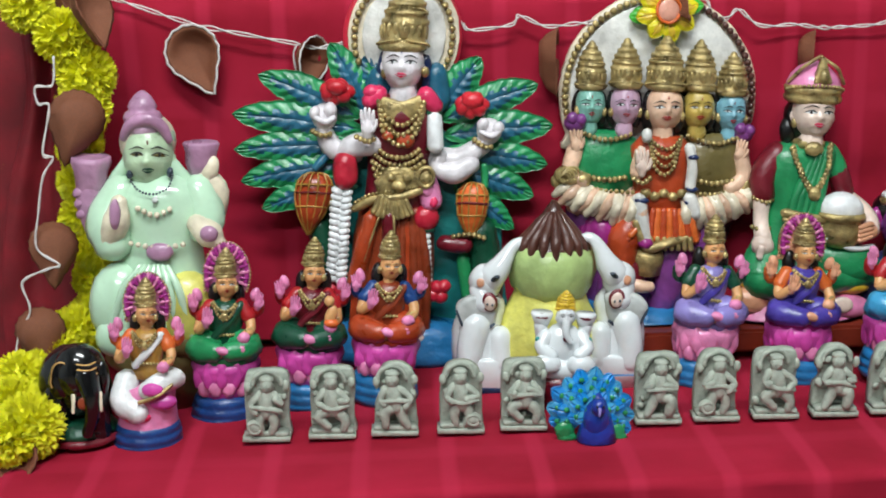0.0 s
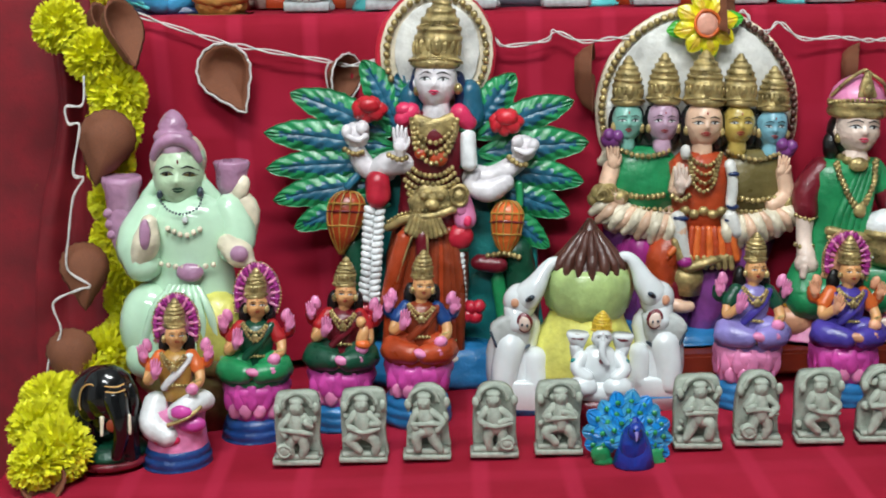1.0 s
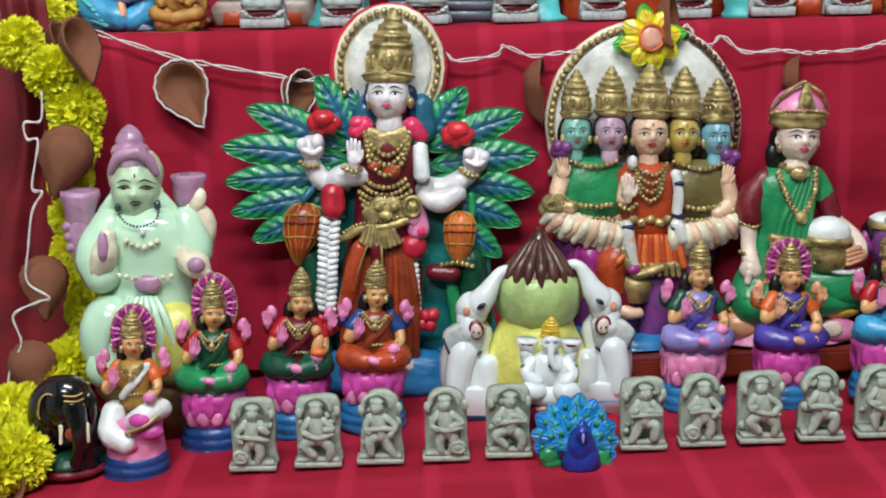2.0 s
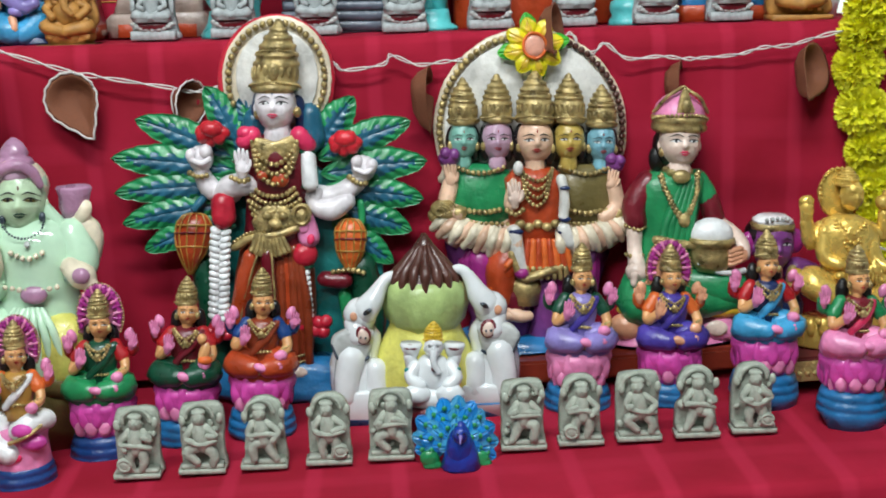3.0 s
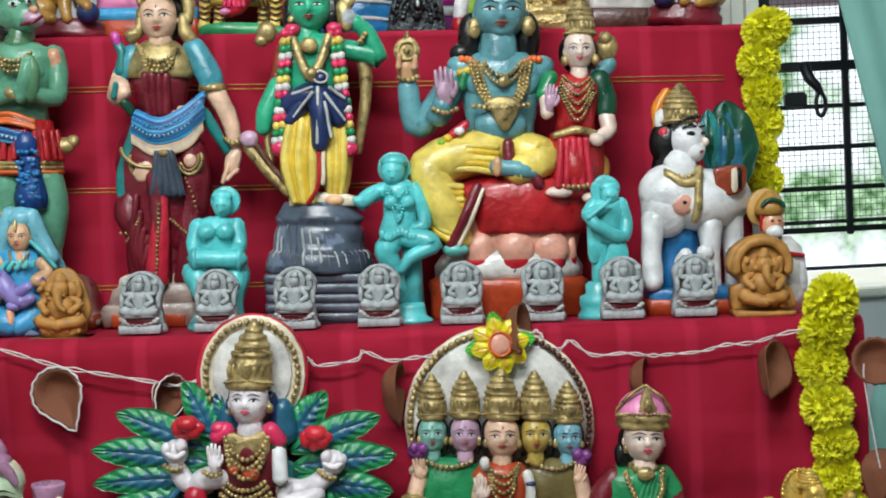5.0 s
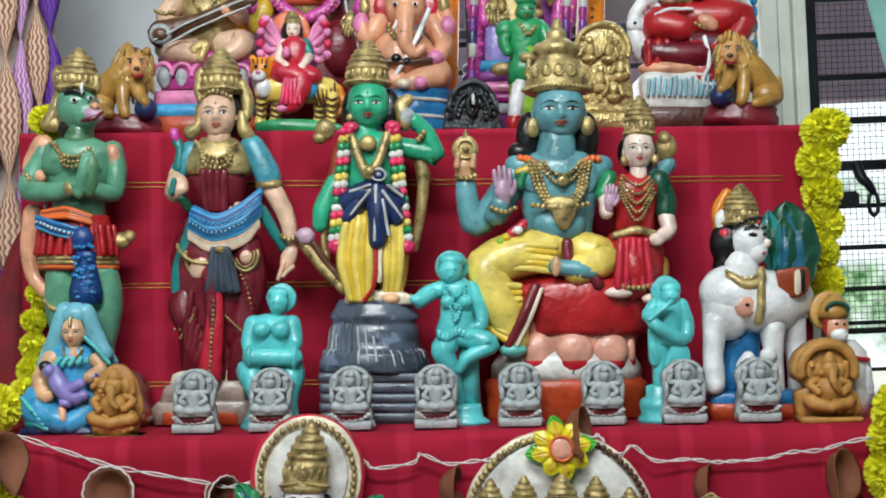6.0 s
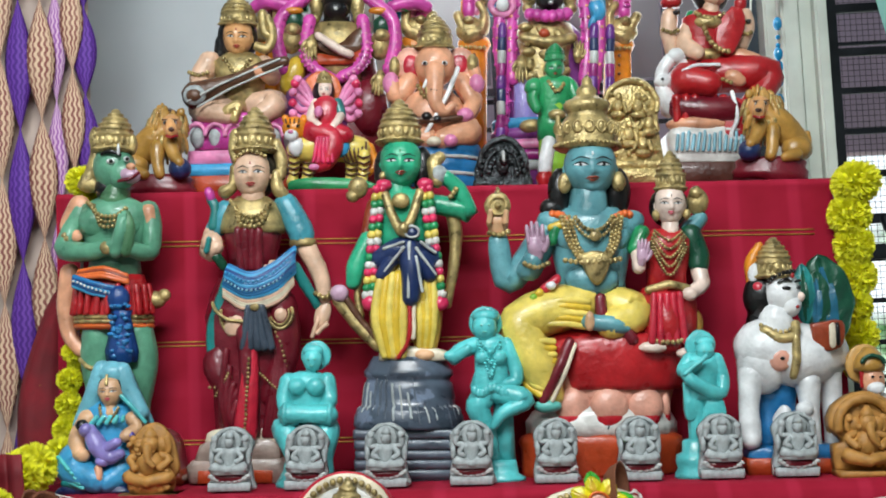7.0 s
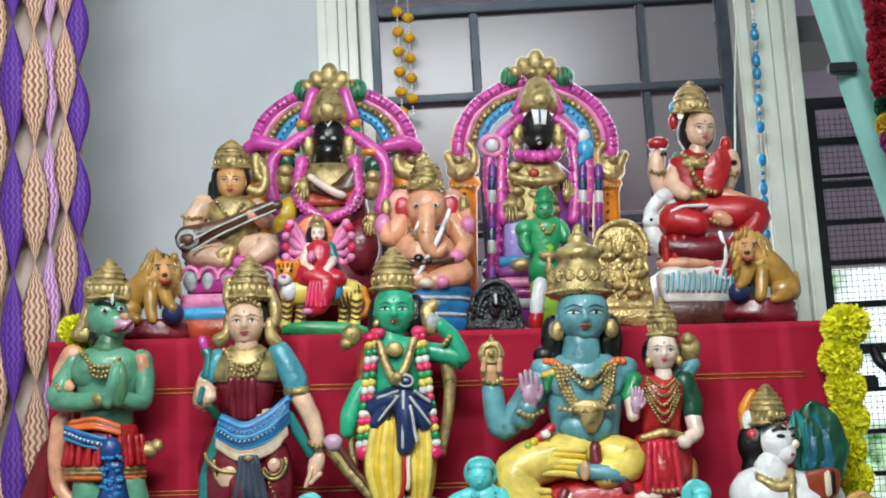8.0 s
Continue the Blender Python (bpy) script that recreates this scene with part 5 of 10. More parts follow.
def kalash():
    f = Fig("elephant_pot", "glazed porcelain pot with coconut between two white elephants", "figurine", (0.178, 1.44, 0.530), (750, 755), 0.000717, (0.057, -0.069, 1.040, 0.307))
    f.piece("base", "blue painted base")
    f.P("blue", [(592, 730), (592, 760), (905, 760), (918, 715), (900, 708), (600, 715)], 60, 110, 4, smooth=False)
    f.piece("pot", "yellow and green glazed pot")
    f.V("lemon", 752, [(735, 88), (700, 96), (650, 92), (610, 82), (580, 66), (566, 60), (560, 66)], 0, 0.85)
    f.V("lime2", 752, [(580, 50), (560, 66), (530, 74), (505, 72), (490, 62)], 4, 0.9, 10, 0.05)
    f.piece("coconut", "brown coconut tip")
    f.V("bronzebrown", 750, [(510, 66), (490, 60), (470, 46), (455, 26), (435, 17), (415, 4)], 4, 0.9, 10, 0.04)
    for i in range(9):
        a = radians(8 + 20.5 * i)
        f.L("bronzebrown", [(751 + 60 * math.cos(a), 520 - 6 * (i % 2), 5, 4 + 56 * math.sin(a)), (751 + 56 * math.cos(a), 492, 9, 4 + 50 * math.sin(a)), (751 + 38 * math.cos(a), 468, 8, 4 + 34 * math.sin(a)), (751 + 15 * math.cos(a), 440, 5, 4 + 14 * math.sin(a))])
    for s in (-1, 1):
        q = lambda a, s=s: 752 + s * (116 + a)
        up = 0 if s < 0 else 12
        f.piece("plinth", "stepped white plinth with a blue foot")
        f.P("porcelain", [(q(44), 742), (q(46), 700 - up), (q(40), 692 - up), (q(-60), 692 - up), (q(-62), 742)], 60, 84, 6, smooth=False)
        f.piece("elephant", "white glazed elephant with raised trunk")
        f.L("porcelain", [(q(-6), 600 - up, 34, 4), (q(8), 635 - up, 42, 6), (q(8), 672 - up, 44, 8), (q(4), 700 - up, 42, 8)], n=14)
        f.L("porcelain", [(q(12), 630 - up, 26, 34), (q(20), 668 - up, 24, 40), (q(22), 696 - up, 22, 44)], n=12).L("porcelain", [(q(-30), 650 - up, 20, 34), (q(-32), 696 - up, 20, 42)], n=12)
        f.E("porcelain", q(-2), 556 - up, 29, 30, 20, 26, 25 * s)
        f.L("porcelain", [(q(-12), 548 - up, 24, 26), (q(-26), 530 - up, 19, 28), (q(-38), 508 - up, 13, 26), (q(-50), 493 - up, 10, 23), (q(-64), 489 - up, 8, 20), (q(-76), 496 - up, 6, 18)], n=14)
        f.L("porcelain", [(q(6), 570 - up, 20, 24), (q(0), 592 - up, 22, 32)], n=12)
        f.P("silver", [(q(-28), 588 - up), (q(-4), 580 - up), (q(30), 586 - up), (q(48), 606 - up), (q(34), 636 - up), (q(8), 646 - up), (q(-18), 630 - up)], 46, 16, 7)
        f.L("steel", [(q(46), 608 - up, 2, 43), (q(33), 636 - up, 2.6, 44), (q(8), 646 - up, 3, 45), (q(-18), 630 - up, 2.6, 44)], n=6)
        f.E("maroon", q(-8), 592 - up, 14, 17, 50, 5, 10 * s).E("fair", q(-8), 594 - up, 10, 13, 53, 4, 10 * s).E("steel", q(-12), 597 - up, 2, 2.4, 57, 2).E("steel", q(-4), 596 - up, 2, 2.4, 57, 2)
        f.E("peach", q(8), 560 - up, 7, 8, 44, 4).E("steel", q(-16), 552 - up, 9, 4.5, 52, 3, 32 * s).E("black", q(-15), 552 - up, 4, 3, 54.5, 2)
    f.done(Z1)


kalash()


def white_ganesha():
    f = Fig("elephant_god_figurine", "small glazed white porcelain seated figurine with yellow crown", "figurine", (0.187, 1.352, 0.577), (765, 735), 0.000674, (0.055, -0.069, 1.037, 0.297))
    f.V("maroon", 765, [(742, 52), (725, 54), (712, 50)], 0, 0.7)
    f.E("porcelain", 765, 700, 58, 24, 4, 34).E("porcelain", 735, 695, 26, 18, 30).E("porcelain", 795, 695, 26, 18, 30).E("porcelain", 765, 660, 36, 38, 4, 26)
    f.L("porcelain", [(735, 645, 13, 8), (726, 665, 12, 20), (742, 680, 12, 28)]).L("porcelain", [(795, 645, 13, 8), (806, 665, 12, 20), (792, 680, 12, 28)])
    for s in (-1, 1):
        f.L("porcelain", [(765 + 34 * s, 650, 12, -4), (765 + 40 * s, 628, 12, 0)]).V("porcelain", 765 + 38 * s, [(628, 12), (618, 16), (608, 20), (604, 18)], 0, 0.8).E("maroon", 765 + 38 * s, 612, 14, 6, 8, 8)
        f.E("teal", 765 + 44 * s, 652, 6, 5, 18)
    f.face(766, 612, 17, 19, "porcelain", 14, 0).crown(766, 600, 17, 34, 10, "yellow").E("maroon", 768, 650, 7, 6, 32, 4)
    f.L("porcelain", [(766, 620, 7, 28), (766, 640, 6, 32), (774, 655, 5, 34)])
    f.done(Z1)


white_ganesha()


def peacock():
    f = Fig("peacock_figurine", "bright blue moulded peacock with spread spotted tail", "figurine", (0.210, 1.25, 0.544), (812, 838), 0.000633, (0.051, -0.072, 1.047, 0.351))
    r = random.Random(5)
    for ring_i, (rad, n, w, d) in enumerate(((78, 11, 15, -14), (62, 9, 15, -5), (45, 7, 14, 4), (28, 5, 13, 12))):
        for i in range(n):
            f.piece("feather")
            a = radians(-18 + 216 * (i + 0.25 * (ring_i % 2)) / (n - 0.75))
            x, y = 806 + rad * 0.95 * math.cos(a), 782 - rad * math.sin(a)
            x0, y0 = 806 + (rad - 44) * math.cos(a), 782 - (rad - 44) * math.sin(a)
            f.leaf(x0, y0, x + r.uniform(-4, 4), y + r.uniform(-4, 4), w, d, "sky" if (i + ring_i) % 2 else "azure", "azure", 0.0, 5, 2)
            f.E("leaf", x0 + 0.66 * (x - x0), y0 + 0.66 * (y - y0), 5, 5, d + 7, 3)
    f.piece("foliage", "green moulded leaves")
    for x, y in ((765, 826), (850, 812), (760, 812), (856, 824)):
        f.E("leaf", x, y, 18, 16, 0, 8, 30)
    f.piece("body", "deep blue body and head")
    f.V("royal", 815, [(838, 32), (825, 36), (800, 30), (775, 20), (755, 12), (745, 4)], 10, 0.8).E("royal", 812, 790, 24, 34, 16, 22)
    f.E("royal", 812, 768, 13, 15, 34).L("lilac", [(812, 770, 3.5, 46), (811, 782, 1.5, 52)], n=6).E("black", 807, 766, 2, 2, 46).E("black", 818, 766, 2, 2, 46)
    f.done(Z1)


peacock()


def stone_relief(i, x, y, ground, sc, lean, rose=False, name="stone_figurine", label="small grey carved stone figurine with an arched back"):
    """Slab with an arched top and a figure carved out of it; the pose changes from piece to piece."""
    r = random.Random(40 + i)
    f = Fig(name, label, "figurine", (x, y, ground), (0, 0), sc, lean, "stone figurines")
    s = "palestone" if rose else "stone"
    w, h = 41, 126 if not rose else 112
    if rose:
        f.P(s, [(-39, 0), (-39, -22), (-34, -60), (-39, -85), (-22, -107), (0, -113), (22, -107), (39, -85), (34, -60), (39, -22), (39, 0)], -9, 16, 5)
        f.arc(s, 0, -72, 35, 38, -20, 200, 4, -6)
        f.P(s, [(-38, 0), (-38, -16), (38, -16), (38, 0)], 12, 24, 3, smooth=False)
        f.E("maroon", 0, -24, 30, 8, 9, 8)
        for k in range(9):
            a = radians(200 + 17.5 * k)
            f.E("silver", 34 * math.cos(a), -19 - 13 * math.sin(a) - 12, 6, 4, 12, 3)
        f.V(s, 0, [(-30, 33), (-36, 35), (-40, 30)], 6, 0.5)
        f.L(s, [(-8, -42, 9, 8), (-28, -42, 9, 12), (2, -38, 7, 20)]).L(s, [(8, -42, 9, 8), (28, -42, 9, 12), (-2, -38, 7, 20)])
        f.V(s, 0, [(-40, 13), (-52, 11), (-64, 15), (-74, 14), (-78, 6)], 6, 0.8)
        f.E(s, 0, -86, 9, 11, 10).V(s, 0, [(-93, 9), (-100, 7), (-108, 2)], 8)
        f.E(s, 0, -86, 20, 22, -4, 6)
        for q in (-1, 1):
            f.L(s, [(14 * q, -70, 5, 8), (22 * q, -58, 5, 12), (14 * q, -52, 5, 16)]).L(s, [(14 * q, -72, 5, 4), (28 * q, -74, 5, 4), (27 * q, -88, 5, 6)]).E(s, 27 * q, -92, 7, 7, 6)
            f.E(s, 33 * q, -60, 5, 16, 2, 5)
    else:
        top = r.choice((0, 1, 2))
        pts = {0: [(-36, 0), (-40, -40), (-36, -95), (-26, -118), (0, -126), (26, -118), (38, -92), (40, -40), (38, 0)],
               1: [(-40, 0), (-42, -60), (-40, -112), (-20, -122), (20, -124), (40, -110), (40, -40), (40, 0)],
               2: [(-38, 0), (-38, -50), (-26, -70), (-36, -95), (-20, -122), (8, -127), (32, -112), (36, -80), (40, -40), (38, 0)]}[top]
        f.P(s, [(a * 0.94, b * 0.97) for a, b in pts], -12, 16, 5)
        f.P(s, [(-41, 0), (-41, -9), (41, -9), (41, 0)], 16, 34, 3, smooth=False).P(s, [(-37, -9), (-36, -17), (37, -17), (38, -9)], 13, 30, 3, smooth=False)
        lean_x = r.uniform(-8, 8)
        hx, hy = lean_x, -98
        f.arc(s, hx, hy, 24, 22, 0, 180, 4, -2)
        f.E(s, hx, hy, 12, 14, 10, 11).E(s, hx, hy - 11, 13, 7, 8, 10)
        f.E("stone", hx - 4, hy, 2.2, 1.6, 20, 2).E("stone", hx + 4, hy, 2.2, 1.6, 20, 2)
        f.L(s, [(hx, -84, 12, 6), (hx * 0.4, -70, 15, 8), (r.uniform(-4, 4), -52, 14, 8)])
        kind = i % 3
        a = r.choice((-1, 1))
        if kind == 0:
            f.L(s, [(-6, -50, 11, 8), (-12, -34, 9, 10), (-8, -18, 7, 10)]).L(s, [(8, -50, 11, 8), (14, -34, 9, 10), (10, -18, 7, 10)])
            f.E(s, a * 20, -26, 15, 13, 12, 11).arc(s, a * 20, -26, 11, 9, 0, 330, 2.5, 20)
        elif kind == 1:
            f.L(s, [(-4, -50, 11, 8), (-24, -40, 9, 14), (-6, -22, 7, 14)]).L(s, [(8, -50, 11, 8), (22, -34, 9, 12), (20, -18, 7, 12)])
        else:
            f.L(s, [(a * 2, -50, 11, 8), (a * 18, -44, 10, 16), (a * 16, -22, 8, 16)]).L(s, [(-a * 8, -50, 11, 8), (-a * 14, -32, 9, 10), (-a * 22, -18, 7, 12)])
        f.L(s, [(hx - 12, -82, 7, 8), (-26, -66, 6, 12), (r.uniform(-22, -8), r.uniform(-72, -52), 6, 18)])
        f.L(s, [(hx + 12, -82, 7, 8), (26, -68, 6, 12), (r.uniform(4, 24), r.uniform(-78, -50), 6, 18)])
        f.L(s, [(-24, -62, 4, 18), (0, -58 + r.uniform(-8, 8), 5, 20), (26, -60 + r.uniform(-8, 8), 4, 16)])
        for k in range(8):
            f.E(s, r.uniform(-34, 34), r.uniform(-100, -24), r.uniform(3, 7), r.uniform(3, 9), r.uniform(-6, -2), 6, r.uniform(0, 180))
        f.E(s, 33, -95, 6, 10, -2, 5).E(s, -33, -92, 6, 10, -2, 5)
    return f.done(ground, True)


def stone_row():
    for i, (x, y) in enumerate(((-0.153, 1.275), (-0.080, 1.276), (-0.010, 1.277), (0.064, 1.276), (0.135, 1.277), (0.288, 1.279), (0.355, 1.281), (0.423, 1.281), (0.491, 1.280), (0.558, 1.281))):
        stone_relief(i, x, y, Z1, 0.00064, (0.04, -0.045, 1.05, 0.1))


stone_row()


def black_elephant(at, rz, sc, label):
    f = Fig("black_elephant_figurine", label, "figurine", at, (0, 0), sc, (0, 0, 1.05, 0.1), "black elephants")
    g = "gloss_black"
    f.piece("base", "green and maroon round base")
    f.V("maroon", 0, [(0, 62), (-6, 66), (-12, 62)], 0, 0.95)
    f.V("darkgreen", 0, [(-12, 60), (-20, 58), (-34, 44)], 0, 0.9)
    f.piece("elephant", "glossy black elephant")
    f.E(g, -8, -96, 60, 62, -10, 52).E(g, 8, -118, 44, 48, 28, 36)
    for x, d in ((-36, 22), (30, 30), (-34, -32), (30, -30)):
        f.L(g, [(x, -80, 22, d), (x, -30, 19, d), (x, -14, 20, d)])
    f.L(g, [(20, -118, 22, 52), (26, -85, 16, 64), (24, -50, 12, 66), (14, -24, 9, 66)])
    f.E(g, -22, -112, 20, 34, 44, 8, 10).E(g, 44, -108, 12, 30, 40, 10)
    f.L("cream", [(-2, -88, 4, 64), (-4, -62, 3, 70)], n=6).L("cream", [(40, -88, 4, 66), (40, -62, 3, 72)], n=6)
    for k in range(3):
        f.L("sand", [(8, -140 + 9 * k, 1.3, 66), (24, -138 + 9 * k, 1.3, 68), (38, -140 + 9 * k, 1.3, 62)], n=6)
    f.arc("sand", -20, -112, 17, 30, 60, 200, 1.4, 52)
    f.E("rust", 12, -76, 8, 11, 72, 4)
    f.v = [tuple(Matrix.Rotation(radians(rz), 3, "Z") @ Vector(v)) for v in f.v]
    f.done(at[2], True)


black_elephant((-0.362, 1.30, Z1), 8, 0.00066, "black lacquered wooden elephant on a green and maroon base")
black_elephant((0.770, 1.262, Z1), 14, 0.00051, "black lacquered wooden elephant beside the yellow garland")


def purple_head():
    f = Fig("purple_bust", "purple painted clay bust with a gold hairband", "figurine", (0.655, 1.53, 0.568), (1195, 690), 0.000782, (0.013, -0.070, 1.008, 0.262))
    f.V("navy", 1195, [(690, 60), (640, 58), (600, 62), (570, 50), (550, 22)], 0, 0.6)
    f.E("hair", 1195, 480, 42, 36, -4, 34).E("magenta", 1160, 495, 16, 22, 4, 12).E("magenta", 1238, 490, 16, 22, 4, 12)
    f.L("magenta", [(1198, 530, 18, 10), (1198, 555, 22, 6)]).face(1198, 500, 34, 46, "grape", 12, 0, mark=None, lips="magenta")
    f.V("gold", 1198, [(470, 37), (462, 38), (455, 34)], 8, 0.95).V("white", 1198, [(458, 36), (452, 34), (446, 24)], 8, 0.95)
    f.B("silver", [(1178, 458, 40), (1198, 455, 44), (1218, 458, 40)], 4, 9).L("grape", [(1240, 540, 22, 4), (1268, 545, 18, 6)])
    f.E("gold", 1230, 555, 12, 22, 24).E("yellow", 1232, 548, 14, 8, 34).E("ochre", 1228, 575, 12, 14, 28)
    f.done(Z1 + 0.046)


purple_head()


def golden_goddess():
    f = Fig("golden_goddess_statue", "shiny gold seated goddess statue with a round halo", "statue", (0.731, 1.45, 0.588), (1325, 690), 0.000750, (0.001, -0.070, 1.004, 0.267))
    g = "brass"
    f.V(g, 1320, [(690, 88), (670, 90), (655, 80), (640, 84), (625, 70)], 0, 0.6).petals(g, 1320, 660, 76, 30, 2, 16, 0.6)
    f.L(g, [(1300, 570, 28, 6), (1255, 565, 28, 22), (1290, 590, 22, 42)]).L(g, [(1345, 560, 28, 6), (1380, 560, 26, 22), (1370, 620, 22, 34), (1372, 650, 16, 36)])
    f.E(g, 1320, 575, 66, 34, 6, 34)
    f.V(g, 1322, [(585, 46), (550, 40), (510, 46), (475, 52), (455, 40), (445, 16)], 6, 0.65)
    f.P(g, [(p[0], p[1]) for p in f.ring(1315, 410, 36, 44, 0, 340, 16)], -8, 8, 3)
    f.B(g, f.ring(1315, 408, 34, 42, -20, 200, 16, -6), 3.4, 8)
    f.face(1328, 415, 20, 27, g, 12, 0.1, eye=g, lips=g, mark=None, brow=g, white=g).crown(1322, 398, 20, 34, 8, g)
    f.L(g, [(1282, 470, 15, 0), (1262, 495, 14, 4), (1253, 460, 11, 8)]).L(g, [(1253, 460, 10, 8), (1252, 432, 12, 10)]).E(g, 1252, 425, 13, 11, 10)
    f.L(g, [(1362, 470, 15, 0), (1388, 480, 14, 4), (1386, 445, 11, 8)]).E(g, 1384, 425, 14, 14, 10).E(g, 1390, 412, 10, 10, 12)
    f.L(g, [(1285, 475, 15, 10), (1280, 520, 14, 20), (1300, 535, 12, 36)]).L(g, [(1360, 478, 15, 10), (1368, 525, 14, 22), (1380, 540, 14, 34)]).palm(1360, 545, 20, g, 44, 170)
    f.E(g, 1322, 482, 20, 16, 32, 10)
    for r in range(3):
        f.B(g, [(1295, 458 + 6 * r, 28), (1322, 482 + 16 * r, 40), (1350, 458 + 6 * r, 28)], 4, 8)
    r = random.Random(3)
    for k in range(26):
        f.E(g, r.uniform(1262, 1385), r.uniform(550, 650), r.uniform(5, 10), r.uniform(4, 8), r.uniform(30, 44), 7, r.uniform(0, 180))
    f.done(Z1 + 0.052)


golden_goddess()


def low_stools():
    wood = material("red_plank", "#7E2A16", 0.45, 0, 0.1, 0.15, 14.0, 0.2, 80.0)
    st = tagged(empty("wooden_stool", (0.46, 1.535, Z1)), "low red-brown wooden plank stool under the statues", "stool")
    part("plank", box(-0.21, 0.21, -0.065, 0.045, 0.014, 0.044, 0.004), wood, st)
    for x in (-0.17, 0.17):
        part("batten", box(x - 0.02, x + 0.02, -0.06, 0.04, 0.002, 0.0139, 0.002), wood, st)
    t2 = tagged(empty("gold_trimmed_stool", (0.745, 1.47, Z1)), "low maroon stool with a gold lace border", "stool")
    mar = material("maroon_velvet", "#5A1512", 0.8, 0, 0, 0.15, 30.0, 0.2, 200.0)
    part("top", box(-0.125, 0.125, -0.075, 0.075, 0.034, 0.050, 0.003), mar, t2)
    part("border", box(-0.128, 0.128, -0.079, -0.0755, 0.020, 0.046, 0.001), C("palegold"), t2, "gold lace border")
    part("border", box(0.1255, 0.129, -0.075, 0.075, 0.020, 0.046, 0.001), C("palegold"), t2, "gold lace border")
    for k in range(26):
        b = bmesh.new()
        bmesh.ops.create_uvsphere(b, u_segments=8, v_segments=5, radius=0.0034, matrix=Matrix.Translation((-0.122 + 0.0097 * k, -0.080, 0.031)))
        part("bead", b, C("palegold"), t2, smooth=True)
    for x in (-0.11, 0.11):
        part("leg", box(x - 0.012, x + 0.012, -0.06, 0.06, 0.002, 0.0338, 0.003), mar, t2)


low_stools()


# ---- figures on the middle step ----
def praying_monkey():
    f = Fig("monkey_god_statue", "green painted monkey god statue with folded palms and gold crown", "statue", (-0.346, 1.77, 1.037), (175, 790), 0.000850, (0.031, -0.043, 0.996, 0.012))
    f.P("dust", [(105, 790), (100, 760), (150, 715), (230, 700), (275, 712), (290, 765), (292, 790)], 40, 90, 8).P("rust", [(190, 795), (190, 770), (300, 770), (302, 795)], 46, 90, 5, smooth=False)
    f.L("sagegreen", [(150, 520, 34, 6), (145, 580, 32, 8), (150, 640, 24, 8), (160, 720, 20, 6)]).L("sagegreen", [(210, 520, 32, 6), (222, 580, 30, 8), (215, 650, 24, 8), (208, 720, 20, 6)])
    f.E("sagegreen", 165, 728, 26, 14, 26).E("sagegreen", 215, 726, 26, 14, 26)
    f.L("gold", [(118, 575, 4, 26), (140, 590, 5, 38), (170, 592, 4, 36)])
    f.V("redp", 172, [(522, 70), (500, 70), (470, 66), (445, 58), (425, 54)], 4, 0.6, 12, 0.02)
    for y, c in ((500, "gold"), (516, "orange"), (508, "gold")):
        f.V(c, 172, [(y + 4, 71), (y, 73), (y - 3, 71)], 4, 0.61)
    f.folds(("orange", "rust", "orange"), [(120, 420, 36), (165, 416, 48), (205, 428, 44)], [(118, 432, 38), (164, 430, 50), (206, 440, 44)], 4, 4.6)
    f.folds(("blue", "deepblue", "sky"), [(112, 430, 40), (150, 442, 52), (192, 452, 50)], [(110, 446, 38), (148, 460, 48), (188, 470, 48)], 6, 4.2)
    f.B("chalk", [(112, 438, 46), (150, 452, 57), (190, 463, 55)], 2.4, 8)
    for k in range(11):
        a = radians(12 + 15.6 * k)
        f.L("redp", [(172 + 66 * math.cos(a), 446, 5, 6 + 40 * math.sin(a)), (172 + 72 * math.cos(a), 492, 6, 6 + 43 * math.sin(a))], n=8)
    f.E("deepblue", 192, 470, 20, 24, 48, 16).V("deepblue", 198, [(580, 25), (560, 27), (530, 20), (500, 14), (490, 18)], 48, 0.6, 8, 0.1)
    r = random.Random(1)
    for k in range(36):
        f.E("blue", r.uniform(180, 216), r.uniform(480, 575), 5, 4, 60, 5)
    f.V("sagegreen", 172, [(430, 50), (400, 46), (360, 56), (320, 66), (300, 60), (285, 30)], 2, 0.6)
    f.E("sagegreen", 145, 330, 32, 30, 22, 20).E("sagegreen", 195, 335, 28, 28, 22, 18)
    f.L("sagegreen", [(112, 310, 22, 0), (95, 350, 20, 6), (90, 380, 20, 16), (140, 385, 17, 36), (185, 375, 14, 50)]).L("sagegreen", [(232, 310, 20, 0), (240, 350, 18, 6), (235, 385, 17, 14), (205, 380, 14, 48)])
    f.L("sagegreen", [(188, 385, 13, 52), (200, 345, 12, 56), (204, 322, 8, 56)]).L("moss", [(206, 385, 12, 50), (212, 345, 11, 54), (208, 322, 8, 54)])
    for k in range(4):
        f.L("sagegreen", [(192 + 5 * k, 352, 4, 62), (198 + 3 * k, 322, 3, 62)], n=6)
    f.E("gold", 172, 380, 12, 12, 56, 6).B("gold", [(88, 355, 24), (96, 366, 26)], 6, 8)
    f.L("peach", [(110, 300, 20, 8), (92, 340, 18, 8), (110, 358, 10, 20)], flat=0.6).L("peach", [(88, 420, 18, -8), (80, 480, 16, -8), (88, 530, 14, -6), (112, 560, 12, 0)], flat=0.7).L("peach", [(234, 310, 14, 8), (242, 350, 13, 8)])
    f.E("gold", 245, 470, 20, 16, 6, 14).E("gold", 262, 462, 12, 12, 6)
    for q in range(3):
        f.B("gold", [(132 + 6 * q, 298 + 3 * q, 34), (160, 322 + 9 * q, 46), (188, 322 + 8 * q, 46), (204 - 2 * q, 306 + 3 * q, 36)], 4, 8)
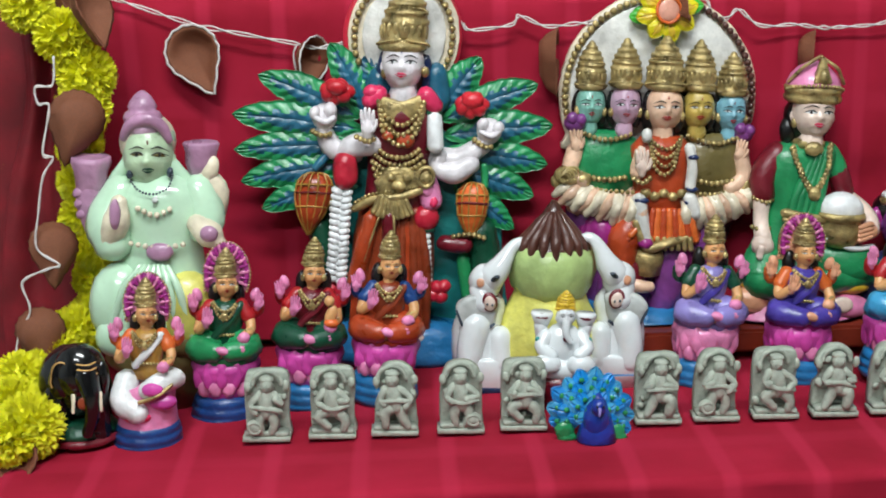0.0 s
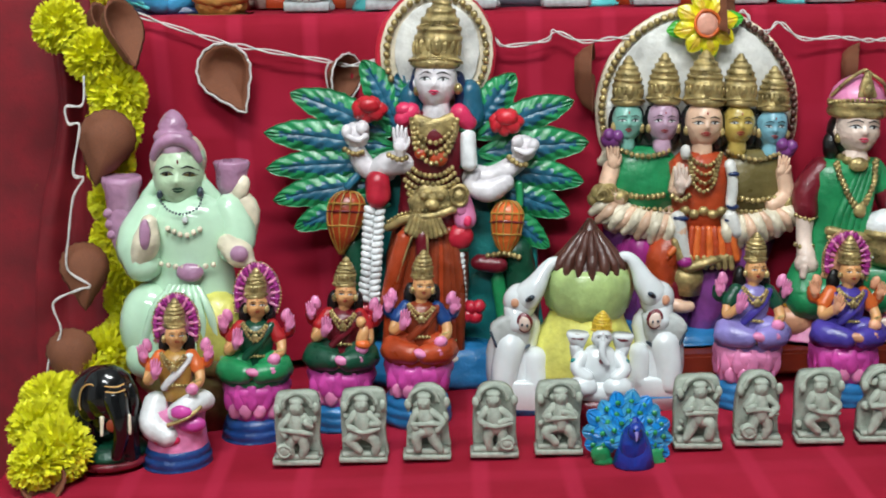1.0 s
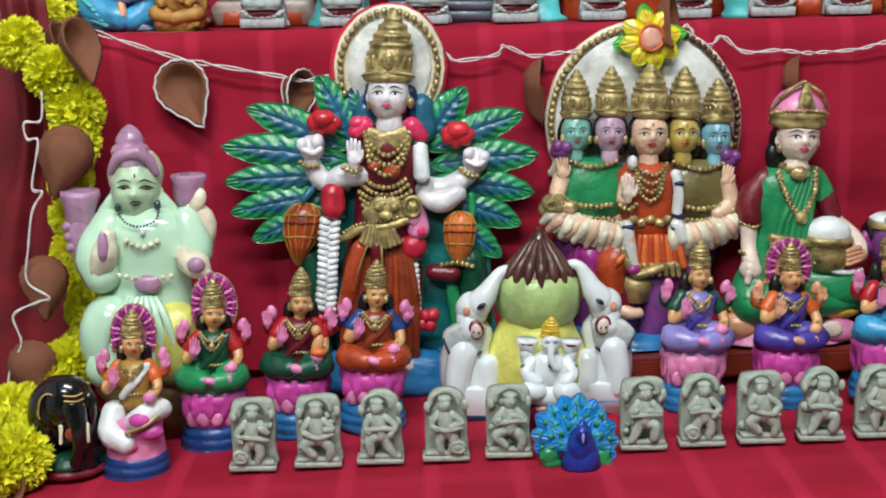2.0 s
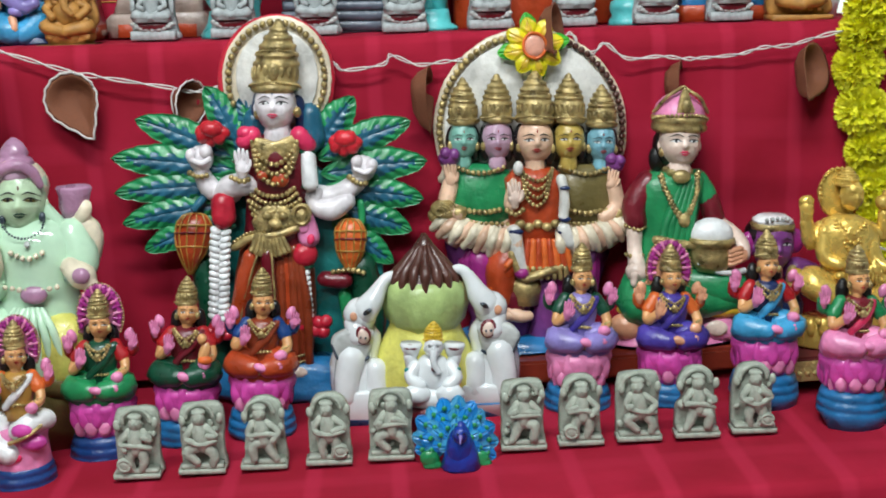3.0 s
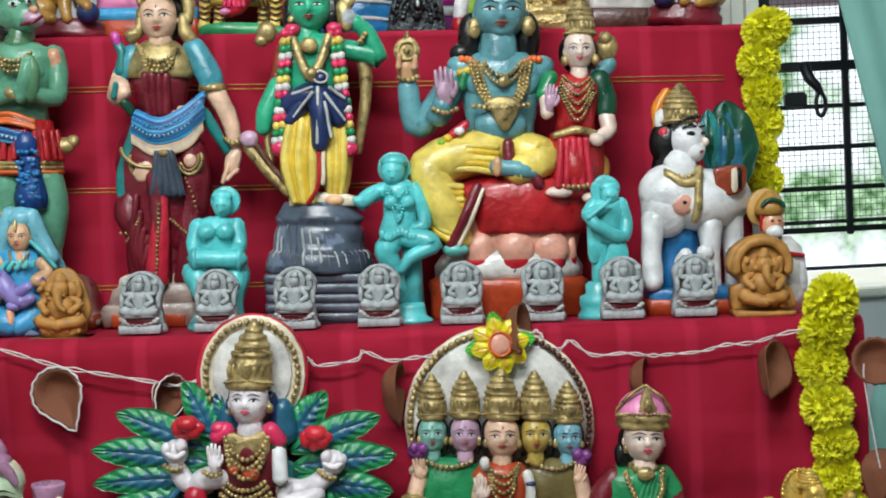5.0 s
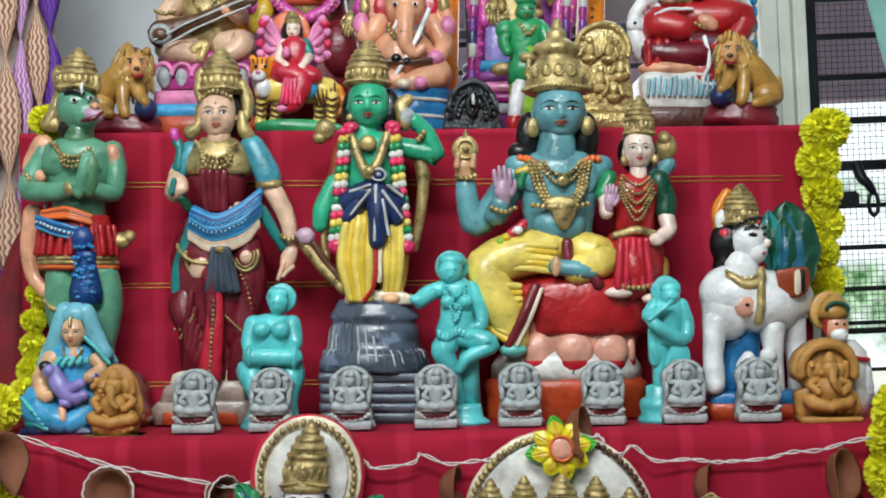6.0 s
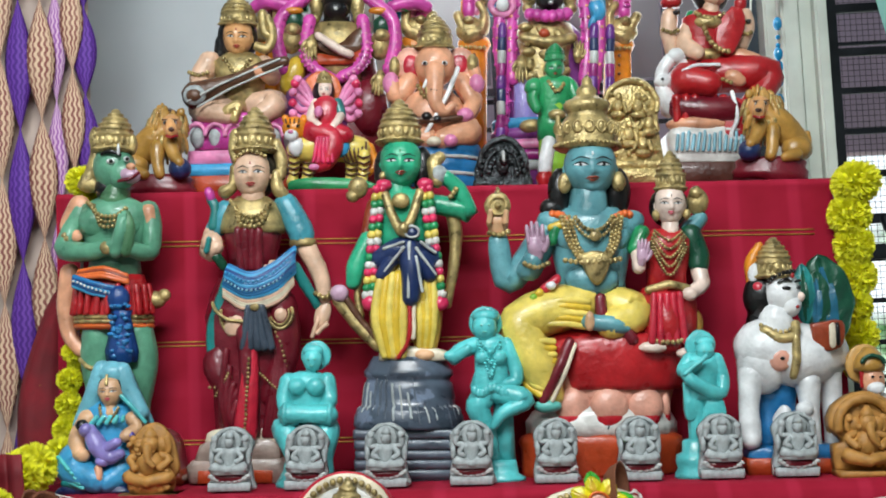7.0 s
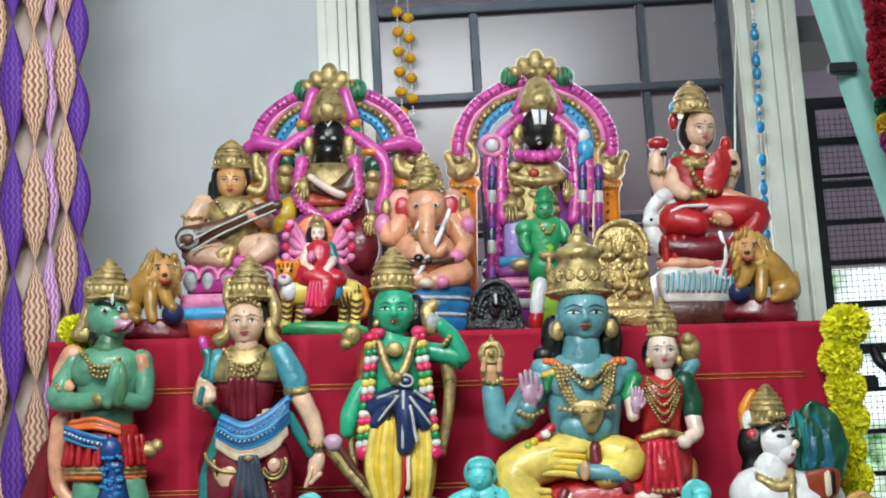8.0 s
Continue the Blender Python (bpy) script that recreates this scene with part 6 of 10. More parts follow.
    f.L("moss", [(176, 275, 26, 6), (174, 292, 28, 6)]).E("hair", 160, 268, 26, 26, 0).E("gold", 128, 262, 20, 16, 6, 14).E("gold", 138, 240, 14, 18, 6)
    f.E("sagegreen", 172, 232, 38, 44, 6, 36).E("sagegreen", 190, 245, 28, 28, 22, 22).E("palemauve", 208, 250, 20, 14, 34, 16, 12).L("maroon", [(192, 262, 3, 48), (212, 258, 3.5, 50), (226, 246, 2.5, 42)], n=6).E("peach", 212, 236, 9, 7, 44)
    f.L("hair", [(160, 212, 3, 40), (176, 208, 4, 44), (192, 214, 3, 42)], n=6).E("white", 176, 226, 8, 5, 42).E("black", 178, 226, 4, 4, 46).E("white", 204, 222, 6, 5, 42).E("black", 206, 222, 3.4, 3.6, 46).E("white", 190, 205, 3, 11, 44)
    f.crown(170, 206, 37, 82, 4, lean=0.05).E("gold", 138, 180, 12, 24, 4, 12).L("gold", [(140, 200, 10, 4), (132, 236, 12, 6), (120, 262, 14, 8)]).E("gold", 205, 190, 10, 20, 10)
    f.done(tier2(-0.344))


praying_monkey()


def queen():
    f = Fig("standing_queen_statue", "painted clay standing woman in maroon and turquoise drapery", "statue", (-0.160, 1.77, 1.033), (395, 785), 0.000848, (0.035, -0.043, 0.997, 0.014))
    f.P("dust", [(312, 792), (310, 762), (318, 752), (474, 748), (482, 760), (482, 792)], 44, 92, 6, smooth=False).P("dust", [(322, 752), (330, 726), (345, 718), (456, 714), (470, 724), (474, 750)], 38, 84, 6, smooth=False).P("cream", [(338, 722), (352, 700), (430, 692), (462, 706), (466, 720)], 34, 76, 6)
    for x in (350, 395, 440):
        f.P("brick", [(x - 20, 790), (x - 20, 768), (x + 20, 768), (x + 20, 790)], 47, 10, 2, smooth=False)
    f.V("maroon", 412, [(712, 56), (690, 58), (620, 62), (560, 70), (500, 76), (460, 66), (430, 52)], 4, 0.6, 10, 0.03)
    f.L("maroon", [(415, 530, 20, 40), (420, 600, 18, 42), (418, 700, 18, 40)]).L("maroon", [(370, 560, 26, 10), (362, 590, 28, 18), (390, 640, 22, 28)]).L("maroon", [(470, 480, 30, 16), (478, 560, 28, 16), (450, 640, 22, 20)])
    f.L("crimson", [(424, 560, 13, 50), (420, 630, 17, 50), (412, 705, 22, 46)], flat=0.6)
    for k in range(4):
        f.L("maroon", [(380 + 6 * k, 560 + 30 * k, 6, 44), (372 + 6 * k, 640 + 14 * k, 8, 42), (382 + 6 * k, 708, 8, 34)])
        f.L("maroon", [(466 + 6 * k, 560, 7, 34), (458 + 6 * k, 640, 8, 36), (446 + 6 * k, 706, 8, 32)])
    f.B("gold", [(422, 575, 62), (415, 695, 62)], 3, 8).B("gold", [(385, 600, 52), (360, 640, 40)], 2.6, 6).B("gold", [(440, 600, 52), (480, 640, 40)], 2.6, 6).B("gold", [(462, 520, 40), (478, 560, 44), (486, 600, 36)], 3, 9).B("gold", [(350, 625, 38), (372, 622, 42), (392, 600, 46)], 3, 9)
    f.E("blush", 394, 516, 17, 22, 44, 8, 30).arc("gold", 405, 470, 48, 40, 190, 350, 3.4, 52)
    f.folds(("cream", "blush", "cream"), [(378, 450, 46), (420, 470, 58), (468, 456, 52), (492, 428, 42)], [(378, 466, 44), (420, 488, 54), (470, 474, 48), (494, 446, 38)], 5, 5)
    f.folds(("blue", "sky", "deepblue", "blue"), [(386, 412, 48), (424, 428, 58), (462, 412, 52), (498, 380, 34)], [(376, 448, 46), (420, 468, 60), (468, 454, 54), (498, 424, 40)], 10, 4.6, 8)
    f.B("sky", [(382, 424, 58), (422, 442, 72), (464, 426, 64), (496, 394, 46)], 2.6, 8).B("palesky", [(379, 438, 58), (421, 457, 72), (467, 442, 64), (497, 410, 46)], 2.4, 8)
    for k in range(5):
        f.L("steel", [(420 + 6 * k, 485, 6, 56), (412 + 12 * k, 555, 8, 52)])
    f.E("gold", 432, 486, 9, 7, 60).arc("gold", 474, 496, 22, 26, 200, 380, 3, 46).arc("gold", 474, 496, 16, 19, 200, 380, 2.4, 47).arc("gold", 392, 500, 22, 30, 160, 340, 3, 44).E("blush", 474, 498, 12, 14, 40, 8)
    f.L("teal", [(382, 430, 10, 34), (368, 480, 13, 30), (352, 530, 12, 26), (356, 598, 10, 24)], flat=0.6).L("teal", [(498, 415, 11, 26), (518, 450, 10, 20), (535, 480, 8, 16)])
    f.V("blush", 425, [(445, 48), (420, 44), (400, 42)], 6, 0.62)
    f.V("maroon", 420, [(420, 40), (390, 44), (365, 50), (340, 54)], 8, 0.66)
    for k in range(4):
        f.L("maroon", [(405 + 10 * k, 415, 8, 38), (400 + 12 * k, 350, 8, 42)])
    f.V("gold", 420, [(352, 58), (340, 60), (320, 56), (300, 46), (285, 28)], 8, 0.64)
    for q in range(3):
        f.B("gold", [(385 + 4 * q, 296 + 3 * q, 34), (402, 318 + 8 * q, 46), (424, 326 + 9 * q, 50), (446, 316 + 8 * q, 46), (460 - 4 * q, 294 + 3 * q, 34)], 4.2, 8.4)
    f.L("blush", [(422, 258, 18, 14), (422, 288, 22, 14)])
    f.L("seablue", [(480, 300, 22, 4), (504, 345, 24, 6), (508, 362, 22, 8)]).V("gold", 510, [(376, 24), (368, 25), (362, 22)], 8, 0.9)
    f.L("blush", [(515, 375, 19, 8), (540, 425, 16, 12), (550, 465, 13, 16)]).B("gold", [(534, 460, 26), (550, 468, 30), (562, 458, 26)], 4.5, 8).E("blush", 545, 498, 14, 26, 16, 9, 22).L("blush", [(538, 505, 5, 22), (528, 535, 4, 22)], n=6).L("blush", [(552, 515, 5, 22), (536, 530, 4, 22)], n=6)
    f.L("seablue", [(370, 310, 20, 4), (352, 345, 18, 6)]).L("blush", [(348, 350, 16, 8), (345, 385, 18, 18), (360, 378, 14, 34)]).E("blush", 352, 372, 20, 22, 30, 14).L("teal", [(345, 385, 6, 44), (350, 365, 5, 46)]).L("teal", [(352, 340, 12, 14), (355, 310, 10, 14), (345, 288, 8, 14)]).E("hotpink", 345, 282, 9, 14, 18, 8, -20).L("darkgreen", [(360, 395, 9, 30), (372, 412, 8, 26)])
    f.E("hair", 424, 240, 42, 50, -2, 34).face(421, 246, 33, 44, "blush", 16, 0.05, lips="redp")
    f.crown(425, 208, 38, 86, 6).L("gold", [(390, 170, 10, 6), (386, 200, 10, 8), (392, 225, 8, 10)]).L("gold", [(462, 190, 10, 6), (472, 220, 12, 6), (470, 250, 10, 8)])
    f.L("gold", [(388, 235, 9, 12), (386, 265, 10, 12), (370, 278, 12, 10)]).L("gold", [(462, 245, 9, 12), (466, 270, 12, 12), (474, 282, 12, 10)]).B("gold", [(392, 222, 34), (420, 208, 46), (452, 218, 36)], 4, 8)
    f.done(tier2(-0.158))


queen()


def green_prince():
    f = Fig("standing_prince_statue", "green-skinned painted prince statue in yellow on a tall black pedestal", "statue", (0.098, 1.76, 1.019), (700, 790), 0.000841, (0.042, -0.043, 0.998, 0.022))
    for y0, y1, w in ((800, 783, 92), (783, 766, 90), (766, 749, 92), (749, 732, 90), (732, 714, 92), (714, 697, 94)):
        f.P("stepgrey", [(695 - w, y0), (695 - w, y1 + 2), (695 + w, y1 + 2), (695 + w, y0)], 58, 116, 4, smooth=False)
    f.V("marble", 695, [(698, 96), (692, 98), (680, 97), (668, 93), (662, 90), (660, 84), (642, 82), (626, 79), (620, 78), (616, 74), (610, 74), (606, 79), (598, 79), (592, 74), (580, 68), (572, 62)], 0, 0.72, n=32)
    rs = random.Random(12)
    for k in range(18):
        a = radians(10 + 9.4 * k)
        y0, y1, wd = rs.uniform(664, 690), rs.uniform(604, 640), rs.uniform(1.6, 3.4)
        rad = lambda yy: np.interp(yy, [572, 580, 592, 598, 606, 610, 616, 620, 626, 642, 660, 662, 668, 680, 692], [62, 68, 74, 79, 79, 74, 74, 78, 79, 82, 84, 90, 93, 97, 98])
        f.L(rs.choice(("palestone", "stepgrey", "stepgrey", "silver")), [(695 + (rad(yy) - wd * 0.7) * math.cos(a + (y0 - yy) * 0.0016), yy, wd, 0.72 * (rad(yy) - wd * 0.7) * math.sin(a)) for yy in np.linspace(y0, y1, 12)], n=6)
    f.P("cream", [(645, 580), (650, 562), (700, 555), (758, 562), (765, 580)], 40, 70, 8)
    f.E("skin", 675, 570, 18, 10, 40).E("skin", 725, 570, 18, 10, 38)
    f.L("butter", [(665, 440, 34, 14), (662, 510, 34, 18), (672, 568, 24, 22)]).L("butter", [(725, 440, 30, 12), (728, 510, 28, 14), (726, 560, 20, 16)])
    f.V("yellow", 692, [(480, 62), (450, 62), (420, 56), (395, 50)], 8, 0.58)
    for k in range(5):
        f.L("yellow" if k % 2 else "butter", [(650 + 10 * k, 430, 8, 42), (640 + 12 * k, 500, 9, 48), (655 + 8 * k, 570, 7, 44)])
        f.L("yellow" if k % 2 else "butter", [(712 + 7 * k, 430, 7, 38), (718 + 6 * k, 500, 8, 42), (716 + 5 * k, 555, 6, 36)])
    f.L("redp", [(700, 470, 4, 54), (698, 540, 4, 56), (680, 574, 4, 50)]).L("cream", [(708, 470, 4, 52), (706, 540, 4, 54)])
    f.L("navy", [(650, 400, 22, 30), (690, 385, 22, 44), (735, 398, 22, 30)]).L("navy", [(700, 385, 20, 48), (705, 430, 20, 52), (702, 470, 16, 52)]).L("navy", [(720, 400, 18, 44), (735, 430, 14, 44)]).L("navy", [(670, 400, 16, 44), (650, 430, 12, 42)])
    for a, b in (((700, 375), (698, 470)), ((690, 385), (655, 425)), ((712, 385), (745, 430)), ((655, 385), (690, 375)), ((720, 375), (745, 392)), ((712, 400), (722, 460))):
        f.L("silver", [(*a, 3, 66 if 660 < a[0] < 730 else 54), (*b, 3, 68 if 680 < b[0] < 730 else 52)], n=6)
    f.E("navy", 705, 358, 14, 12, 54).arc("silver", 705, 356, 12, 10, 0, 340, 2.5, 62)
    f.V("jade", 685, [(390, 48), (360, 46), (320, 54), (295, 56), (275, 40)], 8, 0.6)
    f.L("jade", [(678, 262, 22, 12), (678, 285, 26, 12)])
    # garland of striped segments on both sides
    cols = ("rose", "butter", "leaf", "chalk", "rose", "leaf", "butter", "chalk", "rose", "leaf", "chalk", "rose", "butter", "leaf", "chalk")
    for k, c in enumerate(cols):
        for sx, x0, dx in ((-1, 646, -1.35), (1, 728, 1.6)):
            f.E(c, x0 + dx * k - 5, 278 + 13.4 * k, 8, 8.5, 36, 9).E(c, x0 + dx * k + 6, 276 + 13.4 * k, 8, 8.5, 36, 9)
    f.E("rose", 630, 478, 16, 15, 34).E("rose", 752, 480, 16, 14, 34).E("rose", 655, 270, 15, 11, 34).E("rose", 728, 268, 15, 11, 34)
    for q in range(2):
        f.L("gold", [(658, 290, 8, 46), (672, 330, 8, 54), (690, 352 + q * 6, 9, 56), (706, 325, 8, 54), (718, 285, 8, 44)])
    f.E("gold", 685, 300, 16, 14, 50, 8).E("gold", 690, 350, 12, 12, 58)
    # arms, bow and quiver
    f.L("jade", [(740, 300, 18, 4), (790, 310, 18, 6), (805, 318, 16, 8), (790, 280, 14, 12), (765, 255, 14, 18)]).B("gold", [(772, 290, 26), (786, 272, 30)], 5, 8).E("palestone", 752, 250, 14, 18, 24, 12).L("gold", [(748, 262, 12, 22), (742, 230, 14, 14), (752, 218, 12, 12)])
    f.L("jade", [(625, 365, 18, 4), (604, 410, 18, 8), (598, 440, 14, 12)]).L("rust", [(632, 300, 12, -6), (618, 380, 12, -4), (622, 470, 12, -4)]).E("palemauve", 574, 460, 17, 16, 18, 12).L("gold", [(570, 472, 11, 10), (600, 510, 11, 10), (640, 555, 9, 14)]).L("brown", [(585, 470, 7, 14), (615, 512, 7, 14), (645, 548, 6, 16)]).L("gold", [(615, 420, 6, 8), (604, 460, 6, 8), (612, 500, 6, 8)])
    f.L("gold", [(772, 300, 14, -4), (780, 350, 12, -2), (778, 400, 10, -2), (765, 480, 8, -2)]).E("gold", 606, 270, 18, 20, 6, 14).E("gold", 596, 285, 12, 12, 8)
    f.E("hair", 652, 240, 18, 40, 4, 18).E("hair", 722, 240, 20, 44, 4, 20).face(684, 228, 37, 46, "jade", 16, 0.0, mark="green", lips="lip")
    f.crown(681, 194, 40, 84, 6).E("gold", 652, 252, 7, 8, 26)
    f.done(tier2(0.098))


green_prince()


def seated_couple():
    f = Fig("seated_couple_statue", "painted clay blue-skinned deity with consort on a red lotus", "statue", (0.385, 1.745, 1.009), (1045, 790), 0.000831, (0.049, -0.043, 1.000, 0.029))
    f.V("brick", 1035, [(792, 138), (775, 140), (735, 142), (725, 146), (715, 142), (708, 130)], 6, 0.42)
    f.V("chalk", 1035, [(712, 128), (690, 130), (670, 118), (655, 90)], 8, 0.42, 14, 0.03)
    for k in range(16):
        f.L("steel", [(930 + 14 * k, 700 - 3 * (k % 2), 1.6, 60 - abs(k - 8) * 4), (945 + 13 * k, 678, 1.6, 60 - abs(k - 8) * 4)], n=6)
    f.petals("flesh", 1045, 692, 104, 60, 4, 10, 0.42, 34).petals("leafred", 1045, 698, 106, 34, 5, 10, 0.42, 28)
    f.V("flesh", 1050, [(668, 100), (640, 106), (610, 116), (590, 122), (575, 124)], 8, 0.42, 13, 0.05)
    f.V("redp", 1056, [(632, 112), (622, 119), (600, 125), (570, 128), (545, 122), (530, 96)], 8, 0.44, 9, 0.05)
    for k in range(5):
        f.E("redp", 960 + 48 * k, 572, 34, 30, 36 - abs(k - 2) * 5, 14)
    # legs in yellow cloth
    f.L("butter", [(1000, 480, 40, 20), (925, 500, 42, 30), (890, 515, 36, 36)]).L("butter", [(890, 520, 36, 38), (920, 590, 36, 44), (945, 640, 24, 46)]).L("butter", [(1060, 485, 36, 20), (1095, 500, 34, 34), (1050, 520, 28, 52)])
    for k in range(8):
        f.L("yellow" if k % 2 else "butter", [(870 + 4 * k, 516 + 15 * k, 7, 50), (902 + 4 * k, 544 + 14 * k, 8, 64), (948 + k, 550 + 11 * k, 6, 60)])
    for k in range(5):
        f.L("yellow" if k % 2 else "butter", [(905, 488 + 8 * k, 6, 52), (960, 478 + 10 * k, 7, 59), (1010, 480 + 11 * k, 6, 54)])
    f.L("maroon", [(975, 550, 9, 66), (955, 600, 10, 72), (930, 650, 8, 66)]).L("cream", [(985, 555, 4, 68), (966, 605, 4, 76), (945, 650, 4, 70)])
    f.E("seafoam", 938, 660, 24, 12, 60, 14).L("bluegrey", [(1010, 515, 14, 60), (1050, 520, 16, 66), (1070, 525, 14, 60)]).E("skin", 1010, 515, 9, 18, 72, 8)
    for y0, y1 in ((475, 505), (515, 545)):
        f.L("maroon", [(1030 + (y0 - 475) * 0.9, y0, 10, 56), (1032 + (y0 - 475) * 1.3, y1, 11, 60)])
    # blue torso
    f.V("bluegrey", 1020, [(470, 62), (440, 60), (400, 68), (360, 76), (330, 74), (310, 48)], 6, 0.6)
    f.E("bluegrey", 1018, 440, 48, 30, 36, 20).E("bluegrey", 990, 365, 36, 28, 30, 18).E("bluegrey", 1052, 365, 34, 28, 30, 18).L("bluegrey", [(1015, 290, 34, 14), (1015, 325, 38, 12)])
    f.E("bluegrey", 956, 338, 34, 24, 10, 22, 20).E("bluegrey", 1085, 338, 32, 22, 8, 20, -20).B("orange", [(950, 322, 26), (966, 326, 34), (978, 336, 40)], 7, 10).B("orange", [(1060, 330, 38), (1076, 324, 32), (1094, 326, 24)], 7, 10).L("green", [(955, 350, 10, 32), (950, 372, 9, 34)]).L("yellow", [(968, 342, 9, 34), (948, 348, 8, 32)])
    f.L("bluegrey", [(945, 345, 26, 2), (880, 435, 24, 4), (862, 420, 22, 6), (855, 370, 19, 10)]).B("gold", [(838, 355, 26), (855, 360, 30), (872, 354, 26)], 5, 9).L("skin", [(855, 350, 17, 12), (853, 334, 20, 14)]).P("gold", [(p[0], p[1]) for p in f.ring(853, 308, 23, 25, 0, 340, 16)], 32, 12, 4).arc("gold", 853, 308, 15, 16, 0, 355, 3, 34).E("gold", 853, 308, 6, 6, 34, 6).L("gold", [(853, 284, 6, 26), (853, 276, 3, 24)], n=8).L("skin", [(838, 336, 6, 34), (840, 318, 5, 38)], n=8).L("skin", [(866, 338, 6, 34), (868, 320, 5, 38)], n=8)
    f.L("bluegrey", [(935, 370, 24, 10), (905, 425, 22, 20), (915, 405, 18, 34)]).palm(920, 378, 32, "palemauve", 46, -6).B("gold", [(900, 412, 48), (920, 420, 54), (940, 412, 48)], 5, 9)
    for a in range(3):
        f.B("gold", [(964 + 7 * a, 330, 42), (980 + 7 * a, 385, 56), (1020, 428 - 7 * a, 62), (1058 - 6 * a, 385, 56), (1072 - 7 * a, 325, 41)], 4.2, 7.6)
    f.P("gold", [(990, 400), (1020, 392), (1048, 402), (1040, 435), (1024, 452), (1008, 435)], 66, 10, 5).B("gold", [(988, 332, 46), (1004, 350, 54), (1022, 356, 57), (1040, 348, 54), (1054, 330, 46)], 4.4, 8).B("gold", [(984, 338, 47), (1002, 362, 56), (1022, 370, 59), (1042, 360, 56), (1058, 336, 47)], 3.6, 7).E("gold", 1022, 366, 11, 10, 60, 5).B("gold", [(970, 408, 52), (1000, 412, 62), (1045, 410, 62), (1072, 405, 48)], 5, 10)
    f.L("crimson", [(955, 440, 9, 46), (935, 458, 9, 50)]).E("white", 945, 452, 9, 8, 58).E("yellow", 925, 465, 9, 8, 54).E("lime", 915, 472, 8, 7, 54)
    f.E("hair", 965, 280, 22, 44, 2, 20).E("hair", 1068, 282, 24, 46, 2, 20).E("hair", 950, 310, 22, 18, 6)
    f.face(1018, 240, 47, 52, "bluegrey", 18, 0.0, lips="rust", mark="white").E("gold", 972, 268, 13, 18, 26, 9).E("gold", 1068, 266, 13, 18, 26, 9)
    f.V("gold", 1014, [(208, 50), (204, 57), (196, 58), (190, 55), (184, 56), (178, 52), (166, 50), (152, 42), (142, 35), (138, 37), (132, 42), (124, 42), (118, 38), (114, 28), (106, 17), (100, 19), (94, 16), (88, 10), (78, 9), (70, 2)], 8, 0.95, n=28)
    f.B("gold", [(1014 + 58 * math.cos(radians(a)), 200, 8 + 55 * math.sin(radians(a))) for a in range(0, 181, 12)], 4, 8)
    for k in range(7):
        a = radians(18 + 24 * k)
        f.E("gold", 1014 + 52 * math.cos(a), 172, 10 * max(0.5, math.sin(a)), 13, 8 + 50 * math.sin(a), 5).arc("gold", 1014 + 52 * math.cos(a), 172, 8 * max(0.5, math.sin(a)), 10, 0, 340, 2, 13 + 50 * math.sin(a), 8)
    # consort
    f.V("redp", 1150, [(560, 46), (520, 54), (480, 54), (455, 44)], 20, 0.7).L("redp", [(1140, 480, 30, 34), (1150, 520, 28, 48), (1150, 552, 22, 48)])
    for k in range(5):
        f.L("crimson", [(1122 + 11 * k, 470, 6, 62), (1118 + 14 * k, 550, 7, 68)])
    f.E("fair", 1120, 560, 26, 10, 62, 12).E("fair", 1175, 570, 16, 9, 60, 12).B("gold", [(1118, 548, 66), (1150, 552, 74), (1180, 545, 66)], 5, 9)
    f.V("redp", 1152, [(460, 36), (430, 34), (400, 40), (370, 44), (350, 24)], 20, 0.65)
    for k in range(5):
        f.B("gold", [(1128 - 2 * k, 356 + 6 * k, 42), (1142, 368 + 14 * k, 48), (1152, 374 + 15 * k, 50), (1164, 368 + 14 * k, 48), (1178 + 2 * k, 356 + 6 * k, 42)], 3, 6)
    f.L("gold", [(1115, 460, 7, 48), (1150, 452, 8, 56), (1185, 458, 7, 46)]).L("darkgreen", [(1195, 360, 20, 16), (1208, 395, 20, 18), (1208, 415, 18, 22)]).L("fair", [(1208, 425, 15, 24), (1210, 450, 14, 34), (1190, 465, 12, 46)]).E("fair", 1185, 468, 14, 12, 56).L("green", [(1108, 358, 16, 20), (1095, 385, 14, 30)])
    f.L("fair", [(1100, 395, 13, 34), (1100, 420, 12, 42)]).palm(1105, 398, 22, "palemauve", 54, 4).L("bluegrey", [(1195, 350, 18, 6), (1215, 330, 14, 4)]).E("gold", 1210, 300, 20, 24, 8, 14).E("gold", 1205, 285, 12, 12, 18)
    f.L("fair", [(1158, 335, 14, 26), (1158, 352, 16, 26)]).E("hair", 1158, 310, 36, 38, 12, 24).face(1158, 308, 27, 36, "fair", 26, -0.05, lips="rose", mark="black").crown(1160, 284, 28, 74, 20).E("gold", 1132, 328, 7, 10, 34).E("gold", 1186, 326, 7, 10, 34)
    f.E("ochre", 1200, 520, 16, 30, 10)
    f.done(tier2(0.384))


seated_couple()


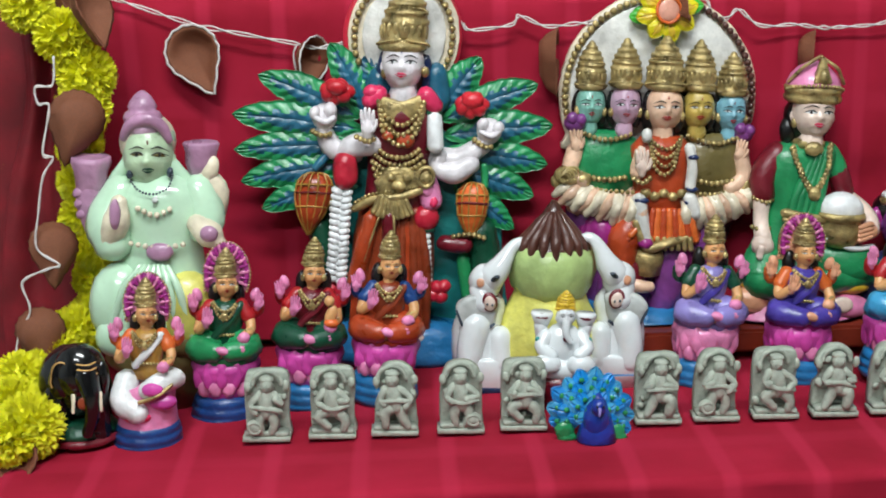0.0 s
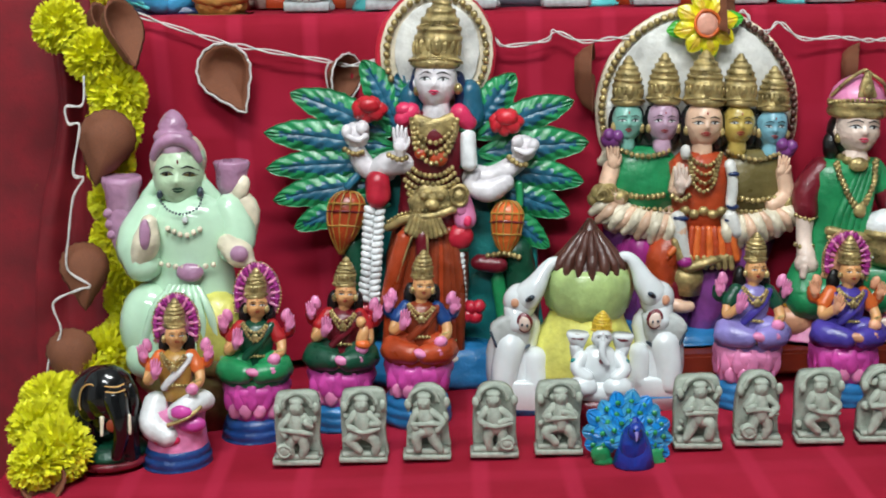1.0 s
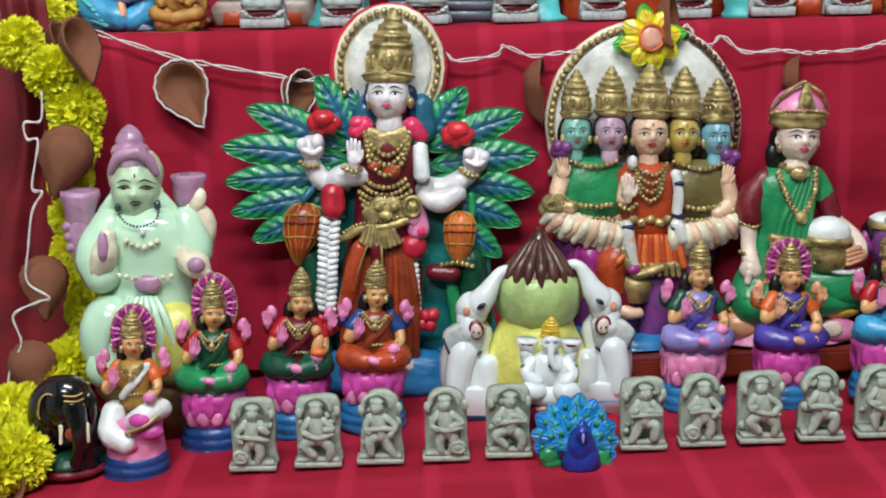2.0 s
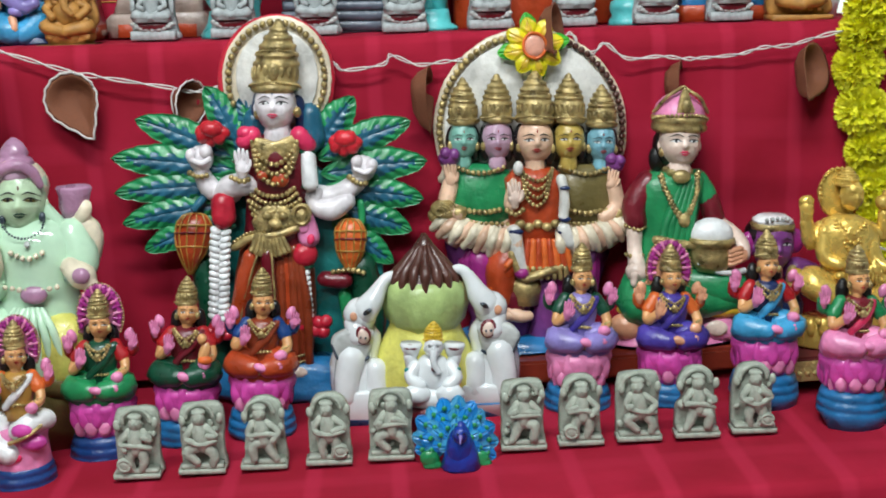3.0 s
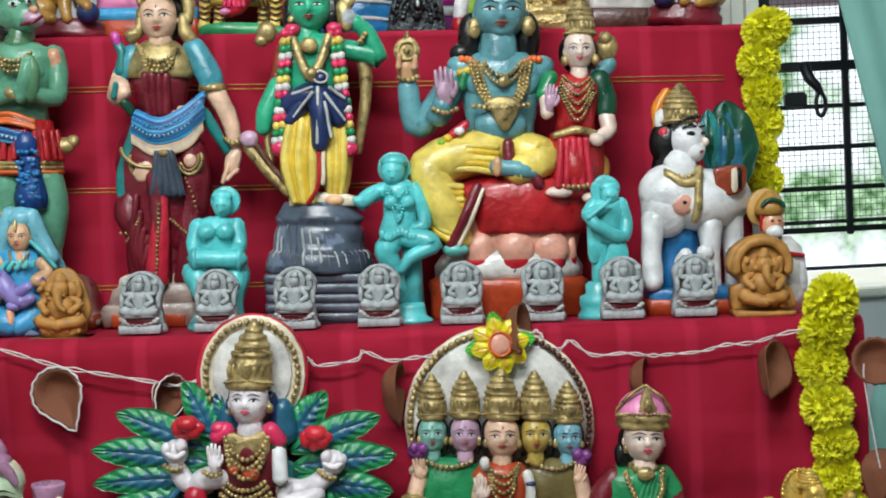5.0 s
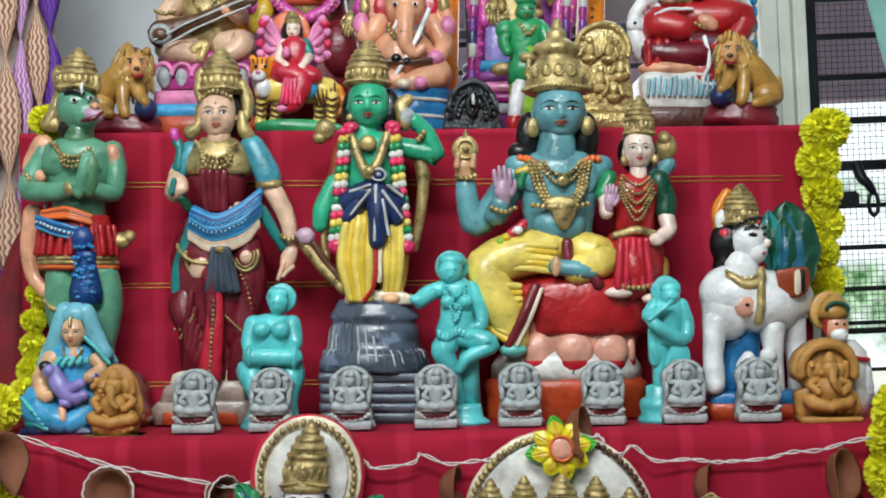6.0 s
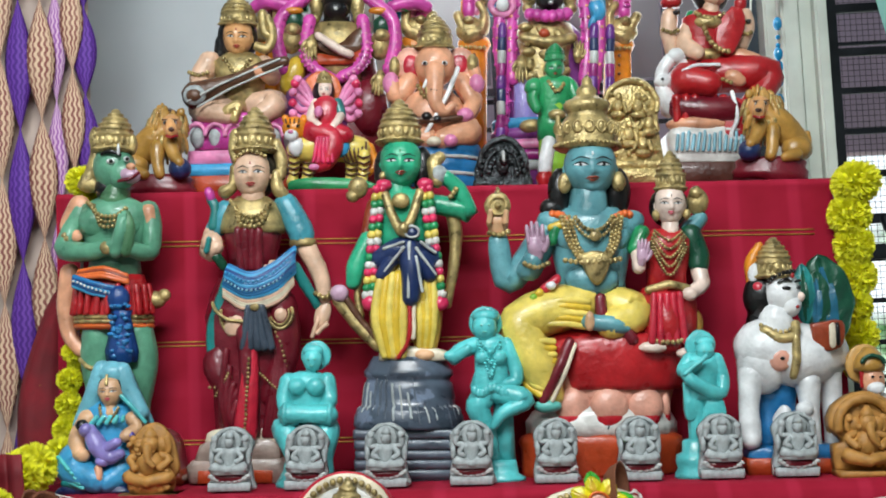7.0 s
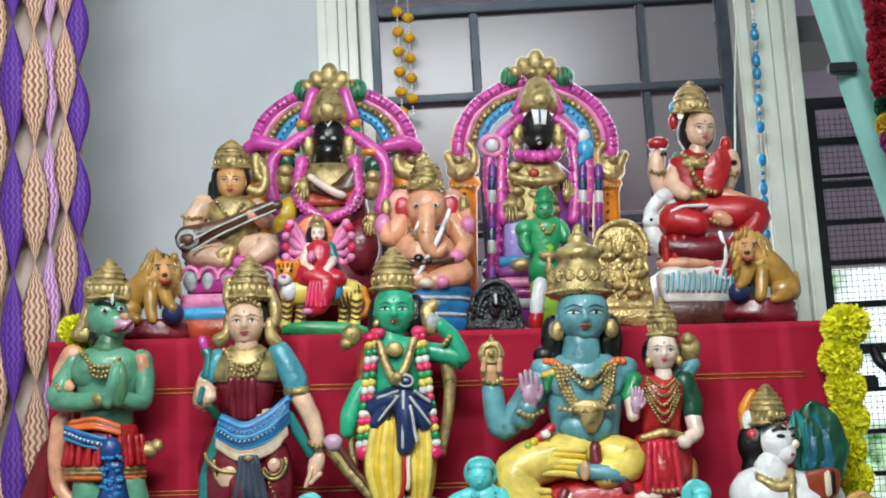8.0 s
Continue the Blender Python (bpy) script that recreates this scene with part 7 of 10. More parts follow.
def human_headed_cow():
    f = Fig("winged_cow_statue", "white painted cow statue with a crowned woman's head", "statue", (0.630, 1.715, 1.014), (1350, 775), 0.000815, (0.055, -0.043, 1.001, 0.029))
    f.P("brick", [(1285, 790), (1283, 752), (1480, 752), (1482, 790)], 52, 104, 6, smooth=False).P("blue", [(1285, 755), (1300, 735), (1400, 728), (1478, 735), (1482, 755)], 46, 92, 6)
    f.L("white", [(1320, 560, 52, 14), (1380, 575, 60, 4), (1430, 570, 50, -14)]).E("white", 1318, 585, 46, 58, 20, 40)
    f.L("white", [(1295, 610, 24, 34), (1290, 660, 18, 36), (1292, 700, 19, 38), (1292, 718, 20, 40)]).L("white", [(1395, 620, 24, 26), (1398, 670, 17, 28), (1400, 735, 18, 30)]).L("white", [(1440, 600, 26, -10), (1448, 670, 18, -10), (1450, 735, 17, -8)])
    f.V("blue", 1345, [(740, 52), (690, 34), (650, 36), (625, 40)], 0, 0.6).L("white", [(1372, 700, 20, 40), (1345, 690, 16, 40), (1350, 672, 12, 42)]).E("white", 1385, 668, 16, 14, 42).E("ochre", 1450, 690, 18, 40, -4, 14)
    f.E("flesh", 1340, 580, 22, 22, 56, 10).E("black", 1342, 580, 4, 3, 67, 2).E("flesh", 1385, 570, 16, 22, 50, 10)
    f.L("gold", [(1315, 530, 9, 50), (1340, 545, 9, 60), (1365, 540, 9, 58), (1370, 520, 8, 46)]).L("gold", [(1366, 545, 8, 62), (1366, 585, 8, 64), (1360, 610, 7, 62)]).B("gold", [(1310, 522, 48), (1340, 534, 60), (1370, 525, 52)], 4, 9)
    f.leaf(1460, 560, 1432, 400, 46, -24, "darkgreen", "leafblue", 0.0, 10, 3).leaf(1405, 520, 1398, 412, 18, -12, "teal", "darkgreen", 0.0, 8, 3).leaf(1425, 540, 1424, 425, 26, -18, "darkgreen", "leafblue", 0.0, 8, 3)
    f.P("rust", [(1398, 520), (1450, 515), (1452, 555), (1425, 568), (1402, 555)], 50, 14, 3).P("cream", [(1426, 522), (1436, 520), (1438, 556), (1428, 560)], 53, 4, 1).P("black", [(1438, 520), (1444, 520), (1446, 552), (1440, 556)], 53, 4, 1)
    f.L("white", [(1340, 505, 28, 22), (1345, 530, 34, 20)]).E("hair", 1322, 470, 34, 44, 6, 30).L("hair", [(1315, 490, 18, 4), (1310, 515, 16, 2)])
    f.E("white", 1352, 465, 34, 42, 20, 32).E("white", 1362, 485, 24, 24, 28, 22).E("fair", 1382, 472, 8, 9, 36)
    f.L("hair", [(1340, 448, 2, 50), (1352, 442, 3, 52), (1364, 446, 2, 48)], n=6).E("black", 1354, 458, 8, 4, 51, 3).E("black", 1378, 456, 5, 3.4, 42, 3).L("hair", [(1372, 446, 2, 42), (1380, 444, 2.4, 38)], n=6).E("lip", 1372, 490, 7, 4, 44).E("lip", 1366, 436, 3, 5, 48)
    f.crown(1340, 440, 34, 76, 14).L("saffron", [(1305, 450, 10, 6), (1304, 410, 12, 4), (1318, 380, 8, 4)]).E("crimson", 1312, 455, 12, 12, 22).E("white", 1308, 430, 12, 20, 14)
    f.B("hair", [(1325, 445, 44), (1345, 432, 50), (1370, 428, 46)], 4, 7)
    f.done(tier2(0.631))


human_headed_cow()


def mother_and_child():
    f = Fig("mother_doll", "painted clay mother in a blue veil holding a blue child", "doll", (-0.346, 1.70, 1.029), (150, 810), 0.000817, (0.030, -0.043, 0.995, 0.021))
    f.P("navy", [(80, 826), (82, 800), (120, 792), (200, 796), (206, 826)], 44, 86, 5)
    f.L("sky", [(120, 740, 34, 4), (105, 765, 32, 20), (150, 785, 24, 40)]).L("sky", [(170, 745, 30, 4), (190, 770, 28, 20), (170, 788, 20, 36)]).E("teal", 115, 790, 28, 12, 36)
    for k in range(5):
        f.L("cyan", [(85 + 3 * k, 745 + 10 * k, 4, 40), (108 + 6 * k, 765 + 8 * k, 4, 54)], n=6)
    f.V("sky", 160, [(770, 46), (730, 44), (690, 44), (660, 40), (650, 20)], 0, 0.66).L("skin", [(130, 680, 20, 10), (112, 715, 18, 16), (120, 740, 14, 34)]).L("skin", [(205, 680, 14, 8), (215, 695, 12, 14), (200, 710, 12, 30)]).E("skin", 128, 742, 14, 12, 42)
    f.P("veil", [(166, 580), (140, 605), (120, 660), (100, 700), (105, 760), (150, 700), (215, 660), (235, 690), (205, 620), (190, 595)], -8, 20, 6)
    f.L("veil", [(150, 592, 16, 6), (135, 640, 18, 2), (112, 690, 16, 0)]).L("veil", [(185, 595, 16, 6), (205, 640, 16, 6), (222, 668, 14, 10)]).E("veil", 168, 600, 28, 22, 4, 24)
    for k in range(5):
        f.L("cyan", [(190 + 6 * k, 640 + 6 * k, 4, 22), (214 + 4 * k, 664 + 5 * k, 4, 20)], n=6).L("cyan", [(140 + 14 * k, 690 - 2 * k, 5, 36), (150 + 12 * k, 676, 4, 36)], n=6)
    f.E("hair", 168, 622, 27, 24, 6, 22).L("skin", [(168, 655, 12, 14), (168, 668, 14, 14)]).face(168, 632, 21, 27, "skin", 16, 0.05, lips="rose").L("gold", [(168, 604, 2.5, 36), (168, 618, 3, 40)], n=6)
    for q in range(2):
        f.B("gold", [(152, 656, 26), (160, 676 + 6 * q, 34), (175, 678 + 6 * q, 34), (186, 658, 26)], 2.6, 5.2)
    f.L("lilac", [(140, 700, 13, 40), (155, 725, 17, 46), (175, 745, 13, 48), (196, 740, 9, 50)]).L("lilac", [(160, 735, 10, 50), (190, 720, 9, 50)]).E("lilac", 134, 698, 13, 13, 46).E("hair", 126, 690, 12, 11, 42).E("lilac", 165, 752, 14, 9, 52).E("peach", 150, 782, 18, 9, 52).L("peach", [(158, 765, 8, 50), (160, 780, 7, 54)])
    f.E("violet", 208, 708, 8, 9, 30)
    f.done(tier2(-0.347))


mother_and_child()


def carved_ganesha(at, base, sc, lean, halo, label):
    f = Fig("carved_wood_figurine", label, "figurine", at, base, sc, lean, "carved figurines")
    s, (x, y) = "sandstone", base
    if halo:
        f.P(s, [(x - 55, y), (x - 56, y - 18), (x + 56, y - 18), (x + 55, y)], 24, 50, 5, smooth=False)
        f.P(s, [(x + p[0], y + p[1]) for p in [(-54, -18), (-58, -60), (-40, -68), (-64, -95), (-58, -130), (-20, -155), (14, -156), (44, -138), (54, -100), (44, -68), (56, -55), (54, -18)]], -4, 26, 6)
        f.arc(s, x - 4, y - 100, 48, 46, -10, 190, 9, 2)
        hx = x - 4
    else:
        f.P(s, [(x - 52, y), (x - 54, y - 14), (x + 52, y - 14), (x + 52, y)], 26, 52, 4, smooth=False)
        f.petals(s, x, y - 22, 38, 14, 0, 12, 0.6).V(s, x, [(y - 14, 36), (y - 24, 42), (y - 40, 44), (y - 46, 36)], 0, 0.6)
        f.P(s, [(x + p[0], y + p[1]) for p in [(-40, -44), (-42, -90), (-24, -128), (0, -140), (24, -128), (42, -90), (40, -44)]], -10, 12, 4)
        hx = x
    f.L(s, [(hx - 8, y - 48, 14, 6), (hx - 36, y - 46, 13, 14), (hx, y - 36, 10, 28)]).L(s, [(hx + 8, y - 48, 14, 6), (hx + 36, y - 46, 13, 14), (hx, y - 38, 10, 28)])
    f.E(s, hx, y - 68, 24, 24, 10, 18).E(s, hx, y - 102, 17, 18, 14, 14).E(s, hx - 20, y - 100, 11, 14, 8, 6).E(s, hx + 20, y - 100, 11, 14, 8, 6)
    f.L(s, [(hx, y - 98, 8, 28), (hx + 2, y - 78, 7, 32), (hx + 12, y - 66, 5, 32)]).V(s, hx, [(y - 112, 14), (y - 122, 11), (y - 134, 3)], 10)
    for q in (-1, 1):
        f.L(s, [(hx + 20 * q, y - 84, 7, 8), (hx + 34 * q, y - 76, 7, 12), (hx + 22 * q, y - 62, 7, 24)]).L(s, [(hx + 18 * q, y - 84, 6, 2), (hx + 32 * q, y - 92, 6, 4), (hx + 30 * q, y - 112, 7, 6)])
    r = random.Random(int(x))
    for k in range(16):
        f.E(s, hx + r.uniform(-38, 38), y - r.uniform(20, 110), r.uniform(4, 8), r.uniform(3, 7), r.uniform(8, 20), 6, r.uniform(0, 180))
    f.done(tier2(at[0]))


carved_ganesha((-0.264, 1.655, 1.017), (237, 828), 0.000795, (0.032, -0.043, 0.995, 0.031), False, "small tan carved wooden seated figurine on a lotus")
carved_ganesha((0.732, 1.640, 1.002), (1506, 795), 0.000778, (0.059, -0.043, 1.001, 0.041), True, "tan carved wooden figurine inside a round arch")


def turquoise_musicians():
    G = "turquoise musicians"
    s = "cyan"
    f = Fig("turquoise_musician", "glossy turquoise kneeling drummer figurine", "figurine", (-0.049, 1.695, 1.021), (515, 805), 0.000812, (0.038, -0.043, 0.997, 0.026), G)
    f.V(s, 515, [(812, 56), (795, 56), (775, 44), (755, 40)], 0, 0.75)
    f.L(s, [(500, 735, 28, 6), (480, 700, 26, 22), (500, 745, 20, 36), (505, 785, 18, 30)]).L(s, [(530, 735, 28, 6), (552, 700, 24, 22), (545, 745, 20, 34), (548, 785, 18, 26)])
    f.V(s, 516, [(740, 40), (700, 36), (660, 38), (625, 44), (605, 40), (598, 16)], 0, 0.66).E(s, 500, 625, 18, 16, 24).E(s, 532, 625, 18, 16, 24)
    f.L(s, [(482, 615, 16, 4), (476, 655, 14, 14), (495, 685, 11, 36)]).L(s, [(550, 615, 16, 4), (556, 650, 14, 14), (545, 668, 11, 36)])
    f.L(s, [(486, 672, 18, 40), (515, 672, 16, 44), (556, 674, 18, 38)]).E(s, 482, 672, 9, 21, 40, 20).E(s, 560, 674, 9, 21, 38, 20)
    f.P(s, [(p[0], p[1]) for p in f.ring(530, 570, 27, 27, 0, 340, 14)], -2, 8, 3).E(s, 526, 578, 18, 21, 12, 17).E(s, 526, 562, 19, 12, 10).L(s, [(523, 596, 9, 8), (520, 606, 11, 6)]).E("seafoam", 520, 577, 3, 2, 28).E("seafoam", 532, 577, 3, 2, 28).E("seafoam", 526, 588, 4, 2, 27)
    f.done(tier2(-0.048))
    f = Fig("turquoise_musician", "glossy turquoise dancing flute player figurine on a post", "figurine", (0.218, 1.695, 1.016), (845, 797), 0.000809, (0.045, -0.043, 0.999, 0.029), G)
    f.V(s, 858, [(800, 44), (785, 44), (778, 32), (765, 30), (755, 28)], 0, 0.8).V(s, 862, [(760, 24), (700, 20), (640, 16)], -8, 0.8)
    f.L(s, [(830, 640, 22, 6), (818, 665, 22, 10), (835, 700, 14, 12), (845, 750, 12, 10)]).L(s, [(855, 635, 22, 8), (892, 645, 19, 18), (900, 655, 15, 22), (862, 672, 12, 28), (846, 695, 8, 30)])
    f.V(s, 842, [(650, 34), (625, 38), (600, 30), (575, 30), (550, 34), (540, 24), (532, 12)], 2, 0.66).E(s, 826, 575, 14, 13, 20).E(s, 855, 575, 14, 13, 20)
    f.L(s, [(822, 550, 14, 4), (790, 562, 15, 10), (775, 576, 13, 16), (800, 560, 9, 26)]).E(s, 772, 572, 14, 10, 20).L(s, [(868, 552, 14, 2), (884, 590, 13, 6), (885, 615, 13, 10), (868, 622, 10, 16)])
    f.P(s, [(p[0], p[1]) for p in f.ring(832, 514, 30, 30, 0, 340, 14)], -4, 10, 3).E(s, 830, 520, 22, 25, 12, 20).E(s, 832, 502, 25, 14, 8, 20).L(s, [(832, 540, 10, 8), (836, 552, 12, 6)]).E("seafoam", 824, 518, 3, 2, 31).E("seafoam", 838, 518, 3, 2, 31).E("seafoam", 830, 530, 4, 2, 31)
    for q in range(3):
        f.B(s, [(818, 545 + 4 * q, 24), (835, 562 + 18 * q, 30), (842, 566 + 20 * q, 30), (858, 545 + 4 * q, 24)], 3, 6)
    for k in range(9):
        f.E(s, 812 + 7 * k, 632 + 5 * math.sin(k), 7, 9, 28, 6)
    f.done(tier2(0.218))
    f = Fig("turquoise_musician", "glossy turquoise standing flute player figurine", "figurine", (0.503, 1.675, 1.010), (1203, 792), 0.000797, (0.052, -0.043, 1.000, 0.034), G)
    f.V(s, 1203, [(795, 38), (780, 38), (772, 32), (760, 36), (748, 34), (742, 24), (725, 24), (720, 18)], 0, 0.85)
    f.L(s, [(1200, 640, 18, 4), (1204, 680, 16, 4), (1202, 725, 12, 4)]).L(s, [(1225, 640, 18, 4), (1238, 680, 15, 6), (1222, 705, 12, 14)]).P(s, [(1222, 640), (1210, 690), (1232, 685), (1254, 678), (1244, 645)], 22, 10, 3).P(s, [(1178, 620), (1182, 680), (1200, 684), (1204, 640)], 20, 10, 3)
    f.V(s, 1215, [(650, 32), (620, 30), (590, 34), (575, 30), (565, 12)], 2, 0.66).L(s, [(1240, 580, 13, 4), (1250, 615, 12, 10), (1240, 640, 12, 20), (1195, 620, 12, 34), (1182, 605, 11, 30)]).L(s, [(1192, 580, 13, 4), (1180, 600, 13, 14), (1200, 590, 10, 30)]).L(s, [(1178, 605, 5, 40), (1215, 575, 4, 40)])
    f.P(s, [(p[0], p[1]) for p in f.ring(1214, 555, 27, 28, 0, 340, 14)], -2, 8, 3).E(s, 1218, 566, 17, 20, 12, 16).E(s, 1218, 550, 18, 11, 10).E("seafoam", 1213, 566, 3, 2, 28).E("seafoam", 1224, 566, 3, 2, 28)
    f.done(tier2(0.504))


turquoise_musicians()


def white_bearded():
    f = Fig("seated_sage_figurine", "small painted figurine of a seated sage in a turban", "figurine", (0.769, 1.695, 0.998), (1530, 790), 0.000804, (0.059, -0.043, 1.002, 0.039))
    f.V("chalk", 1530, [(792, 44), (740, 50), (690, 46), (660, 40), (640, 20)], 0, 0.7).L("peach", [(1495, 680, 16, 8), (1490, 720, 14, 16), (1515, 735, 12, 30)]).L("white", [(1560, 680, 16, 6), (1566, 730, 16, 10)])
    f.L("redp", [(1540, 672, 4, 34), (1566, 676, 4, 26)]).L("yellow", [(1515, 660, 8, 26), (1530, 690, 8, 32)]).P("sand", [(p[0], p[1]) for p in f.ring(1505, 590, 34, 36, 0, 340, 14)], -4, 10, 3)
    f.E("peach", 1512, 618, 22, 28, 12, 20).E("white", 1514, 632, 16, 13, 26, 12).V("ochre", 1508, [(602, 26), (590, 28), (575, 22), (560, 8)], 8, 0.9).arc("darkgreen", 1508, 592, 20, 16, 20, 160, 4, 32).E("black", 1506, 612, 3, 2, 33).E("black", 1520, 612, 3, 2, 33).L("redp", [(1492, 595, 4, 20), (1492, 630, 3, 18)])
    f.done(tier2(0.764))


white_bearded()


def pale_relief_row():
    for i, x in enumerate((-0.149, -0.043, 0.068, 0.187, 0.304, 0.419, 0.532, 0.635)):
        stone_relief(60 + i, x, 1.637, tier2(x), 0.00078, (0.04, -0.03, 1.0, 0.05), True, "stone_relief_figurine", "small grey stone seated figurine on a maroon base")


pale_relief_row()


# ---- figures on the top step ----
def lion(at, base, sc, lean, label, flip):
    f = Fig("lion_statue", label, "statue", at, base, sc, lean, "lion statues")
    x, y = base
    q = lambda a: x + flip * a
    f.V("maroon", x, [(y, 64), (y - 12, 66), (y - 18, 60), (y - 28, 62), (y - 34, 54)], 0, 0.6).E("navy", q(-44), y - 48, 20, 19, 30, 18)
    f.L("ochre", [(q(52), y - 50, 22, -6), (q(34), y - 72, 25, 0), (q(6), y - 96, 28, 4), (q(-14), y - 112, 24, 8)], n=12).E("ochre", q(40), y - 52, 26, 22, 12, 20)
    f.L("ochre", [(q(-26), y - 90, 14, 24), (q(-36), y - 70, 11, 34), (q(-46), y - 60, 9, 42)], n=12).L("ochre", [(q(-4), y - 84, 14, 24), (q(-6), y - 58, 11, 32), (q(-10), y - 40, 10, 36)], n=12).L("ochre", [(q(36), y - 42, 12, 28), (q(16), y - 38, 9, 36)], n=10)
    f.L("ochre", [(q(58), y - 44, 6, 4), (q(66), y - 60, 5, 0), (q(62), y - 78, 6, 0)], n=8)
    r = random.Random(8)
    f.E("brown", q(-18), y - 112, 33, 42, 0, 26, 8 * flip)
    for k in range(90):
        a, e = r.uniform(0, 6.28), r.uniform(0.45, 1.05)
        px, py, dd = q(-18) + 31 * e * math.cos(a), y - 116 + 38 * e * math.sin(a), 30 - 26 * e * e
        f.L(("gold", "ochre", "sand")[k % 3], [(px, py - 6, 3.6, dd + 2), (px + 4 * math.cos(a), py + 6, 4.4, dd + 5), (px + 7 * math.cos(a), py + 20, 2.4, dd)], n=6)
    f.E("tan", q(-28), y - 122, 19, 21, 20, 18).L("tan", [(q(-30), y - 126, 9, 34), (q(-34), y - 112, 11, 42)], n=10).E("bronzebrown", q(-36), y - 116, 6, 4, 53, 3).L("lip", [(q(-44), y - 105, 2, 46), (q(-35), y - 103, 3, 52), (q(-26), y - 105, 2, 48)], n=6)
    for e in (-37, -21):
        f.E("white", q(e), y - 128, 4, 3, 37, 2).E("black", q(e), y - 128, 2.4, 2.6, 39, 2).L("brown", [(q(e - 5), y - 132, 1.6, 37), (q(e + 5), y - 133, 1.6, 37)], n=6)
    f.E("ochre", q(-44), y - 146, 7, 8, 14, 5).E("ochre", q(-8), y - 146, 7, 8, 12, 5)
    f.done(tier3(at[0]))


lion((-0.308, 1.93, 1.485), (268, 602), 0.000947, (0.021, -0.058, 1.012, -0.166), "seated lion statue with gold mane on a maroon base", -1)
lion((0.701, 1.93, 1.462), (1345, 565), 0.000943, (0.098, -0.058, 1.014, -0.154), "tan lion statue resting a paw on a blue ball", 1)


def veena_goddess():
    f = Fig("veena_goddess_statue", "painted clay goddess playing a veena on a pink pedestal", "statue", (-0.187, 2.0, 1.495), (410, 590), 0.000980, (0.031, -0.058, 1.013, -0.168))
    f.P("brick", [(320, 602), (322, 562), (500, 556), (502, 600)], 60, 110, 5, smooth=False).P("sky", [(322, 562), (324, 542), (498, 536), (500, 558)], 58, 106, 5, smooth=False).P("pink", [(330, 542), (332, 520), (495, 514), (496, 538)], 56, 104, 5, smooth=False)
    f.V("hotpink", 412, [(522, 80), (500, 76), (480, 80), (468, 86), (462, 80)], 0, 0.66)
    for k in range(5):
        f.E("palestone", 345 + 33 * k, 498, 13, 19, 44 - 4 * abs(k - 2), 10).arc("pink", 345 + 33 * k, 492, 16, 18, 0, 180, 4, 52 - 4 * abs(k - 2))
    f.L("blush", [(400, 450, 30, 10), (350, 448, 24, 30), (400, 458, 18, 46)]).L("blush", [(440, 445, 30, 10), (478, 438, 24, 26), (460, 455, 18, 40)]).L("palegold", [(400, 452, 10, 56), (420, 440, 8, 58), (412, 465, 8, 58)])
    f.V("gold", 415, [(455, 46), (420, 40), (395, 44), (365, 48), (350, 26)], 8, 0.66).L("blush", [(360, 365, 20, 6), (345, 395, 20, 10), (352, 418, 14, 34)]).E("peach", 355, 412, 16, 14, 46).L("peach", [(345, 420, 5, 54), (340, 430, 4, 54)]).L("blush", [(455, 370, 18, 6), (470, 390, 17, 12), (458, 380, 12, 40)]).E("peach", 452, 382, 13, 12, 50)
    f.B("gold", [(328, 384, 22), (345, 390, 34), (362, 384, 26)], 4, 8).B("gold", [(390, 360, 36), (415, 385, 46), (440, 360, 36)], 4, 8)
    f.L("brown", [(345, 425, 26, 48), (372, 412, 16, 54), (420, 395, 10, 56), (460, 375, 9, 54), (498, 365, 9, 46)], flat=0.6).E("palestone", 345, 425, 20, 18, 62, 8).E("brown", 345, 425, 13, 11, 68, 6).L("silver", [(335, 436, 2, 70), (400, 402, 2, 66), (490, 362, 2, 56)], n=6).L("silver", [(352, 445, 2, 68), (410, 412, 2, 64), (495, 374, 2, 54)], n=6)
    f.E("hair", 408, 322, 36, 42, -4, 30).L("hair", [(382, 330, 14, 0), (378, 352, 12, -2)]).L("tan", [(412, 345, 14, 12), (412, 358, 16, 10)]).face(412, 322, 26, 34, "tan", 14, 0.05, lips="lip").crown(410, 302, 32, 56, 6).L("gold", [(452, 280, 10, -6), (455, 310, 9, -4), (470, 320, 8, -4)])
    f.L("gold", [(440, 335, 8, 0), (462, 340, 9, 0), (470, 310, 8, -4), (460, 285, 8, -8)])
    f.done(tier3(-0.187))


veena_goddess()


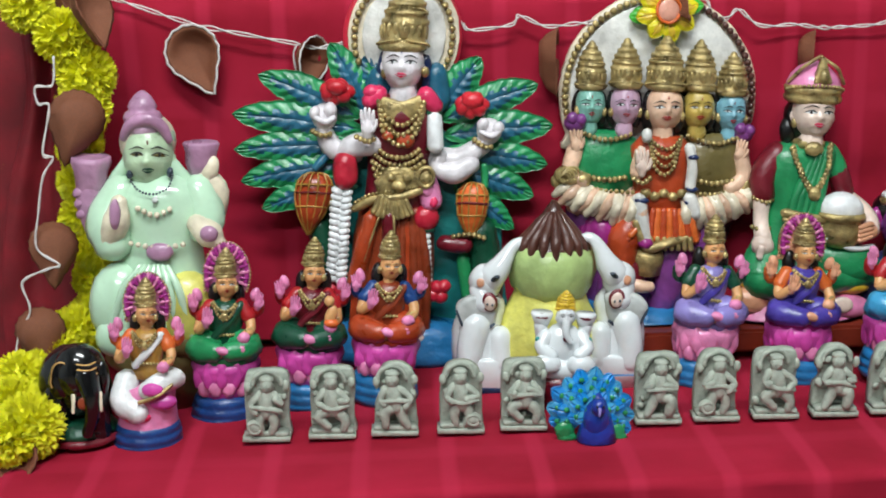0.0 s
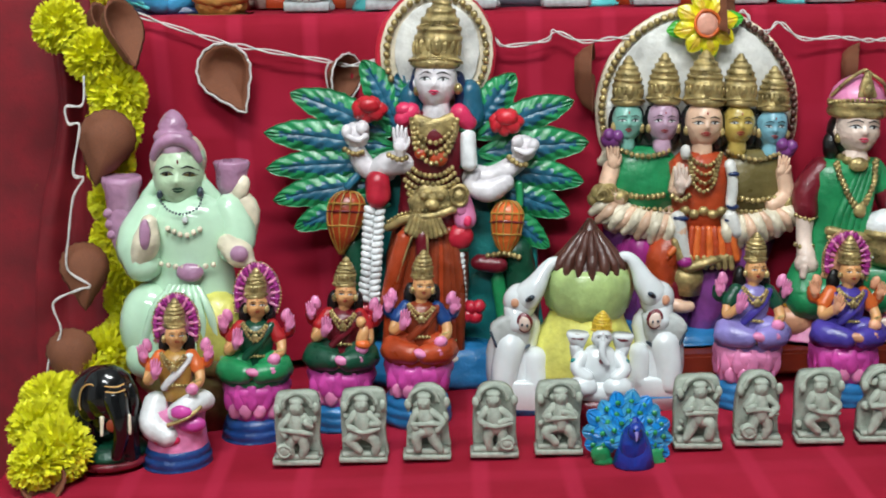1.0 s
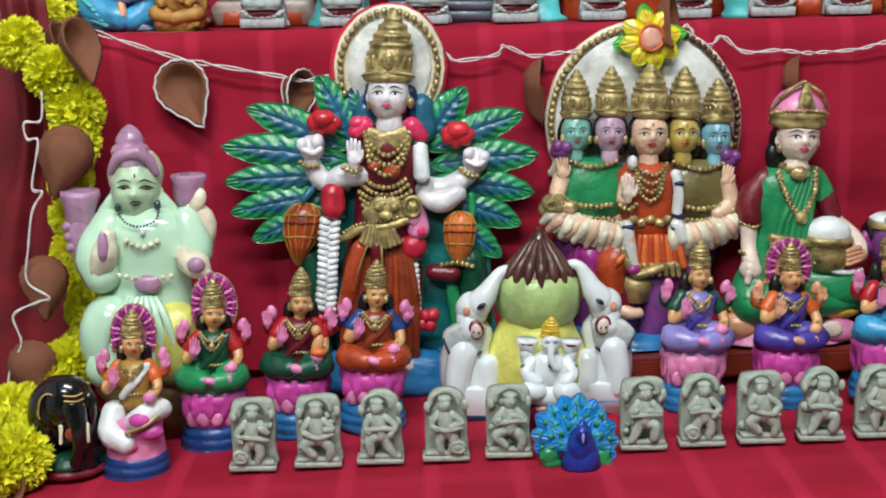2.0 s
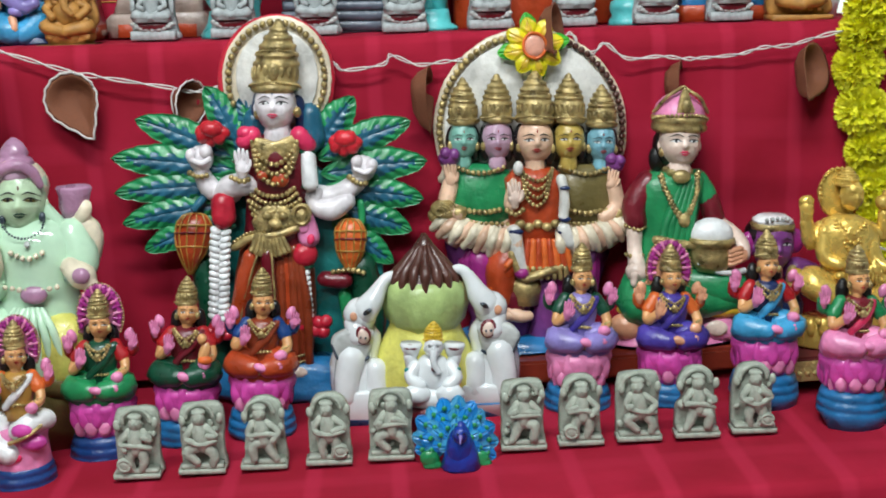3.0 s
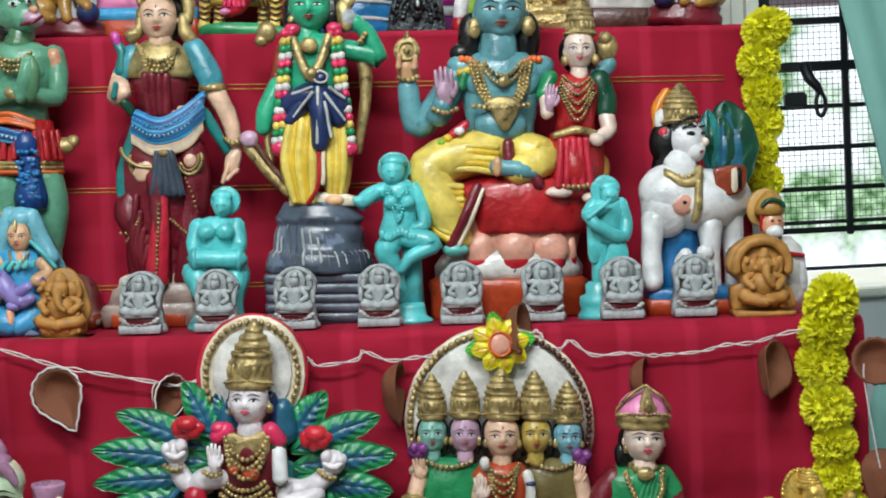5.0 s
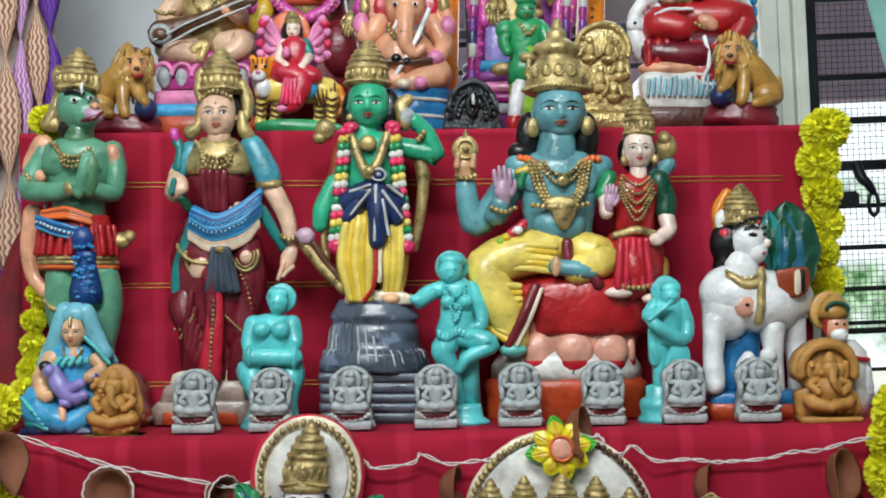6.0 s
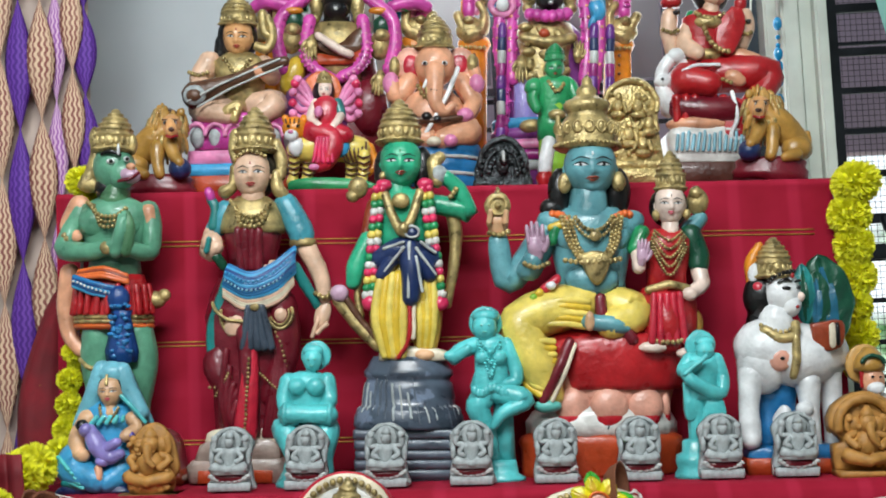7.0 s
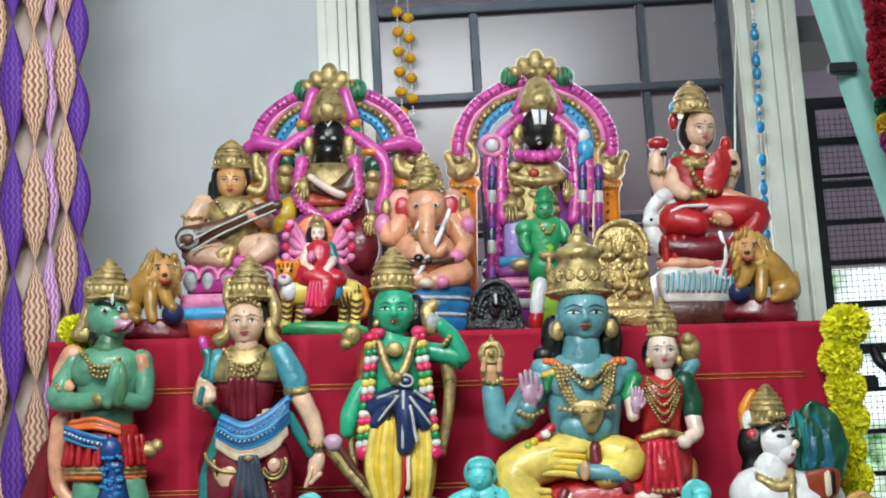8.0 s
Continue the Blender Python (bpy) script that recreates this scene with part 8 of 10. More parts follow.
def tiger_rider():
    f = Fig("tiger_rider_statue", "small painted goddess in red riding a striped tiger", "statue", (-0.030, 1.935, 1.489), (565, 582), 0.000949, (0.042, -0.058, 1.014, -0.167))
    f.P("leaf", [(502, 590), (505, 574), (560, 566), (640, 572), (645, 588)], 34, 66, 5)
    f.L("butter", [(520, 520, 24, 6), (570, 515, 26, 4), (620, 520, 24, 0)])
    for x in (512, 535, 610, 632):
        f.L("butter", [(x, 530, 12, 14 if x in (512, 632) else 2), (x - 2, 560, 9, 16 if x in (512, 632) else 2), (x - 4, 576, 11, 20 if x in (512, 632) else 4)])
        for k in range(4):
            f.L("brown", [(x - 11, 530 + 10 * k, 1.6, 24 if x in (512, 632) else 12), (x, 534 + 10 * k, 2, 28 if x in (512, 632) else 15), (x + 10, 530 + 10 * k, 1.6, 22 if x in (512, 632) else 11)], n=6)
    for k in range(7):
        f.L("brown", [(600 + 6 * k, 500 + k, 2, 18 - k), (594 + 7 * k, 520, 2.4, 25 - k), (600 + 6 * k, 540, 1.8, 20 - k)], n=6)
    f.E("white", 515, 515, 14, 18, 26, 10).E("saffron", 512, 484, 22, 21, 22, 18).E("white", 508, 495, 13, 10, 36, 9).E("saffron", 496, 468, 7, 8, 20).E("saffron", 528, 468, 7, 8, 20).E("black", 504, 480, 3, 3, 41).E("black", 520, 480, 3, 3, 40).E("pink", 508, 490, 5, 3.5, 45).L("saffron", [(640, 515, 8, -4), (650, 545, 7, -2), (638, 562, 6, 0)])
    for k in range(4):
        f.L("brown", [(498 + 8 * k, 468, 1.5, 36), (500 + 7 * k, 474, 1.5, 40)], n=6)
    f.E("sky", 592, 508, 18, 26, 22, 10).L("crimson", [(545, 490, 22, 18), (580, 500, 20, 28), (572, 535, 16, 34), (556, 550, 10, 34)]).L("crimson", [(580, 490, 20, 18), (600, 495, 16, 24)])
    for k in range(5):
        f.L("rose", [(555 + 5 * k, 500, 4, 44), (548 + 8 * k, 540, 4, 46)], n=6)
    f.E("pink", 548, 550, 10, 6, 42).V("crimson", 566, [(490, 24), (465, 22), (440, 24), (428, 10)], 14, 0.7).L("fair", [(548, 440, 9, 12), (540, 465, 8, 20), (555, 478, 7, 32)]).L("teal", [(585, 440, 10, 12), (592, 458, 9, 16)]).L("fair", [(592, 462, 8, 20), (580, 480, 7, 32)]).E("pink", 555, 455, 8, 10, 36)
    r = random.Random(2)
    for sgn in (-1, 1):
        for k in range(5):
            a = radians(-30 + 28 * k)
            f.L("pink", [(565 + sgn * 20, 448, 6, 4), (565 + sgn * (32 + 10 * math.cos(a)), 450 - 34 * math.sin(a), 6, 4), (565 + sgn * (44 + 12 * math.cos(a)), 440 - 40 * math.sin(a), 6, 8)]).E("rose" if k % 2 else "pink", 565 + sgn * (48 + 10 * math.cos(a)), 438 - 40 * math.sin(a), 8, 8, 12)
    f.P("orange", [(p[0], p[1]) for p in f.ring(557, 418, 34, 36, 0, 340, 14)], -2, 8, 3).E("hair", 560, 420, 20, 22, 4, 16).face(563, 416, 13, 17, "fair", 10, 0).crown(562, 405, 14, 24, 6)
    f.done(tier3(-0.032))


tiger_rider()


def garlanded_deity(tall):
    if tall:
        f = Fig("garlanded_deity_statue", "black-faced standing deity statue wrapped in magenta garlands", "statue", (0.348, 2.15, 1.493), (950, 575), 0.001048, (0.070, -0.058, 1.014, -0.160), "garlanded deities")
        cx, cy, rx, ry, top, fx, fy = 948, 258, 138, 118, 105, 950, 232
    else:
        f = Fig("garlanded_deity_statue", "black-faced seated deity statue wrapped in magenta garlands", "statue", (-0.025, 2.13, 1.507), (590, 580), 0.001041, (0.044, -0.058, 1.014, -0.167), "garlanded deities")
        cx, cy, rx, ry, top, fx, fy = 590, 265, 142, 110, 130, 585, 250
    # arch of coloured bands
    for c, a, w in (("hotpink", 1.0, 12), ("pink", 0.90, 7), ("gold", 0.81, 9), ("sky", 0.70, 10)):
        f.arc(c, cx, cy, rx * a, ry * a, -5, 185, w, -16, 20)
    for k in range(40):
        p = f.ring(cx, cy, rx, ry, 4.5 * k, 4.5 * k + 1, 1)[0]
        q = f.ring(cx, cy, rx * 1.06, ry * 1.07, 4.5 * k, 4.5 * k + 1, 1)[0]
        f.L("hotpink" if k % 2 else "magenta", [(p[0], p[1], 4, -6), (q[0], q[1], 3, -8)], n=6)
    f.B("gold", f.ring(cx, cy, rx * 0.81, ry * 0.81, 2, 178, 20, -6), 6, 11)
    f.B("deepblue" if not tall else "blue", f.ring(cx, cy, rx * 0.70, ry * 0.70, 5, 175, 20, -7), 3, 12)
    if tall:
        f.arc("saffron", cx, cy + 2, rx * 1.06, ry * 1.0, 130, 190, 7, -20)
    # crest
    for k, (dx, dy, w, h, rt) in enumerate(((0, 0, 17, 24, 0), (-22, 8, 15, 18, -25), (22, 8, 15, 18, 25), (-38, 20, 12, 14, -50), (38, 20, 12, 14, 50), (-8, 20, 13, 13, 0), (10, 20, 13, 13, 0))):
        f.E("gold", fx + dx - 2, top + dy, w, h, -4 + 3 * (k % 2), 12, rt)
    f.E("green", fx - 48, top + 26, 20, 20, -6, 12).E("green", fx + 48, top + 26, 20, 20, -6, 12)
    for s in (-1, 1):
        for k in range(3):
            f.L("darkgreen", [(fx + s * (36 + 9 * k), top + 14, 2.5, 6), (fx + s * (40 + 9 * k), top + 40, 2.5, 6)], n=6)
    # pillars with golden beasts
    for s in (-1, 1):
        px = cx + s * rx * 0.98
        f.V("saffron", px - s * 8, [(572, 26), (340, 24), (325, 30), (315, 26)], -18, 0.7).B("gold", [(px - s * 8 - 22, 332, 2), (px - s * 8 + 22, 332, 2)], 4, 8).B("brown", [(px - s * 8, 345, 2), (px - s * 8, 560, 2)], 3, 16)
        f.E("gold", px, 300, 26, 22, -6, 18, 20 * s).L("gold", [(px, 310, 18, -4), (px - s * 22, 300, 12, -2), (px - s * 24, 270, 8, -2), (px - s * 14, 255, 6, -2)]).L("gold", [(px + s * 12, 296, 10, 0), (px + s * 22, 276, 9, 0)]).E("gold", px + s * 2, 285, 10, 8, 12)
    # body
    f.V("maroon" if not tall else "grape", fx, [(575, 92), (500, 84), (420, 76), (360, 66), (310, 62), (290, 40)], 0, 0.5)
    if tall:
        f.P("lilac", [(890, 380), (905, 360), (930, 420), (925, 500), (895, 510)], 40, 20, 5).V("gold", fx - 5, [(420, 46), (390, 50), (350, 46), (310, 52), (292, 44)], 12, 0.66)
        for k in range(18):
            f.E("gold", fx - 42 + (k * 29) % 84, 300 + 7 * k, 13, 8, 40, 8, 30 * k)
        f.L("gold", [(fx - 45, 318, 9, 40), (fx, 326, 10, 48), (fx + 40, 318, 9, 40)]).E("brick", fx - 10, 312, 10, 8, 52).E("brick", fx + 14, 345, 9, 8, 52)
        f.palm(902, 368, 22, "gold", 44, 180).palm(1000, 345, 18, "gold", 40, 0)
        for k, c in enumerate(("sky", "grape", "pink", "magenta", "palestone")):
            f.V(c, fx, [(478 + 18 * k, 96), (468 + 18 * k, 98), (462 + 18 * k, 94)], 2, 0.5)
        f.E("gold", 922, 470, 22, 12, 46, 10)
    else:
        f.V("gold", fx, [(400, 50), (360, 46), (320, 56), (296, 46)], 12, 0.66).P("brown", [(550, 310), (590, 330), (630, 300), (640, 330), (600, 352), (555, 340)], 52, 10, 4).P("brick", [(545, 345), (600, 352), (635, 335), (640, 360), (550, 366)], 50, 10, 4)
        f.L("fair", [(556, 318, 7, 58), (590, 340, 8, 62), (612, 350, 7, 60)])
        for a, b in ((508, 320), (662, 330)):
            f.E("gold", a, b, 20, 28, 30, 16, 10).E("gold", a + 2, b - 14, 14, 12, 42).E("green", a + 4, b - 36, 14, 18, 22).V("darkgreen", a + 2, [(b - 12, 14), (b - 40, 17), (b - 46, 12)], 24, 0.8)
        f.palm(542, 335, 22, "gold", 50, 180).palm(660, 395, 20, "gold", 50, 190)
        f.E("maroon", 640, 440, 34, 50, 26, 26).E("yellow", 508, 385, 20, 36, 26, 18, 20).L("grape", [(560, 400, 30, 26), (520, 440, 30, 34), (580, 470, 26, 44)])
    # head
    f.E("black", fx, fy - 4, 30, 36, 22, 28).E("black", fx, fy + 22, 24, 22, 26, 24).V("black", fx, [(fy + 50, 26), (fy + 30, 24), (fy + 20, 24)], 18, 0.8)
    if tall:
        f.P("white", [(fx - 14, fy - 34), (fx + 14, fy - 34), (fx + 11, fy - 8), (fx - 9, fy - 8)], 53, 8, 2, smooth=False).L("deepblue", [(fx, fy - 32, 2, 55), (fx, fy - 12, 2, 55)], n=6).E("silver", fx, fy + 26, 5, 4, 50, 3)
    else:
        f.P("white", [(fx - 8, fy - 34), (fx - 2, fy - 26), (fx + 8, fy - 34), (fx, fy - 22)], 50, 6, 2, smooth=False).E("silver", fx - 8, fy - 2, 5, 3, 48, 2).E("silver", fx + 10, fy - 2, 5, 3, 48, 2).E("silver", fx, fy + 20, 4, 3, 50, 2)
    f.V("gold", fx, [(fy - 30, 34), (fy - 42, 36), (fy - 58, 34), (fy - 74, 28), (fy - 88, 18), (fy - 98, 6)], 22, 0.9).E("gold", fx, fy - 52, 14, 14, 52, 6)
    for s in (-1, 1):
        f.E("gold", fx + 36 * s, fy + 10, 13, 26, 22, 12).E("gold", fx + 38 * s, fy + 34, 10, 10, 30)
        # garlands over the shoulders
        gl = [(fx + 8 * s, top + 42, 10, 22), (fx + 26 * s, fy - 60, 10, 22), (fx + 38 * s, fy - 34, 10, 20)]
        f.L("hotpink", gl)
        if tall:
            lines = [[(fx + 34 * s, fy - 20, 11, 20), (fx + 60 * s, fy + 4, 12, 24), (fx + 84 * s, fy + 40, 11, 28), (fx + 86 * s, 340, 11, 32), (fx + 76 * s, 420, 10, 34), (fx + 80 * s, 480, 12, 34)], [(fx + 60 * s, fy + 20, 10, 22), (fx + 66 * s, 320, 10, 32), (fx + 62 * s, 390, 12, 36)]]
        else:
            lines = [[(fx + 34 * s, fy - 16, 10, 22), (fx + 70 * s, fy + 10, 12, 28), (fx + 98 * s, fy + 40, 12, 32), (fx + 100 * s, 340, 12, 34), (fx + 90 * s, 375, 11, 34)], [(fx + 46 * s, 290, 12, 40), (fx + 52 * s, 340, 10, 44), (fx + 40 * s, 370, 10, 46), (fx + 10 * s, 388, 10, 48)]]
        for ln in lines:
            f.L("hotpink", ln)
            c = curve_points([(a, b, d + 9) for a, b, r_, d in ln], 7)
            for p in c[1::2]:
                f.E("peach" if tall else "pink", p[0] + 3 * s, p[1], 3.4, 3.4, p[2], 3).E("magenta", p[0] - 5 * s, p[1] + 4, 3.2, 3.2, p[2] - 1, 3).E("hotpink", p[0] + 9 * s, p[1] + 2, 3.6, 3.6, p[2] - 6, 3).E("hotpink", p[0] - 9 * s, p[1] - 2, 3.6, 3.6, p[2] - 6, 3)
    if tall:
        f.B("hotpink", [(fx - 34, 278, 44), (fx, 282, 52), (fx + 34, 276, 44)], 11, 13).E("white", 868, 262, 12, 12, 40, 8).arc("pink", 868, 262, 19, 17, 0, 350, 6, 36).E("sky", 1032, 268, 15, 22, 36, 12, -10).E("white", 1028, 245, 12, 14, 38, 10).E("sky", 1024, 290, 7, 14, 40, 6, 20)
        for x in (868, 1026, 1056):
            for k in range(9):
                f.L(("purple", "navy", "silver", "magenta")[k % 4], [(x, 300 + 22 * k, 8, 44 if x < 1040 else 30), (x, 316 + 22 * k, 8, 44 if x < 1040 else 30)])
    else:
        for s in (-1, 1):
            f.L("hotpink", [(cx + s * 92, 262, 12, 14), (cx + s * 128, 254, 14, 10), (cx + s * 150, 262, 12, 4)]).V("green", cx + s * 66 if s < 0 else cx + 108, [(270, 10), (250, 10)], 10).E("saffron", fx + 76 * s, fy + 22, 20, 7, 36).L("hotpink", [(fx + 28 * s, fy - 85, 11, 26), (fx + 42 * s, fy - 40, 12, 26)]).L("saffron", [(fx + 46 * s, fy - 30, 11, 26), (fx + 47 * s, fy - 27, 11, 26)]).L("green", [(fx + 47 * s, fy - 22, 10, 26), (fx + 48 * s, fy - 20, 9, 26)])
    f.done(tier3(f.at[0]))


garlanded_deity(False)
garlanded_deity(True)


def pink_ganesha():
    f = Fig("elephant_god_statue", "pink painted elephant god statue on a ridged blue seat", "statue", (0.147, 2.03, 1.493), (755, 575), 0.000993, (0.056, -0.058, 1.014, -0.165))
    f.V("blue", 755, [(585, 82), (570, 84), (560, 78), (552, 84), (540, 82), (532, 76), (522, 82), (510, 80), (502, 74)], 0, 0.62)
    for y in (560, 532):
        f.V("silver", 755, [(y + 3, 82), (y, 84), (y - 3, 82)], 0, 0.62)
    f.L("peach", [(720, 480, 26, 10), (698, 488, 26, 22), (745, 495, 18, 44)]).L("peach", [(790, 480, 26, 10), (815, 482, 26, 22), (770, 496, 18, 44)]).E("peach", 752, 455, 58, 48, 10, 42).E("pink", 722, 495, 12, 10, 54).E("cream", 755, 500, 14, 9, 56).E("pink", 782, 498, 14, 11, 54)
    f.L("brown", [(705, 462, 5, 50), (755, 464, 6, 56), (800, 460, 5, 48)]).E("black", 742, 458, 9, 8, 58).E("black", 760, 462, 8, 6, 58).L("white", [(795, 375, 4, 44), (775, 425, 4, 54), (742, 485, 4, 56)])
    f.L("peach", [(710, 395, 18, 2), (690, 425, 17, 10), (680, 400, 14, 14)]).E("pink", 678, 400, 15, 20, 18, 10).L("peach", [(800, 395, 18, 2), (822, 430, 17, 12), (812, 455, 14, 30)]).E("pink", 808, 455, 15, 13, 38).L("peach", [(808, 385, 14, -4), (828, 400, 13, 0), (822, 375, 12, 4)]).E("pink", 828, 400, 14, 18, 16, 10).E("gold", 820, 365, 12, 18, 6).E("gold", 684, 372, 10, 20, 6)
    f.E("peach", 755, 368, 36, 38, 16, 32).E("flesh", 712, 368, 28, 32, 4, 8, -10).E("flesh", 798, 366, 26, 30, 4, 8, 10).E("crimson", 714, 370, 16, 20, 10, 5, -10).E("crimson", 797, 366, 15, 18, 10, 5, 10)
    f.L("peach", [(755, 380, 18, 40), (756, 410, 15, 50), (758, 435, 13, 52), (772, 450, 11, 52), (786, 440, 8, 54)]).E("white", 738, 366, 6, 4, 44).E("black", 738, 366, 3, 3, 48).E("white", 772, 366, 6, 4, 44).E("black", 772, 366, 3, 3, 48).L("gold", [(738, 405, 4, 46), (745, 420, 4, 50)]).B("brown", [(750, 400, 60), (762, 402, 60)], 2, 5).B("brown", [(750, 412, 63), (764, 414, 63)], 2, 5)
    f.L("white", [(742, 396, 4, 50), (736, 408, 3, 52)]).crown(754, 340, 32, 62, 10).B("gold", [(725, 405, 38), (740, 425, 48), (770, 428, 48), (788, 405, 38)], 4, 8)
    f.done(tier3(0.147))


pink_ganesha()


def small_top_things():
    f = Fig("metal_plaque", "small dark pewter arched plaque with a figure", "plaque", (0.263, 1.925, 1.477), (877, 575), 0.000943, (0.064, -0.058, 1.014, -0.162))
    f.P("pewter", [(828, 580), (826, 560), (830, 540), (855, 510), (875, 490), (895, 508), (918, 535), (924, 560), (922, 580)], 0, 16, 5).P("pewter", [(824, 582), (824, 572), (926, 570), (926, 582)], 10, 26, 3, smooth=False)
    f.arc("pewter", 875, 555, 42, 56, 10, 170, 5, 4).arc("pewter", 875, 555, 30, 38, 0, 180, 3.4, 4).E("pewter", 875, 540, 13, 22, 4, 10).E("black", 876, 536, 8, 11, 12, 6).L("silver", [(876, 522, 3.5, 16), (876, 536, 3, 19)], n=6)
    for k in range(26):
        a = radians(180 * k / 25)
        f.E("pewter", 875 + (24 + 14 * (k % 2)) * math.cos(a), 560 - (30 + 16 * (k % 2)) * math.sin(a), 5, 5, 4, 5)
    f.done(tier3(0.263))
    f = Fig("green_goddess_figurine", "bright green standing goddess figurine with a white cloth", "figurine", (0.350, 1.985, 1.478), (965, 575), 0.000971, (0.071, -0.058, 1.014, -0.160))
    f.V("lime", 965, [(575, 26), (540, 26), (500, 28), (460, 26), (430, 24)], 0, 0.7).V("leaf", 965, [(500, 30), (470, 30), (440, 26), (410, 34), (392, 30), (384, 12)], 0, 0.66)
    f.L("white", [(955, 505, 14, 14), (950, 530, 13, 16), (948, 552, 13, 16)]).L("redp", [(948, 558, 13, 16), (946, 566, 14, 16)]).E("gold", 968, 455, 16, 10, 22).L("gold", [(968, 460, 5, 26), (970, 500, 5, 26)]).E("gold", 970, 480, 10, 12, 24)
    f.L("leaf", [(940, 405, 12, 2), (925, 425, 11, 8), (932, 445, 9, 18)]).E("leaf", 928, 408, 17, 18, 6, 12).L("leaf", [(992, 405, 12, 2), (1000, 425, 11, 8)]).B("palegold", [(952, 398, 18), (966, 415, 24), (982, 398, 18)], 4, 7)
    f.face(963, 375, 17, 20, "leaf", 10, 0, mark="lime").crown(963, 362, 18, 32, 6, "leaf")
    f.done(tier3(0.351))
    f = Fig("gold_plaque", "pale gold relief plaque with a round arched top", "plaque", (0.481, 1.96, 1.478), (1105, 565), 0.000959, (0.081, -0.058, 1.014, -0.161))
    g = "palegold"
    f.P(g, [(1058, 562), (1062, 480), (1048, 440), (1062, 405), (1095, 390), (1125, 396), (1145, 430), (1148, 480), (1155, 560)], 0, 18, 5).P(g, [(1052, 566), (1054, 548), (1160, 546), (1160, 566)], 12, 30, 4, smooth=False).P(g, [(1056, 548), (1058, 536), (1156, 534), (1156, 548)], 8, 24, 4, smooth=False)
    f.arc(g, 1098, 440, 46, 44, -10, 190, 5, 3)
    r = random.Random(6)
    for x, y in ((1075, 440), (1110, 440), (1095, 490), (1130, 470), (1072, 490), (1120, 505)):
        f.E(g, x, y, 10, 14, 4, 9).E(g, x, y - 16, 6, 7, 8, 6).L(g, [(x - 10, y - 4, 4, 6), (x - 16, y + 8, 4, 8)], n=6).L(g, [(x + 10, y - 4, 4, 6), (x + 15, y + 10, 4, 8)], n=6).E(g, x, y + 16, 14, 7, 6, 8)
    for k in range(24):
        f.E(g, r.uniform(1062, 1148), r.uniform(405, 525), r.uniform(4, 8), r.uniform(3, 7), 2, 6, r.uniform(0, 180))
    f.done(tier3(0.482))


small_top_things()


